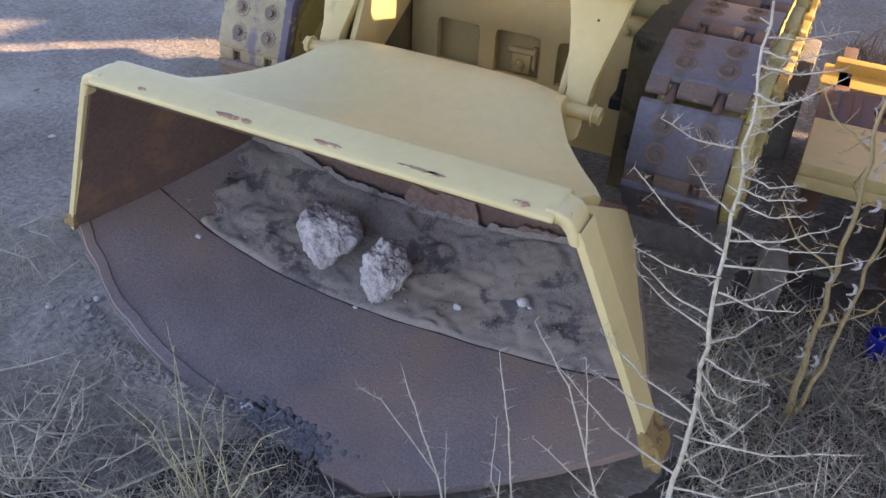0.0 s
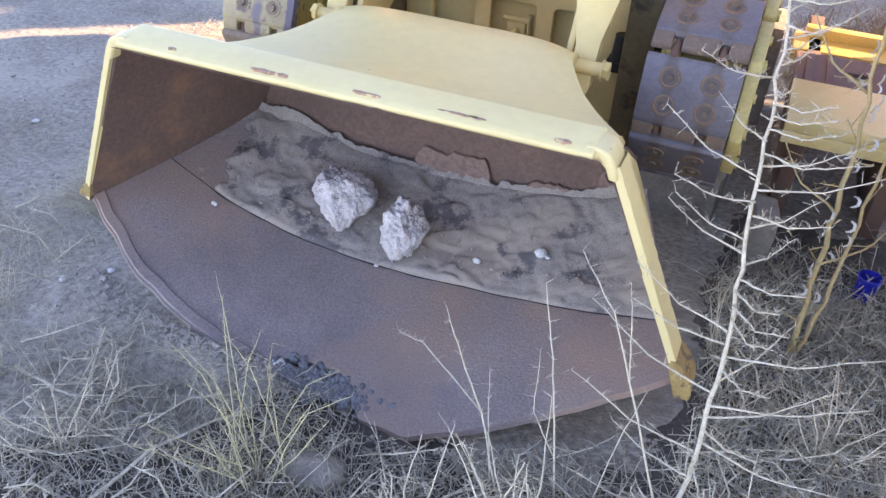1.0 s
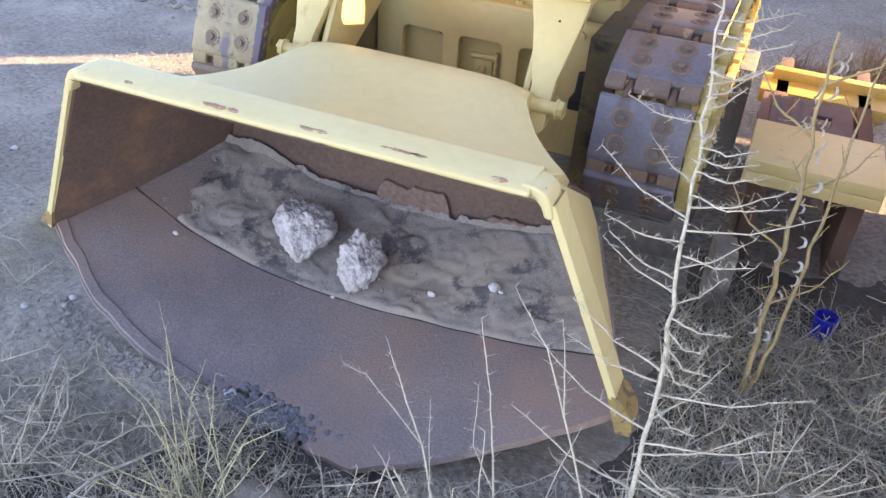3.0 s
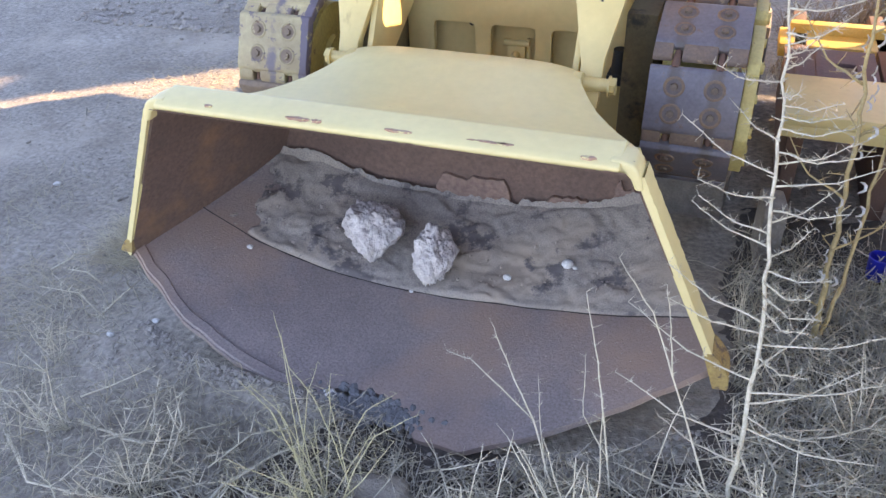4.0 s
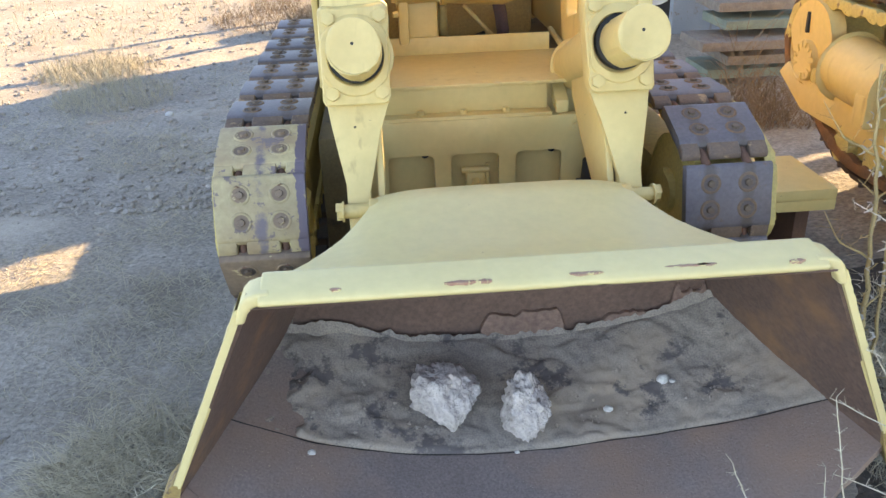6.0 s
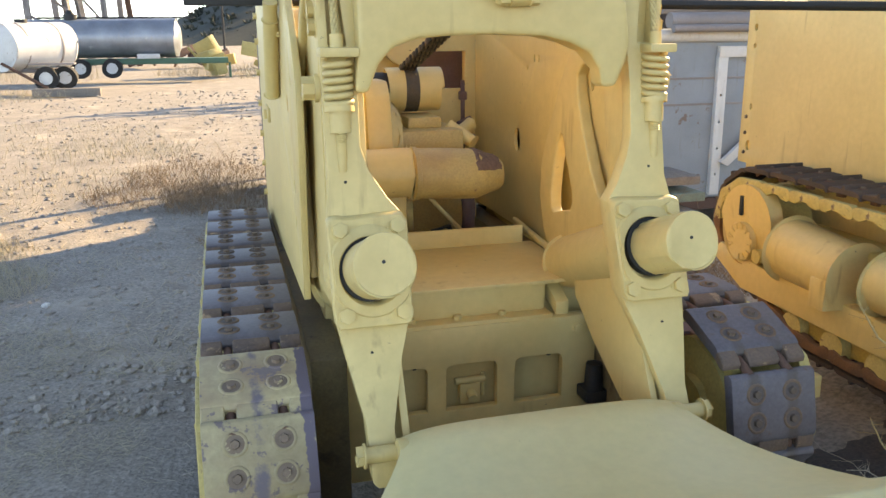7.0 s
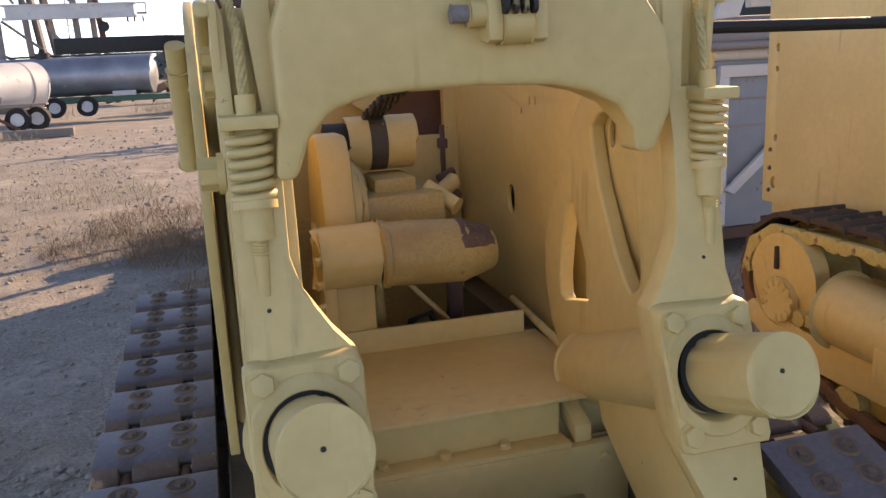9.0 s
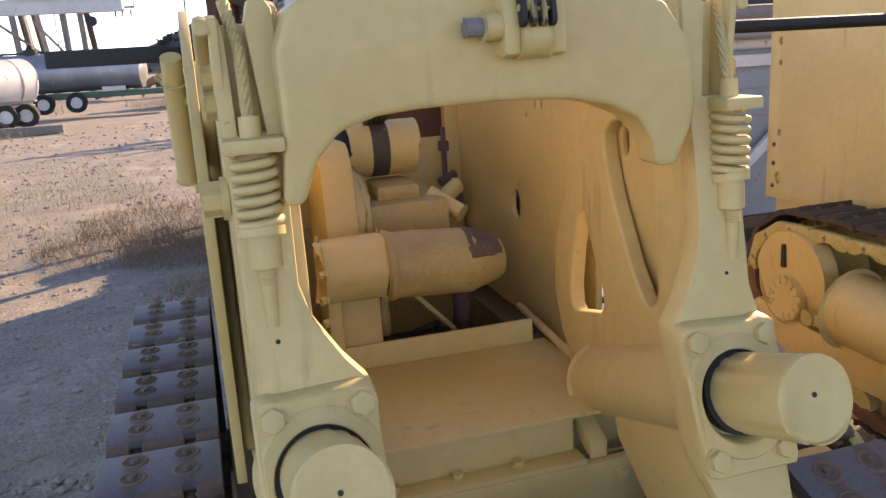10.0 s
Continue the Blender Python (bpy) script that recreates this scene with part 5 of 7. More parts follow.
# ---- derelict rig behind the loader ----
RIG = thing("derelict_rig", (1.8, 7.8, 0.0), "derelict blue and white rig under a dark rusty hopper", "rig")
hop = part("hopper", merge(box((0.12, 6.2, 2.68), (1.92, 8.2, 3.9), 0.06), rod((0.22, 6.3, 3.0), (0.22, 8.2, 3.0), 0.56, seg=36, w=0.03)), SOOT, RIG, "dark rusty steel hopper")
part("hopper_skirt", merge(box((0.35, 6.5, 2.56), (1.70, 6.6, 2.70), 0.01), box((0.75, 6.42, 2.44), (1.05, 6.7, 2.58), 0.03)), SOOT, hop)
part("skirt_beam", box((1.90, 6.45, 2.84), (2.22, 6.6, 2.92), 0.01), WHITE, hop, "pale beam end")
part("hopper_strut", box((-0.42, -0.03, -0.04), (0.0, 0.03, 0.04), 0.01, Matrix.Translation((0.05, 6.27, 2.93)) @ Matrix.Rotation(radians(-42), 4, "Y")), GALV, hop, "weathered diagonal strut")
for x, y in ((-0.24, 6.65), (0.17, 6.75), (1.80, 6.65), (0.0, 8.1), (1.80, 8.1)):
    part("post", merge(box((x - 0.07, y - 0.015, 0.1), (x + 0.07, y + 0.015, 2.7), 0.004), box((x - 0.015, y - 0.07, 0.1), (x + 0.015, y + 0.07, 2.7), 0.004)), RUSTY, RIG)
part("chassis", box((0.0, 6.7, 0.35), (3.4, 8.2, 0.75), 0.02), RUSTY, RIG)
part("back_panel", box((1.05, 7.9, 0.5), (1.80, 8.15, 2.70), 0.02), SOOT, RIG, "dark rusted back panel")
eng = part("engine_bay", merge(box((0.5, 6.9, 0.75), (2.4, 7.65, 1.7), 0.05), box((0.8, 6.8, 1.0), (1.3, 6.95, 1.5), 0.03)), BLUEP, RIG, "faded blue body")
part("chute", slab([(0.35, 1.5), (1.2, 1.5), (1.2, 1.75), (0.85, 2.45), (0.70, 2.45)], "y", 6.75, 6.80, 0.01), WHITE, eng, "white slanted chute")
part("winch", merge(rod((1.1, 6.6, 2.1), (1.1, 7.2, 2.1), 0.22, seg=24, w=0.02), rod((0.95, 6.55, 2.38), (1.25, 6.55, 2.38), 0.12, seg=20, w=0.01), rod((1.25, 6.6, 1.7), (1.25, 6.6, 2.7), 0.06, seg=14)), GALV, RIG, "grey winch head")
part("boom", slab([(2.05, 1.6), (2.2, 1.6), (2.0, 2.5), (1.85, 2.55)], "y", 6.5, 6.56, 0.01, holes=[ring(1.96, 2.40, 0.03, 10), ring(1.98, 2.25, 0.03, 10)]), WHITE, RIG, "white drilled arm")
part("pulley_block", merge(rod((0.42, 6.28, 2.22), (0.42, 6.42, 2.22), 0.16, seg=26, w=0.02), box((0.34, 6.24, 2.0), (0.50, 6.46, 2.40), 0.02)), WHITE, RIG, "chalky white pulley block")
part("gear_head", merge(rod((0.82, 6.2, 1.98), (0.82, 6.5, 1.98), 0.20, 0.15, seg=28, w=0.02), rod((0.82, 6.15, 1.98), (0.82, 6.2, 1.98), 0.08, seg=18, w=0.01)), WHITE, RIG, "white gear head")
part("air_pipe", pipe([(0.05, 6.4, 1.2), (0.06, 6.4, 1.9), (0.18, 6.38, 2.10), (0.55, 6.36, 2.14), (1.15, 6.36, 2.30), (1.2, 6.4, 2.6)], 0.045, 12), BLUEP, RIG, "faded blue pipe")
part("side_lever", slab([(0.60, 1.80), (0.68, 1.78), (0.80, 2.30), (0.76, 2.46), (0.68, 2.46), (0.66, 2.30)], "y", 6.16, 6.20, 0.008, holes=[ring(0.72, 2.38, 0.022, 10)]), WHITE, RIG, "white drilled lever")
part("air_tank", rod((0.95, 6.35, 2.36), (1.55, 6.35, 2.38), 0.11, seg=26, w=0.03), BLUEP, RIG, "faded blue air tank")
part("valve_box", merge(box((0.12, 6.2, 1.55), (0.34, 6.45, 1.95), 0.02), rod((0.23, 6.15, 1.8), (0.23, 6.2, 1.8), 0.06, seg=16, w=0.006)), BLUEP, RIG)
for x0, z0, x1, z1 in ((0.28, 2.35, 0.95, 2.62), (0.55, 1.7, 1.1, 2.3), (0.1, 2.1, 0.4, 2.6), (1.15, 1.8, 1.5, 2.5)):
    part("tie_rod", rod((x0, 6.3, z0), (x1, 6.32, z1), 0.022, seg=10), GALV, RIG)
for x, y in ((0.3, 6.75), (2.7, 6.75)):
    wheel = part("wheel", merge(rod((x, y - 0.12, 0.42), (x, y + 0.12, 0.42), 0.42, seg=32, w=0.05)), TYRE, RIG)
    part("rim", rod((x, y - 0.14, 0.42), (x, y - 0.10, 0.42), 0.2, seg=24, w=0.02), WHITE, wheel)

tagged(part("steel_post", merge(slab([(-0.24, 0.0), (-0.16, 0.0), (-0.16, 1.86), (-0.24, 1.86)], "y", 8.99, 9.01, 0.0, holes=[ring(-0.20, 0.3 + 0.22 * k, 0.015, 8) for k in range(7)]), box((-0.245, 9.0, 0.0), (-0.235, 9.08, 1.86), 0.0)), GALV), "weathered drilled steel post standing in dry weeds", "post")
tagged(part("blue_drum", merge(rod((0.10, 8.4, 0.0), (0.10, 8.4, 0.95), 0.26, seg=28, w=0.02), rod((0.10, 8.4, 0.30), (0.10, 8.4, 0.33), 0.27, seg=28), rod((0.10, 8.4, 0.62), (0.10, 8.4, 0.65), 0.27, seg=28)), BLUEP), "faded blue drum standing by the rig", "drum")

# blue and white body and a stack of boards past the machines
BODY = thing("trailer_body", (4.0, 5.2, 0.0), "light blue and white trailer body with white braces", "trailer")
part("panel", box((2.30, 4.9, 0.25), (6.4, 5.0, 1.75), 0.01), BLUEP, BODY)
part("top_rail", rod((3.1, 4.88, 1.80), (6.5, 4.88, 1.80), 0.06, seg=14), WHITE, BODY)
for x in (3.82, 4.9, 6.0):
    part("brace", slab([(x - 0.05, 0.3), (x + 0.05, 0.3), (x + 0.05, 1.62), (x - 0.05, 1.62)], "y", 4.85, 4.9, 0.006, holes=[ring(x, 0.5 + 0.25 * k, 0.012, 8) for k in range(4)]), WHITE, BODY)
for x in (3.77, 4.85):
    part("cross_rail", slab([(x, 1.60), (x + 1.0, 1.60), (x + 1.0, 1.70), (x, 1.70)], "y", 4.84, 4.895, 0.006), WHITE, BODY)
part("diagonal", slab([(3.84, 0.62), (3.92, 0.58), (4.66, 1.20), (4.60, 1.27)], "y", 4.80, 4.85, 0.006), WHITE, BODY)
for z in (1.16, 1.40):
    part("seam", box((3.15, 4.892, z), (6.4, 4.902, z + 0.02), 0.002), GALV, BODY)
for y, z, r in ((4.8, 1.93, 0.07), (4.95, 2.05, 0.06), (4.72, 1.86, 0.035)):
    part("pipe", rod((3.2, y, z), (6.4, y, z + 0.015), r, seg=16), GALV, BODY)
part("bracket", slab([(3.62, 2.08), (3.86, 2.10), (3.98, 2.42), (3.92, 2.60), (3.80, 2.60), (3.76, 2.42)], "y", 4.74, 4.79, 0.008, holes=[ring(3.85, 2.48, 0.025, 10), ring(3.86, 2.32, 0.025, 10)]), WHITE, BODY, "white drilled bracket")
part("yellow_link", pipe([(4.0, 4.78, 2.36), (4.25, 4.78, 2.24), (4.32, 4.78, 2.08)], 0.022, 10), GOLD, BODY, "yellow link rod")
part("valve_head", merge(box((3.78, 4.70, 2.60), (4.02, 4.85, 2.66), 0.01), rod((3.90, 4.78, 2.66), (3.90, 4.78, 2.82), 0.08, seg=16, w=0.01)), GALV, BODY)
part("white_tray", slab([(4.10, 2.38), (4.75, 2.42), (4.85, 2.36), (4.85, 2.20), (4.10, 2.18)], "y", 4.9, 5.0, 0.01), WHITE, BODY)
part("floor_beam", box((3.1, 4.9, 0.15), (6.4, 6.2, 0.28), 0.01), RUSTY, BODY)
FRAMEWORK = thing("pipe_frame", (6.0, 9.0, 0.0), "dark weathered frame of pipes and posts", "frame")
for x in (4.6, 6.0, 7.6, 9.2):
    part("upright", box((x - 0.06, 8.94, 0.0), (x + 0.06, 9.06, 3.6), 0.01), RUSTY, FRAMEWORK)
    part("valve", rod((x + 0.35, 8.9, 2.05), (x + 0.35, 8.9, 2.45), 0.17, seg=18, w=0.02), GALV, FRAMEWORK)
for z in (2.62, 2.95, 2.0):
    part("pipe_run", rod((4.4, 9.0, z), (10.0, 9.0, z), 0.08, seg=14), GALV, FRAMEWORK)
# extra copies, hidden behind the loader, added to streak the far ground with shadow
copy_thing(FRAMEWORK, Matrix.Translation((3.4, 23.0, 0.0)))
copy_thing(FRAMEWORK, Matrix.Translation((7.0, 25.5, 0.0)))
# made-up raised block and upright sheet that cast the shade left of the loader
SHADE_BIN = thing("ore_bin", (4.6, 8.7, 0.0), "dark block on posts and upright sheet, added to shade the yard", "bin")
part("bin_body", box((3.9, 7.7, 3.64), (5.3, 9.7, 4.86), 0.05), SOOT, SHADE_BIN)
part("sheet_wall", box((4.46, 6.65, 0.0), (4.54, 9.3, 3.80), 0.01), SOOT, SHADE_BIN, "dark upright sheet added to shade the yard")
for x, y in ((4.0, 7.8), (5.2, 7.8), (4.0, 9.6), (5.2, 9.6)):
    part("post", box((x - 0.06, y - 0.06, 0.0), (x + 0.06, y + 0.06, 3.68), 0.008), RUSTY, SHADE_BIN)
for k in range(5):
    z = 0.10 + 0.13 * k
    dx, dy = 0.14 * math.sin(k * 2.3), 0.10 * math.cos(k * 1.7)
    tagged(part("board", box((2.25 + dx, 3.75 + dy, z), (3.0 + dx * 0.5, 4.25 + dy, z + 0.07), 0.006), WOOD if k % 3 else GREENISH), "weathered grey-green board in a loose stack", "board", group="stacked boards")

# ---- yard in the distance ----
TANK = thing("tank_trailer", (-6.2, 28.6, 0.2), "white water tank on a tandem-axle trailer", "trailer")
e1, e2 = Vector((-7.05, 27.7, 1.55)), Vector((-5.55, 29.6, 1.58))
axis = (e2 - e1).normalized()
tank = part("tank", merge(rod(e1, e2, 0.78, seg=40, w=0.05), rod(e1 - axis * 0.08, e1, 0.55, 0.74, seg=40)), WHITE, TANK, "white steel tank")
for f in (0.2, 0.75):
    c = e1.lerp(e2, f)
    part("band", rod(c - axis * 0.03, c + axis * 0.03, 0.79, seg=40), GALV, tank)
part("hatch", rod((-6.5, 28.4, 2.3), (-6.5, 28.4, 2.42), 0.2, seg=20, w=0.02), DARK, tank)
part("bed", box((-7.4, 27.9, 0.72), (-5.2, 29.4, 0.85), 0.02), GALV, TANK)
part("drawbar", pipe([(-7.4, 28.0, 0.75), (-8.1, 27.8, 0.72), (-8.4, 27.7, 0.70)], 0.05, 8), WHITE, TANK)
part("jack", rod((-7.6, 27.9, 0.15), (-7.6, 27.9, 0.9), 0.05, seg=12), DARK, TANK)
part("prop", rod((-7.0, 27.3, 1.05), (-5.7, 27.2, 0.25), 0.05, seg=10), RUSTY, TANK)


def far_wheel(owner, x, y, r):
    w = part("wheel", merge(rod((x, y - 0.13, r + 0.18), (x, y + 0.13, r + 0.18), r, seg=32, w=0.05)), TYRE, owner)
    part("rim", rod((x, y - 0.15, r + 0.18), (x, y - 0.08, r + 0.18), r * 0.55, seg=24, w=0.02), WHITE, w)


for x, y in ((-5.78, 27.6), (-5.25, 27.9)):
    far_wheel(TANK, x, y, 0.37)
part("fender", box((-6.25, 27.4, 0.98), (-4.85, 27.8, 1.04), 0.02), GALV, TANK)
LONG = thing("tank_trailer", (-4.0, 36.0, 0.2), "long dull grey tank on a green flatbed trailer", "trailer")
t2 = part("tank", merge(rod((-8.0, 36.4, 1.78), (-2.0, 35.8, 1.80), 0.80, seg=40, w=0.05), rod((-2.0, 35.8, 1.80), (-1.85, 35.78, 1.80), 0.78, 0.5, seg=40)), GREYM, LONG, "dull grey metal tank with stains")
part("manhole", merge(rod((-6.2, 36.2, 2.55), (-6.2, 36.2, 2.75), 0.28, seg=20, w=0.03), rod((-6.2, 36.2, 2.75), (-6.2, 36.2, 2.95), 0.2, 0.1, seg=16)), DARK, t2)
part("catwalk", box((-7.5, 36.2, 2.60), (-1.2, 36.5, 2.68), 0.01), DARK, t2)
part("flatbed", box((-7.2, 35.2, 0.72), (0.1, 36.6, 0.95), 0.02), GREEN, LONG, "green flatbed")
part("tool_box", box((-3.6, 35.1, 0.95), (-2.7, 35.4, 1.15), 0.02), WHITE, LONG)
for x in (-5.85, -4.62):
    far_wheel(LONG, x, 35.1, 0.40)
TANK.location.x -= 0.5
LONG.location.x -= 0.5
part("landing_leg", box((-0.4, 35.6, 0.1), (-0.3, 35.7, 0.75), 0.01), GREEN, LONG)

TOWER = thing("headframe", (-8.5, 56.0, 0.0), "tall weathered steel headframe with a pale gantry beam", "tower")
legs = [((-12.05, 55, 0), (-12.1, 55, 11)), ((-11.0, 59, 0), (-11.4, 59, 11)), ((-8.9, 57, 0), (-10.0, 56, 11)), ((-7.55, 55, 0), (-7.75, 55, 11)), ((-7.0, 59, 0), (-7.2, 59, 11)), ((-5.9, 56, 0), (-6.9, 56, 11)), ((-10.2, 60, 0), (-11.0, 58, 11))]
for k, (a, b) in enumerate(legs):
    d = (Vector(b) - Vector(a))
    m = Matrix.Translation(a) @ d.to_track_quat("Z", "Y").to_matrix().to_4x4()
    part("leg", merge(box((-0.20, -0.02, 0), (0.20, 0.02, d.length), 0.0, m), box((-0.20, -0.17, 0), (-0.16, 0.17, d.length), 0.0, m), box((0.16, -0.17, 0), (0.20, 0.17, d.length), 0.0, m)), RUSTY if k == 5 else GALV, TOWER)
part("gantry_beam", merge(box((-11.4, 54.2, 5.35), (-4.1, 54.8, 6.0), 0.02), box((-11.6, 54.1, 5.22), (-4.0, 54.9, 5.35), 0.0), box((-11.6, 54.1, 6.0), (-4.0, 54.9, 6.10), 0.0)), WHITE, TOWER, "pale riveted gantry beam")
for lo, hi in (((-4.0, 54.2, 5.4), (-3.4, 54.3, 5.5)), ((-4.0, 54.2, 6.0), (-3.4, 54.3, 6.08)), ((-3.45, 54.2, 5.4), (-3.38, 54.3, 6.08)), ((-4.0, 54.7, 5.4), (-3.4, 54.8, 5.48))):
    part("end_bar", box(lo, hi, 0.0), GALV, TOWER)
for x in (-4.6, -4.2, -3.7):
    part("hanger", box((x, 54.3, 4.9), (x + 0.1, 54.4, 5.3), 0.0), RUSTY, TOWER)
part("sheave", rod((-6.0, 54.3, 4.7), (-6.0, 54.6, 4.7), 0.32, seg=20, w=0.03), DARK, TOWER)
for z in (6.6, 8.1, 9.6):
    part("girt", box((-12.2, 54.9, z), (-5.9, 55.1, z + 0.22), 0.0), GALV, TOWER)
braces = [((-12, 55, 3.2), (-8.2, 55, 1.0)), ((-12, 55, 6.6), (-9.6, 56, 9.5)), ((-11.8, 55, 9.6), (-10.5, 56, 6.2)), ((-11, 55.5, 9.0), (-7.7, 55, 6.2)), ((-9.5, 56, 4.9), (-7.6, 55, 2.6)), ((-11.8, 55, 5.2), (-9.0, 57, 2.6)), ((-7.7, 55, 8.0), (-6.3, 56, 6.2)), ((-12.0, 55, 7.9), (-11.2, 56, 6.3))]
for a, b in braces:
    part("brace", rod(a, b, 0.09, seg=6), GALV, TOWER)
for a, b in (((-12.9, 55, 6.9), (-9.2, 55, 7.6)), ((-8.0, 55, 7.6), (-5.6, 54, 6.6)), ((-12.9, 55, 7.9), (-12.9, 55, 6.9)), ((-12.9, 55, 7.9), (-9.2, 55, 8.3)), ((-8.0, 55, 8.6), (-5.6, 54, 7.6)), ((-5.6, 54, 7.6), (-5.6, 54, 6.6))):
    part("truss_chord", rod(a, b, 0.08, seg=6), GALV, TOWER)
for k in range(8):
    x = -12.9 + 0.45 * k
    part("truss_web", rod((x, 55, 6.9 + 0.085 * k), (x + 0.22, 55, 7.93 + 0.05 * k), 0.04, seg=5), GALV, TOWER)
    x = -8.0 + 0.3 * k
    part("truss_web", rod((x, 55 - 0.12 * k, 8.6 - 0.125 * k), (x + 0.15, 55 - 0.12 * k, 7.6 - 0.125 * k), 0.04, seg=5), GALV, TOWER)
for sx in (0, 0.4):
    part("ladder_rail", rod((-8.1 + sx, 54.8, 2.5), (-8.1 + sx, 54.8, 9.0), 0.035, seg=6), GALV, TOWER)
for k in range(20):
    part("rung", rod((-8.1, 54.8, 2.6 + 0.32 * k), (-7.7, 54.8, 2.6 + 0.32 * k), 0.025, seg=5), GALV, TOWER)


def scrap(name, at, size, seed, mat, label):
    rnd = random.Random(seed)
    ob = tagged(thing(name, at, label, "scrap"), group="scrap in the yard")
    for k in range(9):
        s = Vector([size[i] * rnd.uniform(0.15, 0.5) for i in range(3)])
        c = Vector((at[0] + rnd.uniform(-1, 1) * size[0] * 0.5, at[1] + rnd.uniform(-1, 1) * size[1] * 0.5, at[2] + s.z * 0.5 + rnd.uniform(0, 0.5) * size[2]))
        m = Matrix.Translation(c) @ Matrix.Rotation(rnd.uniform(-0.5, 0.5), 4, "Y") @ Matrix.Rotation(rnd.uniform(0, 3), 4, "Z")
        part("casing", box(-s * 0.5, s * 0.5, 0.02, m), mat, ob)
    for k in range(4):
        a = Vector((at[0] + rnd.uniform(-1, 1) * size[0] * 0.5, at[1], at[2] + rnd.uniform(0, 0.3)))
        part("bar", rod(a, a + Vector((rnd.uniform(-1, 1), rnd.uniform(-0.4, 0.4), rnd.uniform(0.5, 1.2))) * size[2] * 0.6, 0.07, seg=8), mat, ob)
    return ob


scrap("scrap_machine", (-10.3, 31, 0), (3.0, 3.0, 2.1), 1, RUSTY, "heap of rusty machine parts in the yard")
scrap("scrap_machine", (-13.0, 33, 0), (3.0, 3.0, 1.8), 2, RUSTY, "rusty machine frame among dry grass")
scrap("scrap_machine", (0.2, 40, 0), (3.2, 2.0, 1.9), 5, CHIPPED, "yellow and rusty implement with raised arms")
scrap("scrap_machine", (4.0, 48, 0), (5.0, 2.0, 1.6), 7, RUSTY, "low heap of rusty scrap by the fence")
scrap("scrap_machine", (-3.0, 52, 0), (5.0, 2.0, 1.5), 8, RUSTY, "low heap of dark scrap iron")
tagged(part("timber_beam", box((-6.5, 26.2, 0.02), (-4.5, 26.5, 0.28), 0.02), WOOD), "grey squared beam lying on the dirt", "beam")
tagged(part("pole", rod((-0.4, 60, 0), (-0.4, 60, 6.5), 0.09, 0.06, seg=10), DARK), "bare dark utility pole", "pole")

# ---- distance ----
def ridge(name, mat, y0, depth, xs, tops, label, cat, wob=1.0, n=110, m=12):
    rows = []
    for j in range(m):
        v = j / (m - 1)
        row = []
        for i in range(n):
            x = xs[0] + (xs[1] - xs[0]) * i / (n - 1)
            top = lerp_table(tops, x)
            row.append((x, y0 + depth * v, -3 + (top + 3) * v ** 0.8 + noise.noise(Vector((x * 9 / depth, v * 3, 1))) * wob * v))
        rows.append(row)
    return tagged(part(name, smooth(grid_bm(rows), 180), mat), label, cat, kind="structure")


HILL_TOP = [(-40, 0), (-14, 4), (-4, 9.5), (4, 13.5), (16, 17), (60, 28), (84, 31.5), (105, 29.5), (122, 34), (160, 44), (260, 52), (420, 55)]
ridge("hillside", SCRUB, 170, 60, (-40, 420), HILL_TOP, "dark scrub-covered hillside", "hill", 1.2)
ridge("low_hills", DRYHILL, 500, 150, (-900, 200), [(-900, 12), (-500, 8), (-330, 11), (-150, 6), (0, 5), (200, 8)], "low dry grass hills", "hill", 1.5)
# the mesa's blue is distance haze put into its colour
ridge("mesa", MESA, 2300, 150, (-2500, 200), [(-2500, 60), (-1300, 66), (-1000, 62), (-860, 55), (-760, 25), (200, 12)], "far mesa with blue haze in its colour", "mesa", 4)

# ---- vegetation ----
def blades_mesh(name, mat, items, label, cat):
    """items: base, tip, width. Thin bent blades joined into one sheet of dry grass."""
    verts, faces = [], []
    for base, tip, w, bend in items:
        base, tip = Vector(base), Vector(tip)
        mid = (base + tip) / 2 + bend
        d = tip - base
        side = Vector((-d.y, d.x, 0.2 * d.x))
        if side.length < 1e-5:
            side = Vector((1, 0, 0))
        side = side.normalized() * w
        up = d.cross(side).normalized() * w
        n0 = len(verts)
        verts += [base - side, base + side, base + up, mid - side * 0.8, mid + side * 0.8, mid + up * 0.8, tip]
        faces += [(n0, n0 + 1, n0 + 4, n0 + 3), (n0 + 1, n0 + 2, n0 + 5, n0 + 4), (n0 + 2, n0, n0 + 3, n0 + 5), (n0 + 3, n0 + 4, n0 + 6), (n0 + 4, n0 + 5, n0 + 6), (n0 + 5, n0 + 3, n0 + 6)]
    me = bpy.data.meshes.new(name)
    me.from_pydata([tuple(v) for v in verts], [], faces)
    me.materials.append(mat)
    return tagged(new(name, me), label, cat, kind="stuff")


rnd = random.Random(11)


def in_bucket(x, y):
    return -1.17 < y < -0.2 and abs(x) < 0.9 and y > front_y(max(-1.0, min(1.0, x / 0.88))) - 0.02


def under_loader(x, y):
    return abs(x) < 0.86 and y > -0.2 and y < 2.3


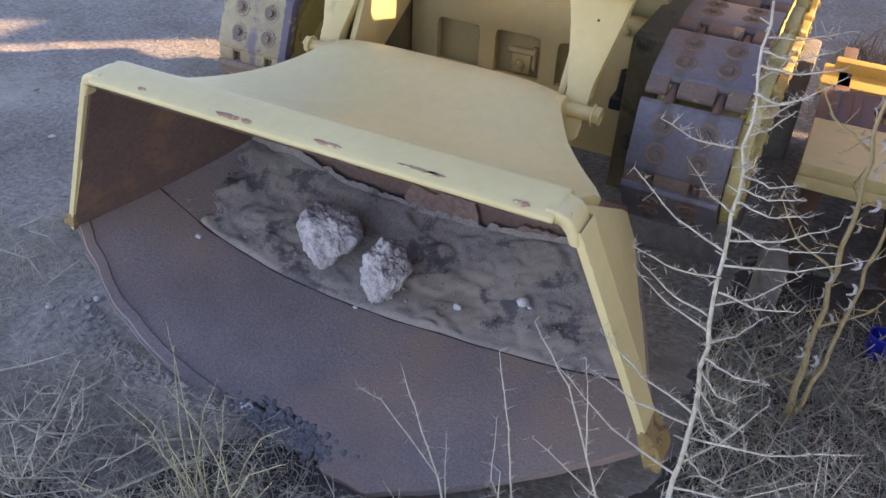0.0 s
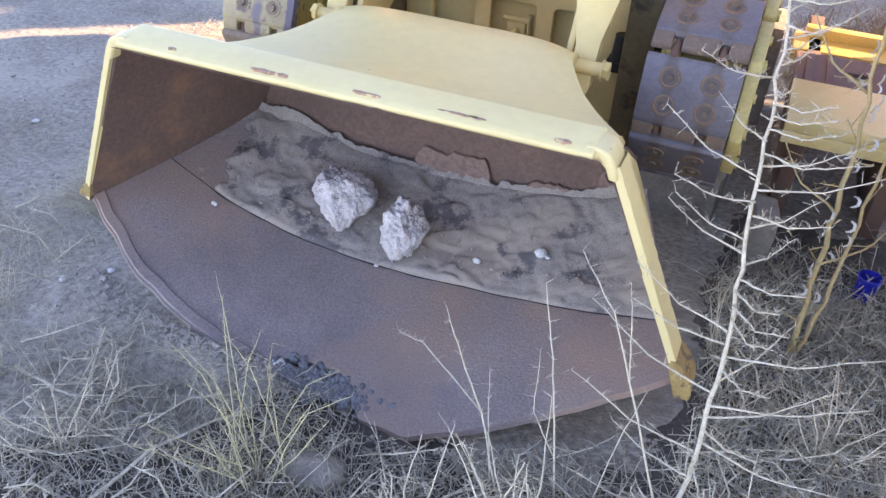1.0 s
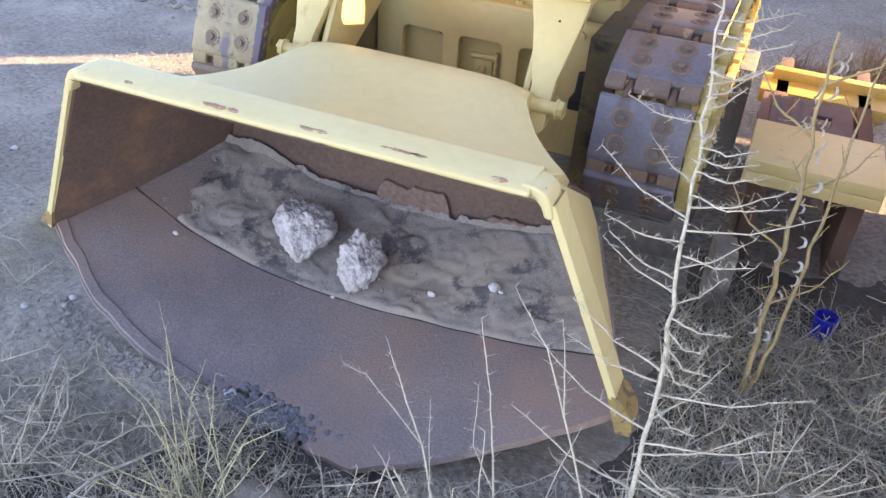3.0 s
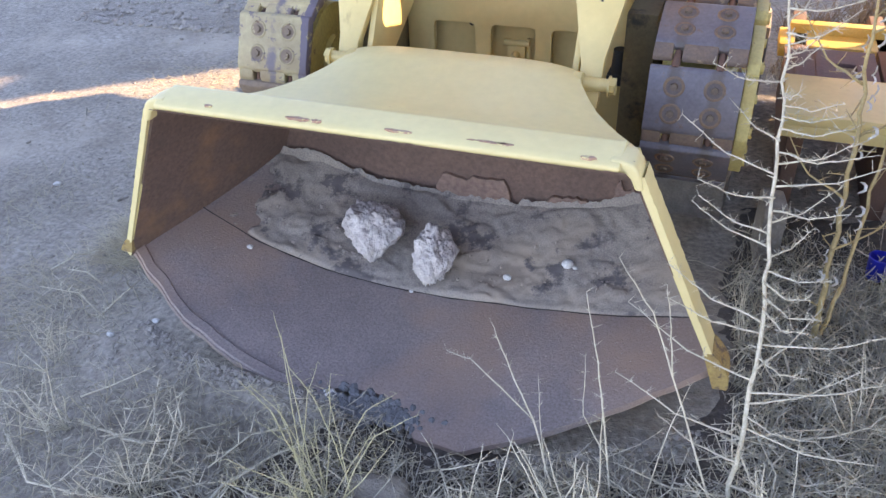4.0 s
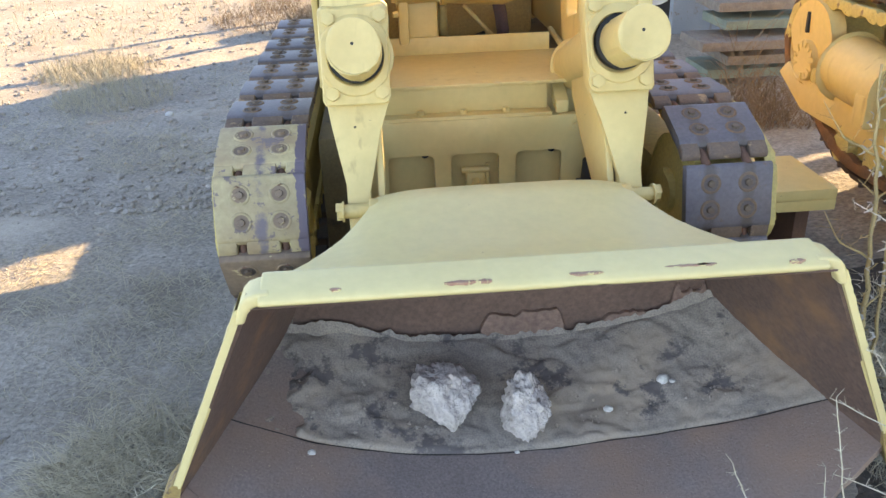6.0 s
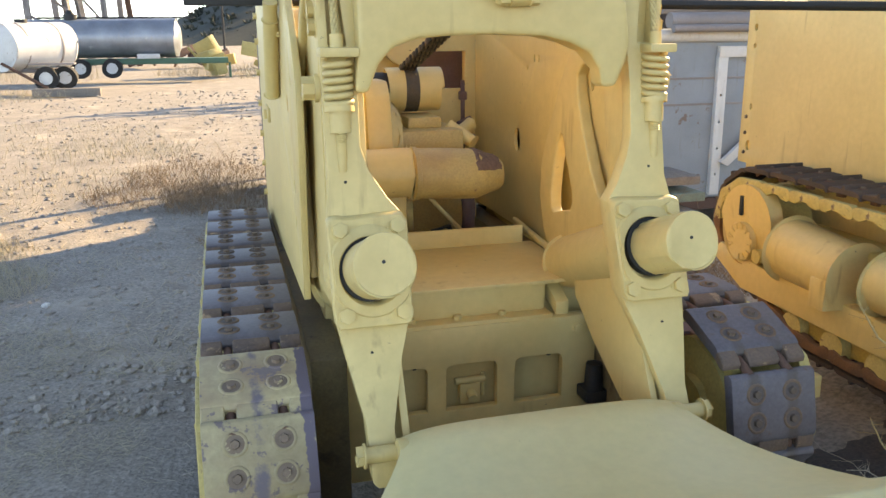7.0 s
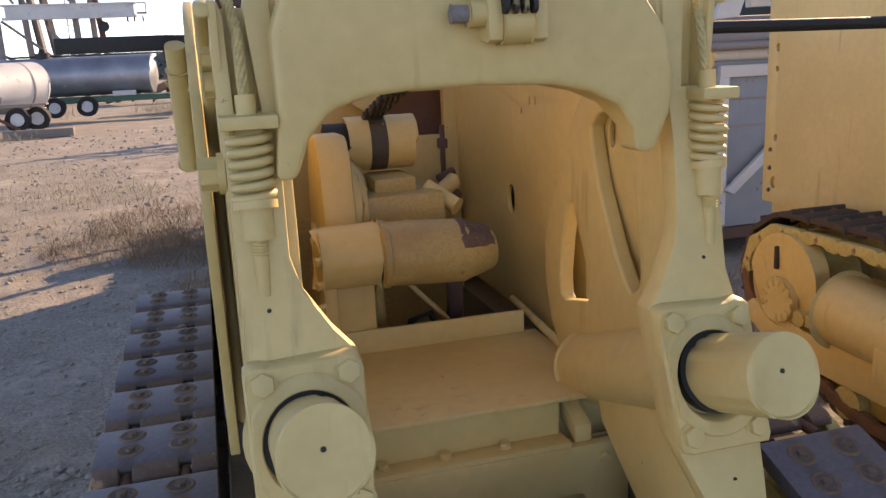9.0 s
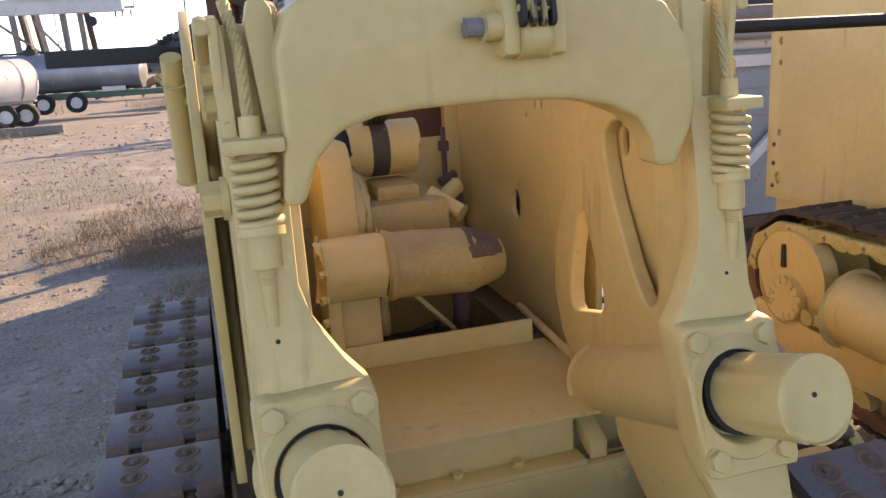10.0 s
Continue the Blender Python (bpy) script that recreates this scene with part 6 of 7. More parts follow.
def mat_density(x, y):
    """How thickly dead grass lies here."""
    d = 0.0
    if y < -0.95:
        d = min(1.0, (-0.95 - y) / 0.3) * (0.30 + 0.70 * min(1.0, max(0.0, (x + 0.7) / 1.4)))
    if x > 0.85 and y < 0.4:
        d = max(d, min(1.0, (x - 0.85) / 0.15) * min(1.0, (0.4 - y) / 0.5))
    patch = noise.noise(Vector((x * 1.7, y * 1.7, 20))) + 0.25
    if x < -0.9:
        d = max(d, 0.22 * max(0.0, patch))
    d *= min(1.0, max(0.0, (2.6 - abs(x)) / 1.0), max(0.0, (y + 2.4) / 0.7)) * min(1.0, max(0.0, (1.2 - y) / 0.6))
    return d * (0.55 + 0.6 * max(0, noise.noise(Vector((x * 3, y * 3, 30))) + 0.4))


mat_items, dark_items = [], []
while len(mat_items) < 46000:
    x, y = rnd.uniform(-2.6, 2.6), rnd.uniform(-2.3, 1.1)
    if in_bucket(x, y) or under_loader(x, y) or rnd.random() > mat_density(x, y):
        continue
    a, ln = rnd.uniform(0, 6.28), rnd.uniform(0.015, 0.10)
    lift = rnd.uniform(0.0, 0.05) if rnd.random() < 0.8 else rnd.uniform(0.03, 0.12)
    z = ground_z(x, y)
    tip = (x + ln * math.cos(a), y + ln * math.sin(a), z + lift + 0.006)
    if in_bucket(tip[0], tip[1]):
        continue
    item = ((x, y, z + rnd.uniform(0, 0.02)), tip, rnd.uniform(0.0007, 0.0019), Vector((rnd.uniform(-1, 1) * 0.02, rnd.uniform(-1, 1) * 0.02, 0.01)))
    mat_items.append(item)
blades_mesh("dead_grass", LITTER, mat_items[:31000], "mat of dead grass and fine twigs on the dirt", "grass")
blades_mesh("dry_litter", STRAW, mat_items[31000:], "scattered pale straw on the dirt", "straw")

# dark mould under the litter, its colour also standing for the shadow there
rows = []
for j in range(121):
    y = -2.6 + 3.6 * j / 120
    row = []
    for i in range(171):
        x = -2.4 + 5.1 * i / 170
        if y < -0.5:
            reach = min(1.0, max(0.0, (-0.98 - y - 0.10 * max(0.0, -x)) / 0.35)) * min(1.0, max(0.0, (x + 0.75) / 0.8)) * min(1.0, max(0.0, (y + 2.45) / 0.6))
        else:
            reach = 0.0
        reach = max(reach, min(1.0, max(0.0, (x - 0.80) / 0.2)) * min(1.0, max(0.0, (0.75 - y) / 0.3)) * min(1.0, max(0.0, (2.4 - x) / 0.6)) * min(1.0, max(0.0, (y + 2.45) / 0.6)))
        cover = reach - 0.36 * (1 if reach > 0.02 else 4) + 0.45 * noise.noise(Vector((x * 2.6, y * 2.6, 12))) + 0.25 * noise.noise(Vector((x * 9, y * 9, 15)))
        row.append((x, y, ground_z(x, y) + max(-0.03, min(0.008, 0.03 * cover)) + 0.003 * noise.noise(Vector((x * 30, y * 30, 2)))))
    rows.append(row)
tagged(part("leaf_mould", smooth(grid_bm(rows), 180), SHADED_HUMUS), "dark leaf mould under dead grass beside the bucket, darkened for shadow too", "mould", kind="stuff")

brush = []
for cx, cy, rad, n, hgt in ((-1.55, 7.9, 0.8, 1300, 0.62), (-0.75, 7.3, 0.7, 1700, 0.75), (-1.05, 9.3, 0.9, 1000, 0.7), (-0.55, 5.6, 0.5, 700, 0.5), (1.45, 3.0, 0.45, 900, 0.6), (1.3, 2.3, 0.3, 500, 0.4), (2.15, 3.0, 0.35, 900, 0.75), (1.75, 3.2, 0.3, 500, 0.6), (2.5, 2.9, 0.3, 500, 0.8), (-0.3, 6.2, 0.35, 400, 0.3)):
    for k in range(n):
        a, q = rnd.uniform(0, 6.28), rad * math.sqrt(rnd.random())
        x, y = cx + q * math.cos(a), cy + q * math.sin(a)
        if under_loader(x, y):
            continue
        b, ln = rnd.uniform(0, 6.28), hgt * rnd.uniform(0.12, 1.0) ** 1.5
        ln *= 0.5 + 0.9 * max(0.0, noise.noise(Vector((x * 3.5, y * 3.5, 44))) + 0.35)
        z = ground_z(x, y) + rnd.uniform(0, 0.7) * hgt * (1 - q / rad) * max(0.0, 0.5 + noise.noise(Vector((x * 3.5, y * 3.5, 44))))
        brush.append(((x, y, z), (x + 0.45 * ln * math.cos(b), y + 0.45 * ln * math.sin(b), z + ln * rnd.uniform(0.1, 0.6)), 0.0022, Vector((0, 0, 0.1 * ln))))
blades_mesh("brown_brush", BRUSH, brush, "brown dry tangled brush behind the loader", "brush")

far_items = []
for cx, cy, rad, n, hgt in ((-2.6, 4.6, 0.5, 800, 0.24), (-3.1, 5.6, 0.5, 900, 0.3), (-1.9, 3.0, 0.4, 450, 0.10), (-1.5, 1.8, 0.35, 450, 0.08), (-2.0, 1.2, 0.4, 450, 0.08), (-1.35, 0.9, 0.25, 350, 0.1), (-1.2, -0.30, 0.28, 1500, 0.13), (-1.6, -0.9, 0.3, 350, 0.08), (-2.9, 5.5, 0.55, 420, 0.22), (-2.2, 9.0, 1.2, 260, 0.2), (-4.0, 9.5, 1.8, 420, 0.2), (-5.0, 14, 3, 700, 0.25), (-3.6, 7.2, 0.9, 300, 0.16), (-2.6, 3.6, 0.5, 160, 0.12), (-1.9, 0.9, 0.35, 130, 0.08), (-1.45, -0.55, 0.25, 160, 0.07), (-1.3, 0.25, 0.3, 260, 0.12), (-2.2, -0.3, 0.4, 130, 0.06), (1.25, 2.2, 0.3, 300, 0.3), (-2.4, 12, 1.2, 500, 0.3), (-9, 26, 3.5, 900, 0.45), (2.0, 42, 6.0, 1500, 0.8), (-12, 40, 6, 900, 0.8)):
    for k in range(n):
        a, q = rnd.uniform(0, 6.28), rad * math.sqrt(rnd.random())
        x, y = cx + q * math.cos(a), cy + q * math.sin(a)
        if under_loader(x, y):
            continue
        b, ln = rnd.uniform(0, 6.28), hgt * rnd.uniform(0.4, 1.1)
        z = ground_z(x, y) - 0.01
        flat = 1.6 if hgt < 0.15 else 0.5
        w = 0.0012 * (1 + cy / 9 if cy > 3 else 1)
        far_items.append(((x, y, z), (x + flat * ln * math.cos(b), y + flat * ln * math.sin(b), z + ln * rnd.uniform(0.25, 0.95)), w, Vector((0, 0, 0.15 * ln))))
for k in range(1500):
    x, y = rnd.uniform(-3.2, -0.85), rnd.uniform(-1.7, 3.5)
    if noise.noise(Vector((x * 1.5, y * 1.5, 60))) < rnd.uniform(-0.3, 0.35):
        continue
    b, ln = rnd.uniform(0, 6.28), rnd.uniform(0.03, 0.13)
    z = ground_z(x, y)
    far_items.append(((x, y, z + 0.003), (x + ln * math.cos(b), y + ln * math.sin(b), ground_z(x + ln * math.cos(b), y + ln * math.sin(b)) + rnd.uniform(0.004, 0.03)), 0.0013, Vector((rnd.uniform(-1, 1) * 0.01, rnd.uniform(-1, 1) * 0.01, 0.012))))
for k in range(4200):
    y = 2.5 + 15 * rnd.random() ** 1.6
    x = rnd.uniform(-2.2 - 0.5 * y, -0.95 if y < 6 else -0.2)
    if noise.noise(Vector((x * 0.9, y * 0.9, 70))) < rnd.uniform(-0.35, 0.3):
        continue
    b, ln = rnd.uniform(0, 6.28), rnd.uniform(0.04, 0.16)
    z = ground_z(x, y)
    far_items.append(((x, y, z), (x + ln * math.cos(b), y + ln * math.sin(b), z + rnd.uniform(0.005, 0.07)), 0.0014 * (1 + y / 5), Vector((0, 0, 0.015))))
blades_mesh("dry_weeds", STRAW, far_items, "clumps of dry yellow-brown weeds in the yard", "weeds")


def twig_bm(points, r, seed, side=10, spikes=True, length=0.12, droop=0.0):
    """A bare branch along points with thorny side shoots."""
    rn = random.Random(seed)
    pts = [Vector(p) for p in points]
    fine = []
    for a, b in zip(pts, pts[1:]):
        for k in range(4):
            fine.append(a.lerp(b, k / 4) + Vector((rn.uniform(-1, 1), rn.uniform(-1, 1), rn.uniform(-1, 1))) * r * 0.8)
    fine.append(pts[-1])
    bms = [pipe(fine, r, 7, 0.35)]
    if spikes:
        for k in range(side):
            p = fine[int(len(fine) * (0.12 + 0.86 * k / max(1, side)))]
            d = Vector((rn.uniform(-1, 1), rn.uniform(-1, 1), rn.uniform(-0.3, 0.9))).normalized()
            ln = length * rn.uniform(0.3, 1.0)
            q = p + d * ln
            bms.append(pipe([p, p.lerp(q, 0.5) + Vector((0, 0, droop * ln)), q], r * 0.28, 5, 0.4))
            for j in range(4):
                c = p.lerp(q, 0.25 + 0.22 * j)
                e = c + Vector((rn.uniform(-1, 1), rn.uniform(-1, 1), rn.uniform(-0.5, 1))).normalized() * ln * 0.16
                bms.append(pipe([c, e], r * 0.14, 4, 0.5))
    return merge(*bms)


# tall thorny weed beside the bucket
WEED = thing("thorny_weed", (0.93, -1.08, 0.2), "tall bleached thorny weed, bare and dry, beside the bucket", "weed")
stem_pts = [Vector(p) for p in ((0.925, -1.12, 0.17), (0.93, -1.08, 0.40), (0.925, -1.04, 0.60), (0.91, -0.98, 0.78), (0.895, -0.93, 0.95), (0.88, -0.88, 1.10), (0.86, -0.84, 1.25), (0.845, -0.80, 1.40))]
part("stem", twig_bm(stem_pts, 0.0062, 5, 50, True, 0.026), STEM, WEED)
rw = random.Random(21)
for k in range(44):
    v = 0.05 + 0.92 * k / 44
    i = min(6, int(v * 7))
    p = stem_pts[i].lerp(stem_pts[i + 1], v * 7 - i)
    a = rw.choice((0.2, 3.0, 3.5, 2.6, -0.4, 0.6, 5.2, 1.4)) + rw.uniform(-0.4, 0.4)
    ln = (0.34 - 0.2 * v) * rw.uniform(0.6, 1.15)
    d = Vector((math.cos(a), 0.6 * math.sin(a), 0.0))
    q1, q2 = p + d * ln * 0.5 + Vector((0, 0, 0.05 * ln)), p + d * ln + Vector((0, 0, 0.28 * ln))
    if q2.x < 0.80 and q2.z < 0.6 and q2.y > -1.0:
        continue
    part("branch", twig_bm([p, q1, q2], 0.0018 + 0.0011 * (1 - v), 100 + k, 26, True, 0.028), STEM, WEED)
# straw-coloured dead stalk with curled leaves
STALK = thing("dead_stalk", (1.13, -0.33, 0.15), "straw-coloured dead stalk with curled dry leaves", "stalk")
sp = [Vector(p) for p in ((1.13, -0.36, 0.12), (1.135, -0.32, 0.35), (1.13, -0.28, 0.58), (1.115, -0.25, 0.82), (1.10, -0.22, 1.02), (1.09, -0.2, 1.2))]
part("stem", twig_bm(sp, 0.010, 9, 14, True, 0.10), TAN, STALK)
part("second_stem", twig_bm([p + Vector((0.022 + 0.02 * k, 0.01 * k, 0.01)) for k, p in enumerate(sp)], 0.007, 10, 10, True, 0.12), TAN, STALK)
for k in range(22):
    v = 0.2 + 0.75 * rw.random()
    i = min(4, int(v * 5))
    p = sp[i].lerp(sp[i + 1], v * 5 - i) + Vector((rw.uniform(-0.03, 0.05), rw.uniform(-0.03, 0.03), 0))
    rows = [[p + Vector((0.006 * math.sin(3 * t) + s * 0.0045 * math.sin(math.pi * (0.1 + 0.9 * t)) + 0.006 * math.sin(7 * t + k), 0.010 * math.cos(9 * t + k) + 0.004 * s * math.sin(6 * t), -0.045 * t + 0.006 * math.sin(8 * t + k))) for s in (-1, 0, 1)] for t in [q / 6 for q in range(7)]]
    part("leaf", smooth(grid_bm(rows), 180), CURL, STALK, "curled pale dry leaf")
for k in range(5):
    v = 0.3 + 0.14 * k
    i = min(4, int(v * 5))
    p = sp[i].lerp(sp[i + 1], v * 5 - i)
    d = Vector(((-1) ** k * 0.9, rw.uniform(-0.5, 0.4), 0.5)).normalized()
    part("branch", twig_bm([p, p + d * 0.12, p + d * 0.2 + Vector((0, 0, 0.07))], 0.004, 200 + k, 7, True, 0.06), TAN, STALK)


def shrub(at, n, hgt, spread, seed, mat, label, name="dry_shrub", thin=0.0022, lean=(0, 0)):
    rn = random.Random(seed)
    ob = thing(name, (at[0], at[1], ground_z(at[0], at[1])), label, "shrub", group="dry shrubs round the bucket")
    base = Vector((at[0], at[1], ground_z(at[0], at[1]) - 0.01))
    for k in range(n):
        a = rn.uniform(0, 6.28)
        ln = hgt * rn.uniform(0.55, 1.1)
        d = Vector((math.cos(a) * spread * rn.random() + lean[0], math.sin(a) * spread * rn.random() + lean[1], 1)).normalized()
        b = base + Vector((rn.uniform(-0.03, 0.03), rn.uniform(-0.03, 0.03), 0))
        p1 = b + d * ln * 0.5 + Vector((rn.uniform(-0.02, 0.02), rn.uniform(-0.02, 0.02), 0))
        part("branch", twig_bm([b, p1, b + d * ln + Vector((rn.uniform(-0.04, 0.04), rn.uniform(-0.04, 0.04), 0.02))], thin, seed * 50 + k, 18, True, 0.05), mat, ob)
    return ob


rb = random.Random(61)
BUDS = thing("budding_stems", (0.03, -1.36, ground_z(0.03, -1.36)), "clump of thin yellow-green stems with dry buds before the bucket", "weed")
for k in range(14):
    b = Vector((0.03 + rb.gauss(0, 0.05), -1.38 + rb.gauss(0, 0.04), 0.0))
    b.z = ground_z(b.x, b.y) - 0.005
    hgt, dx, dy = rb.uniform(0.22, 0.50), rb.gauss(0, 0.11), rb.gauss(0.02, 0.06)
    pts = [b, b + Vector((dx * 0.3, dy * 0.3, hgt * 0.4)), b + Vector((dx * 0.65, dy * 0.65, hgt * 0.75)), b + Vector((dx * 1.2, dy * 1.2, hgt))]
    part("stem", twig_bm(pts, 0.0018, 700 + k, 30, True, 0.024), GREENSTRAW, BUDS)
shrub((0.02, -1.38), 6, 0.42, 0.8, 3, GREENSTRAW, "clump of yellow-green dry stems in front of the bucket", thin=0.0020)
shrub((-0.03, -1.44), 12, 0.22, 1.1, 4, STRAW, "low tuft of dry yellow stems in front of the bucket", thin=0.0017)
shrub((-0.42, -1.50), 9, 0.26, 1.2, 5, STEM, "low bleached thorny shrub on the dirt", thin=0.0028)
shrub((0.40, -1.42), 8, 0.30, 0.9, 6, STEM, "bleached thorny shrub in front of the bucket", thin=0.0028)
shrub((0.62, -1.32), 9, 0.42, 0.55, 7, STEM, "upright bleached thorny shrub by the bucket's edge", thin=0.003, lean=(-0.25, 0.1))
shrub((1.05, -1.25), 10, 0.30, 1.0, 8, STEM, "tangled bleached shrub on the dirt", thin=0.0028)
shrub((1.25, -0.75), 9, 0.34, 0.9, 9, STEM, "tangled bleached shrub on the dirt", thin=0.0025)
shrub((-0.80, -1.38), 8, 0.22, 1.3, 10, STEM, "low bleached thorny shrub on the dirt", thin=0.0026)
shrub((-1.05, -1.10), 7, 0.16, 1.5, 12, STEM, "low bleached thorny shrub on the dirt", thin=0.0022)
shrub((0.95, -0.45), 7, 0.30, 0.8, 13, STEM, "bleached thorny shrub beside the bucket", thin=0.0024)
shrub((1.5, -0.3), 8, 0.26, 1.1, 14, STEM, "tangled bleached shrub on the dirt", thin=0.0024)

fallen = [((-0.30, -1.75), (-0.22, -1.45), (-0.10, -1.20), 0.006), ((-0.75, -1.35), (-0.50, -1.40), (-0.32, -1.28), 0.0045), ((0.18, -1.45), (0.42, -1.30), (0.58, -1.13), 0.006), ((0.40, -1.30), (0.75, -1.33), (1.02, -1.22), 0.005), ((-0.95, -1.42), (-0.70, -1.58), (-0.42, -1.56), 0.005), ((-0.62, -1.15), (-0.50, -1.35), (-0.46, -1.55), 0.004), ((0.9, -0.9), (1.15, -1.02), (1.45, -1.02), 0.0045), ((1.05, -0.6), (1.3, -0.75), (1.55, -0.6), 0.004), ((0.3, -1.62), (0.6, -1.55), (0.9, -1.6), 0.0045), ((-1.55, -0.62), (-1.48, -0.56), (-1.44, -0.46), 0.004)]
for k, (a, b, c, r) in enumerate(fallen):
    pts = [(p[0], p[1], ground_z(p[0], p[1]) + 0.012 + 0.03 * (i == 1)) for i, p in enumerate((a, b, c))]
    tagged(part("fallen_twig", twig_bm(pts, r, 300 + k, 12, True, 0.10), STEM), "bleached bare twig lying on the dirt", "twig", group="twigs on the dirt")

SPRIGS = thing("thorny_sprigs", (0.62, -1.16, ground_z(0.62, -1.16)), "bare grey thorny sprigs growing at the bucket's worn edge", "weed")
for k, pts in enumerate((((0.56, -1.22, 0.17), (0.47, -1.15, 0.40), (0.40, -1.12, 0.52), (0.36, -1.11, 0.62)), ((0.47, -1.15, 0.40), (0.30, -1.10, 0.50), (0.24, -1.10, 0.51)), ((0.68, -1.18, 0.17), (0.63, -1.13, 0.42), (0.60, -1.11, 0.58), (0.56, -1.10, 0.76)), ((0.65, -1.14, 0.32), (0.58, -1.12, 0.42), (0.57, -1.10, 0.58)), ((0.90, -1.14, 0.22), (0.76, -1.10, 0.58), (0.70, -1.10, 0.74), (0.62, -1.10, 0.86)), ((0.76, -1.10, 0.58), (0.74, -1.09, 0.70), (0.72, -1.08, 0.80)), ((0.74, -1.17, 0.17), (0.77, -1.12, 0.42), (0.80, -1.10, 0.56)), ((0.53, -1.20, 0.18), (0.49, -1.15, 0.36), (0.47, -1.12, 0.50)))):
    part("branch", twig_bm(pts, 0.0028 if len(pts) == 4 else 0.0019, 900 + k, 30, True, 0.026), STEM, SPRIGS)

# thorny litter heaped round the bucket, past counting
rt = random.Random(77)
bits = []
while len(bits) < 6400:
    x, y = rt.uniform(-1.4, 2.2), rt.uniform(-2.0, 0.6)
    if in_bucket(x, y) or under_loader(x, y) or rt.random() > mat_density(x, y):
        continue
    a, ln = rt.uniform(0, 6.28), rt.uniform(0.08, 0.30)
    z = ground_z(x, y)
    p1, p2 = (x + ln * 0.5 * math.cos(a), y + ln * 0.5 * math.sin(a)), (x + ln * math.cos(a + 0.3), y + ln * math.sin(a + 0.3))
    if in_bucket(*p1) or in_bucket(*p2):
        continue
    up = rt.uniform(0.01, 0.10)
    rn_pts = [Vector((x, y, z + 0.01)), Vector((*p1, z + 0.015 + up * 0.7)), Vector((*p2, z + 0.02 + up))]
    r = 0.0013 + 0.003 * rt.random() ** 2
    bits.append(pipe(rn_pts, r, 5, 0.4))
    for k in range(7):
        v = rt.random()
        c = rn_pts[0].lerp(rn_pts[1], v * 2) if v < 0.5 else rn_pts[1].lerp(rn_pts[2], v * 2 - 1)
        e = c + Vector((rt.uniform(-1, 1), rt.uniform(-1, 1), rt.uniform(-0.2, 1))).normalized() * ln * rt.uniform(0.1, 0.3)
        bits.append(pipe([c, e], r * 0.5, 4, 0.4))
tagged(part("thorn_litter", merge(*bits), STEM), "bleached thorny twigs littering the dirt round the bucket", "twigs", kind="stuff")

# stones and grit
tagged(part("stone", rock_bm((0.13, -1.31, ground_z(0.13, -1.31) + 0.02), (0.075, 0.055, 0.045), 5.1, 0.3, 3), DUSTY), "dusty tan stone half buried before the bucket", "stone")
verts, faces = [], []
ico = bmesh.new()
bmesh.ops.create_icosphere(ico, subdivisions=1, radius=1)
ico_v, ico_f = [v.co.copy() for v in ico.verts], [[v.index for v in f.verts] for f in ico.faces]
ico.free()


def add_stone(x, y, r, z=None):
    n0 = len(verts)
    z = ground_z(x, y) if z is None else z
    sx, sy, sz = r * rnd.uniform(0.7, 1.3), r * rnd.uniform(0.7, 1.3), r * rnd.uniform(0.5, 0.9)
    for v in ico_v:
        q = 1 + rnd.uniform(-0.18, 0.18)
        verts.append((x + v.x * sx * q, y + v.y * sy * q, z + r * 0.15 + v.z * sz * q))
    faces.extend([[n0 + i for i in f] for f in ico_f])


for k in range(6200):
    if k < 4600:
        x, y = rnd.uniform(-3.0, -0.5), rnd.uniform(-1.8, 2.5)
    else:
        x, y = rnd.uniform(-2.2, 2.0), rnd.uniform(-2.0, -0.9)
    if in_bucket(x, y) or under_loader(x, y):
        continue
    add_stone(x, y, 0.0022 + 0.006 * rnd.random() ** 3 + (0.008 if rnd.random() < 0.015 else 0))
for k in range(900):
    u = rnd.uniform(-1.0, 1.0)
    y = front_y(u) - abs(rnd.gauss(0, 0.035))
    x = u * half_width(front_y(u)) + (rnd.uniform(-0.05, 0.0) if u < 0 else 0.0)
    add_stone(x, y, 0.003 + 0.010 * rnd.random() ** 3)
bite0 = len(faces)
for k in range(340):
    x, y = -0.01 + rnd.gauss(0, 0.085), -1.085 + rnd.gauss(0, 0.022)
    add_stone(x, y, rnd.uniform(0.006, 0.015), floor_z(x, y) - 0.006)
bite1 = len(faces)
for k in range(7000):
    y = 2.0 + 26 * rnd.random() ** 2
    x = rnd.uniform(-3.0 - 0.35 * y, 1.0 if y > 10 else -0.95)
    if under_loader(x, y):
        continue
    add_stone(x, y, (0.005 + 0.026 * rnd.random() ** 4) * (1 + y / 25))
me = bpy.data.meshes.new("grit")
me.from_pydata(verts, [], faces)
me.materials.append(GRIT)
me.materials.append(PEBBLED)
for k in range(bite0, bite1):
    me.polygons[k].material_index = 1
tagged(new("grit", me), "loose grit and small stones on the dirt", "grit", kind="stuff")
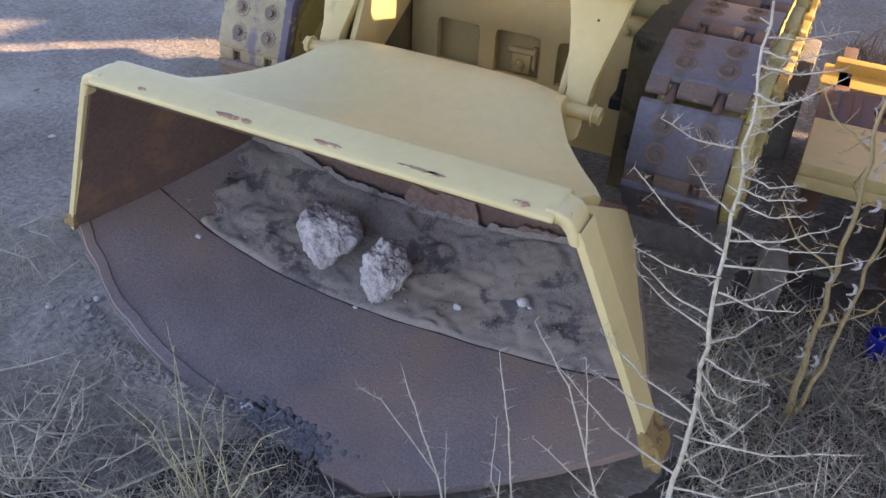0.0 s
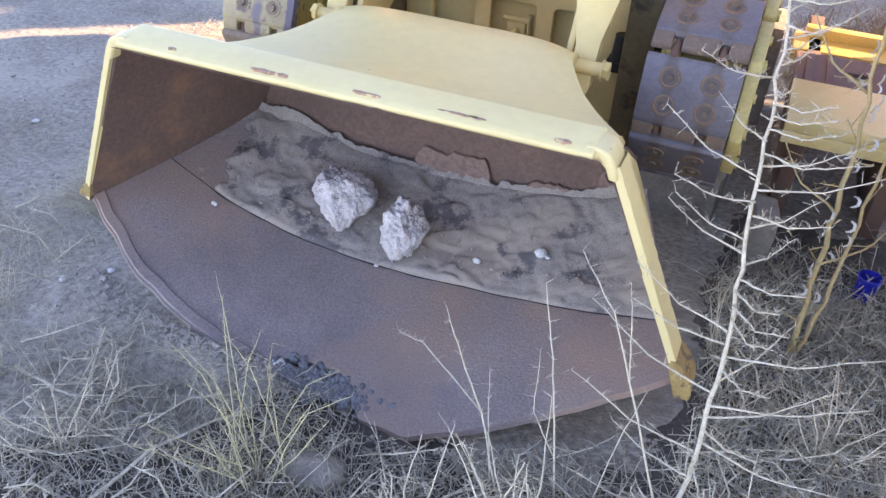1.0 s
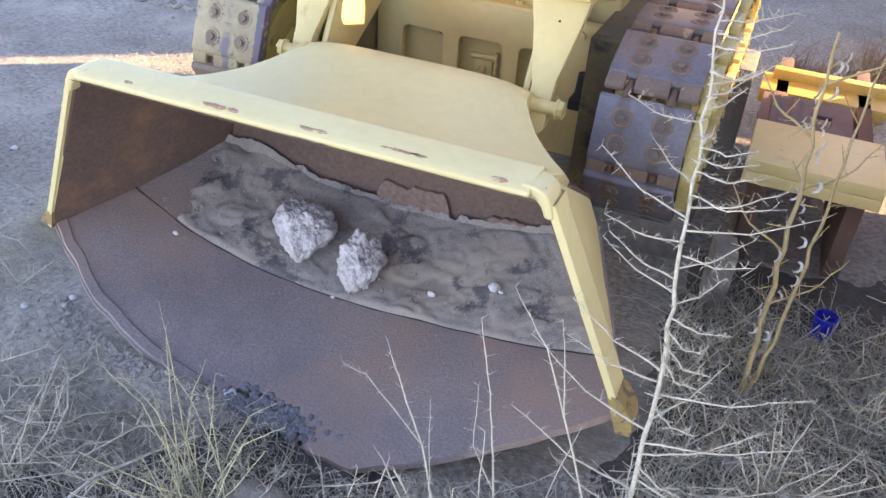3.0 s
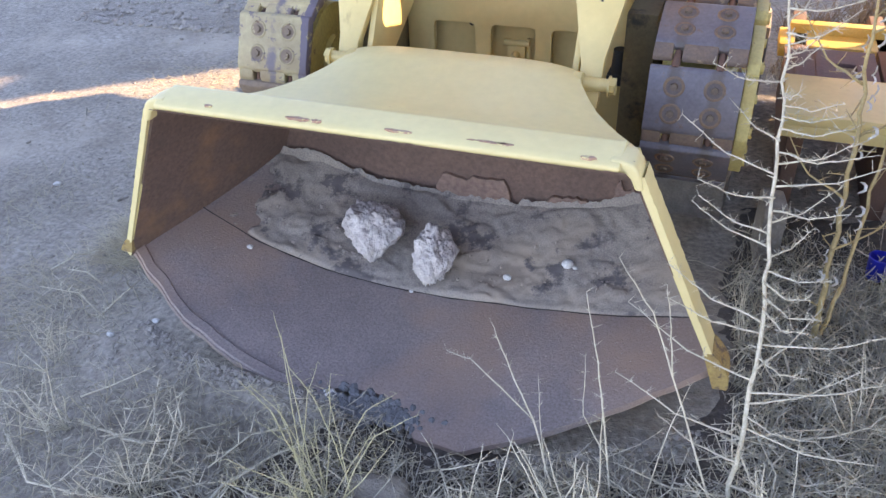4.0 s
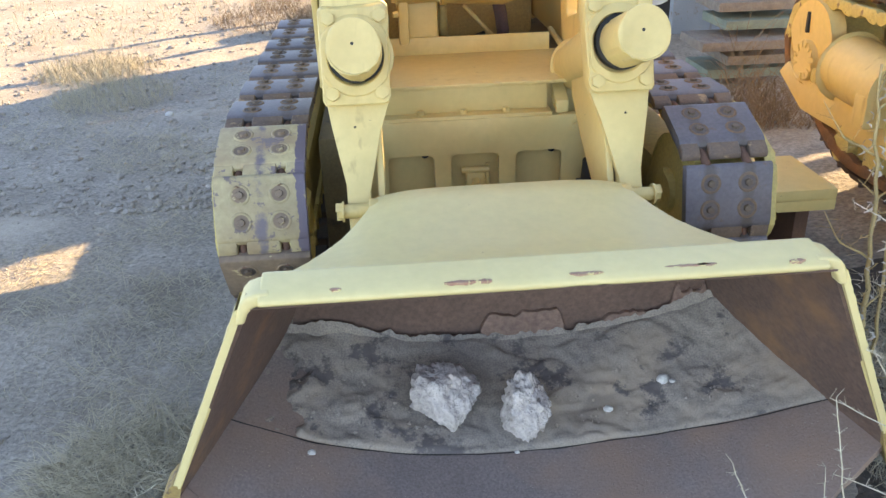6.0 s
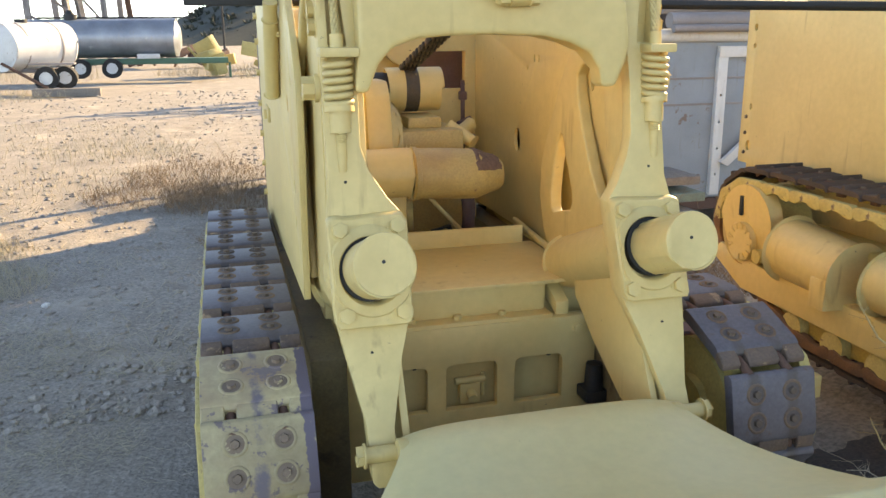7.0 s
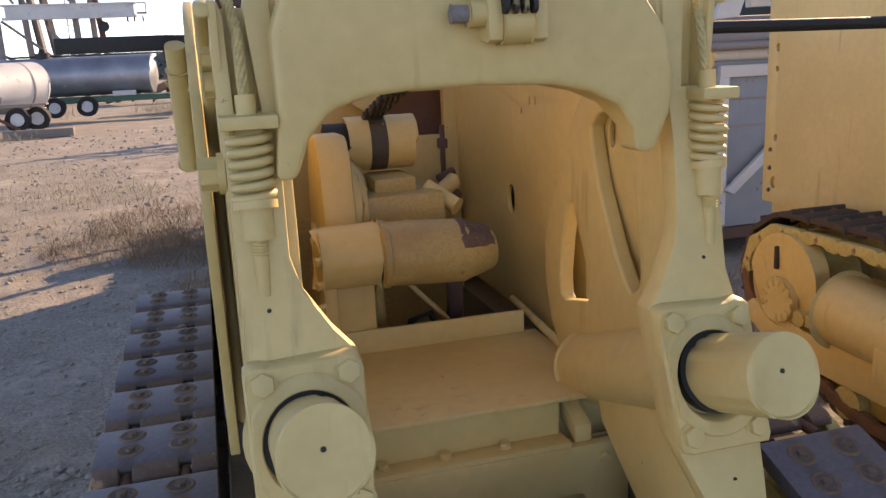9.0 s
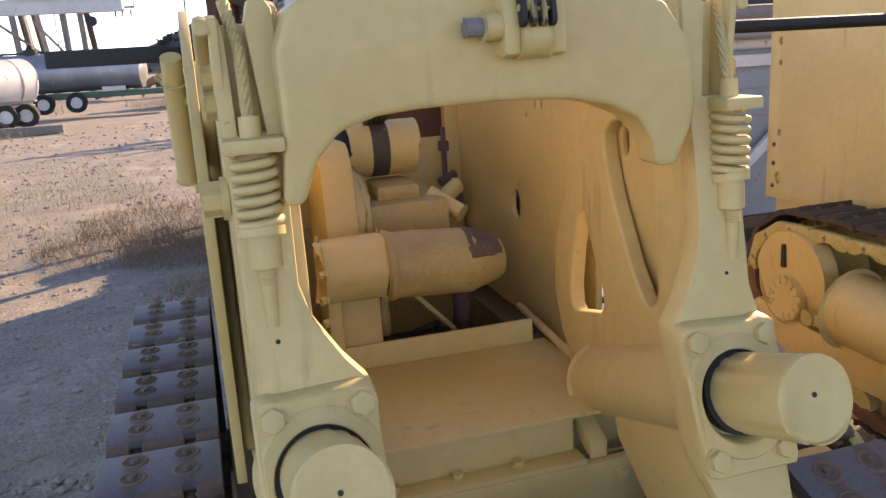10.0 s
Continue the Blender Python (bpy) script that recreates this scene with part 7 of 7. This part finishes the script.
for k, (x, y, r) in enumerate(((-2.09, 0.0, 0.018), (-0.95, -0.98, 0.014), (-0.83, -0.90, 0.012), (-2.02, 3.99, 0.03), (-0.12, -1.07, 0.02))):
    tagged(part("pebble", rock_bm((x, y, ground_z(x, y) + r * 0.4 if y < 3 or True else 0), (r * 1.2, r, r * 0.7), k + 11.5, 0.3, 2), CHALK), "pale stone lying on the dirt", "stone", group="pale stones on the dirt")

# blue cup
cup = thing("plastic_cup", (1.36, 0.14, 0.12), "bright blue plastic cup lying among dry grass", "cup")
prof = [(0.0, 0.030), (0.012, 0.033), (0.05, 0.036), (0.085, 0.038), (0.088, 0.040), (0.09, 0.037), (0.02, 0.031), (0.015, 0.0)]
rows = [[(1.36 + r * math.cos(a), 0.14 + r * math.sin(a) * 1.0, 0.115 + h) for a in [k * 2 * math.pi / 28 for k in range(29)]] for h, r in prof]
part("wall", smooth(grid_bm(rows), 40), BLUE, cup)
for k, (x, y) in enumerate(((1.0, -1.30), (0.75, -1.45), (1.35, -1.0), (1.45, -0.9), (0.30, -1.5), (1.15, -1.1), (1.5, -1.2))):
    z = ground_z(x, y) + 0.02
    rows = [[(x + 0.03 * math.cos(k) * s + 0.05 * t, y + 0.022 * s * (1 - abs(2 * t - 1) ** 2), z + 0.012 * math.sin(3 * t + s * 2 + k)) for s in (-1, -0.4, 0.3, 1)] for t in [q / 5 for q in range(6)]]
    tagged(part("dead_leaf", smooth(grid_bm(rows), 180), LEAF), "curled tan dead leaf on the dirt", "leaf", group="dead leaves on the dirt")

# scrub on the hill
items = []
for k in range(1500):
    x, v = rnd.uniform(-25, 300), rnd.random()
    y = 175 + 55 * v
    z = -3 + (lerp_table(HILL_TOP, x) + 3) * v ** 0.8
    s = rnd.uniform(0.5, 1.6)
    for q in range(14):
        d = Vector((rnd.uniform(-1, 1), rnd.uniform(-1, 1), rnd.uniform(0.1, 1.0))) * s
        items.append(((x + d.x * 0.3, y + d.y * 0.3, z - 0.3), (x + d.x, y + d.y, z + d.z * 1.3), 0.22 * s, Vector((0, 0, 0.3))))
blades_mesh("hill_scrub", SCRUB, items, "dark scrub bushes on the hillside", "scrub")
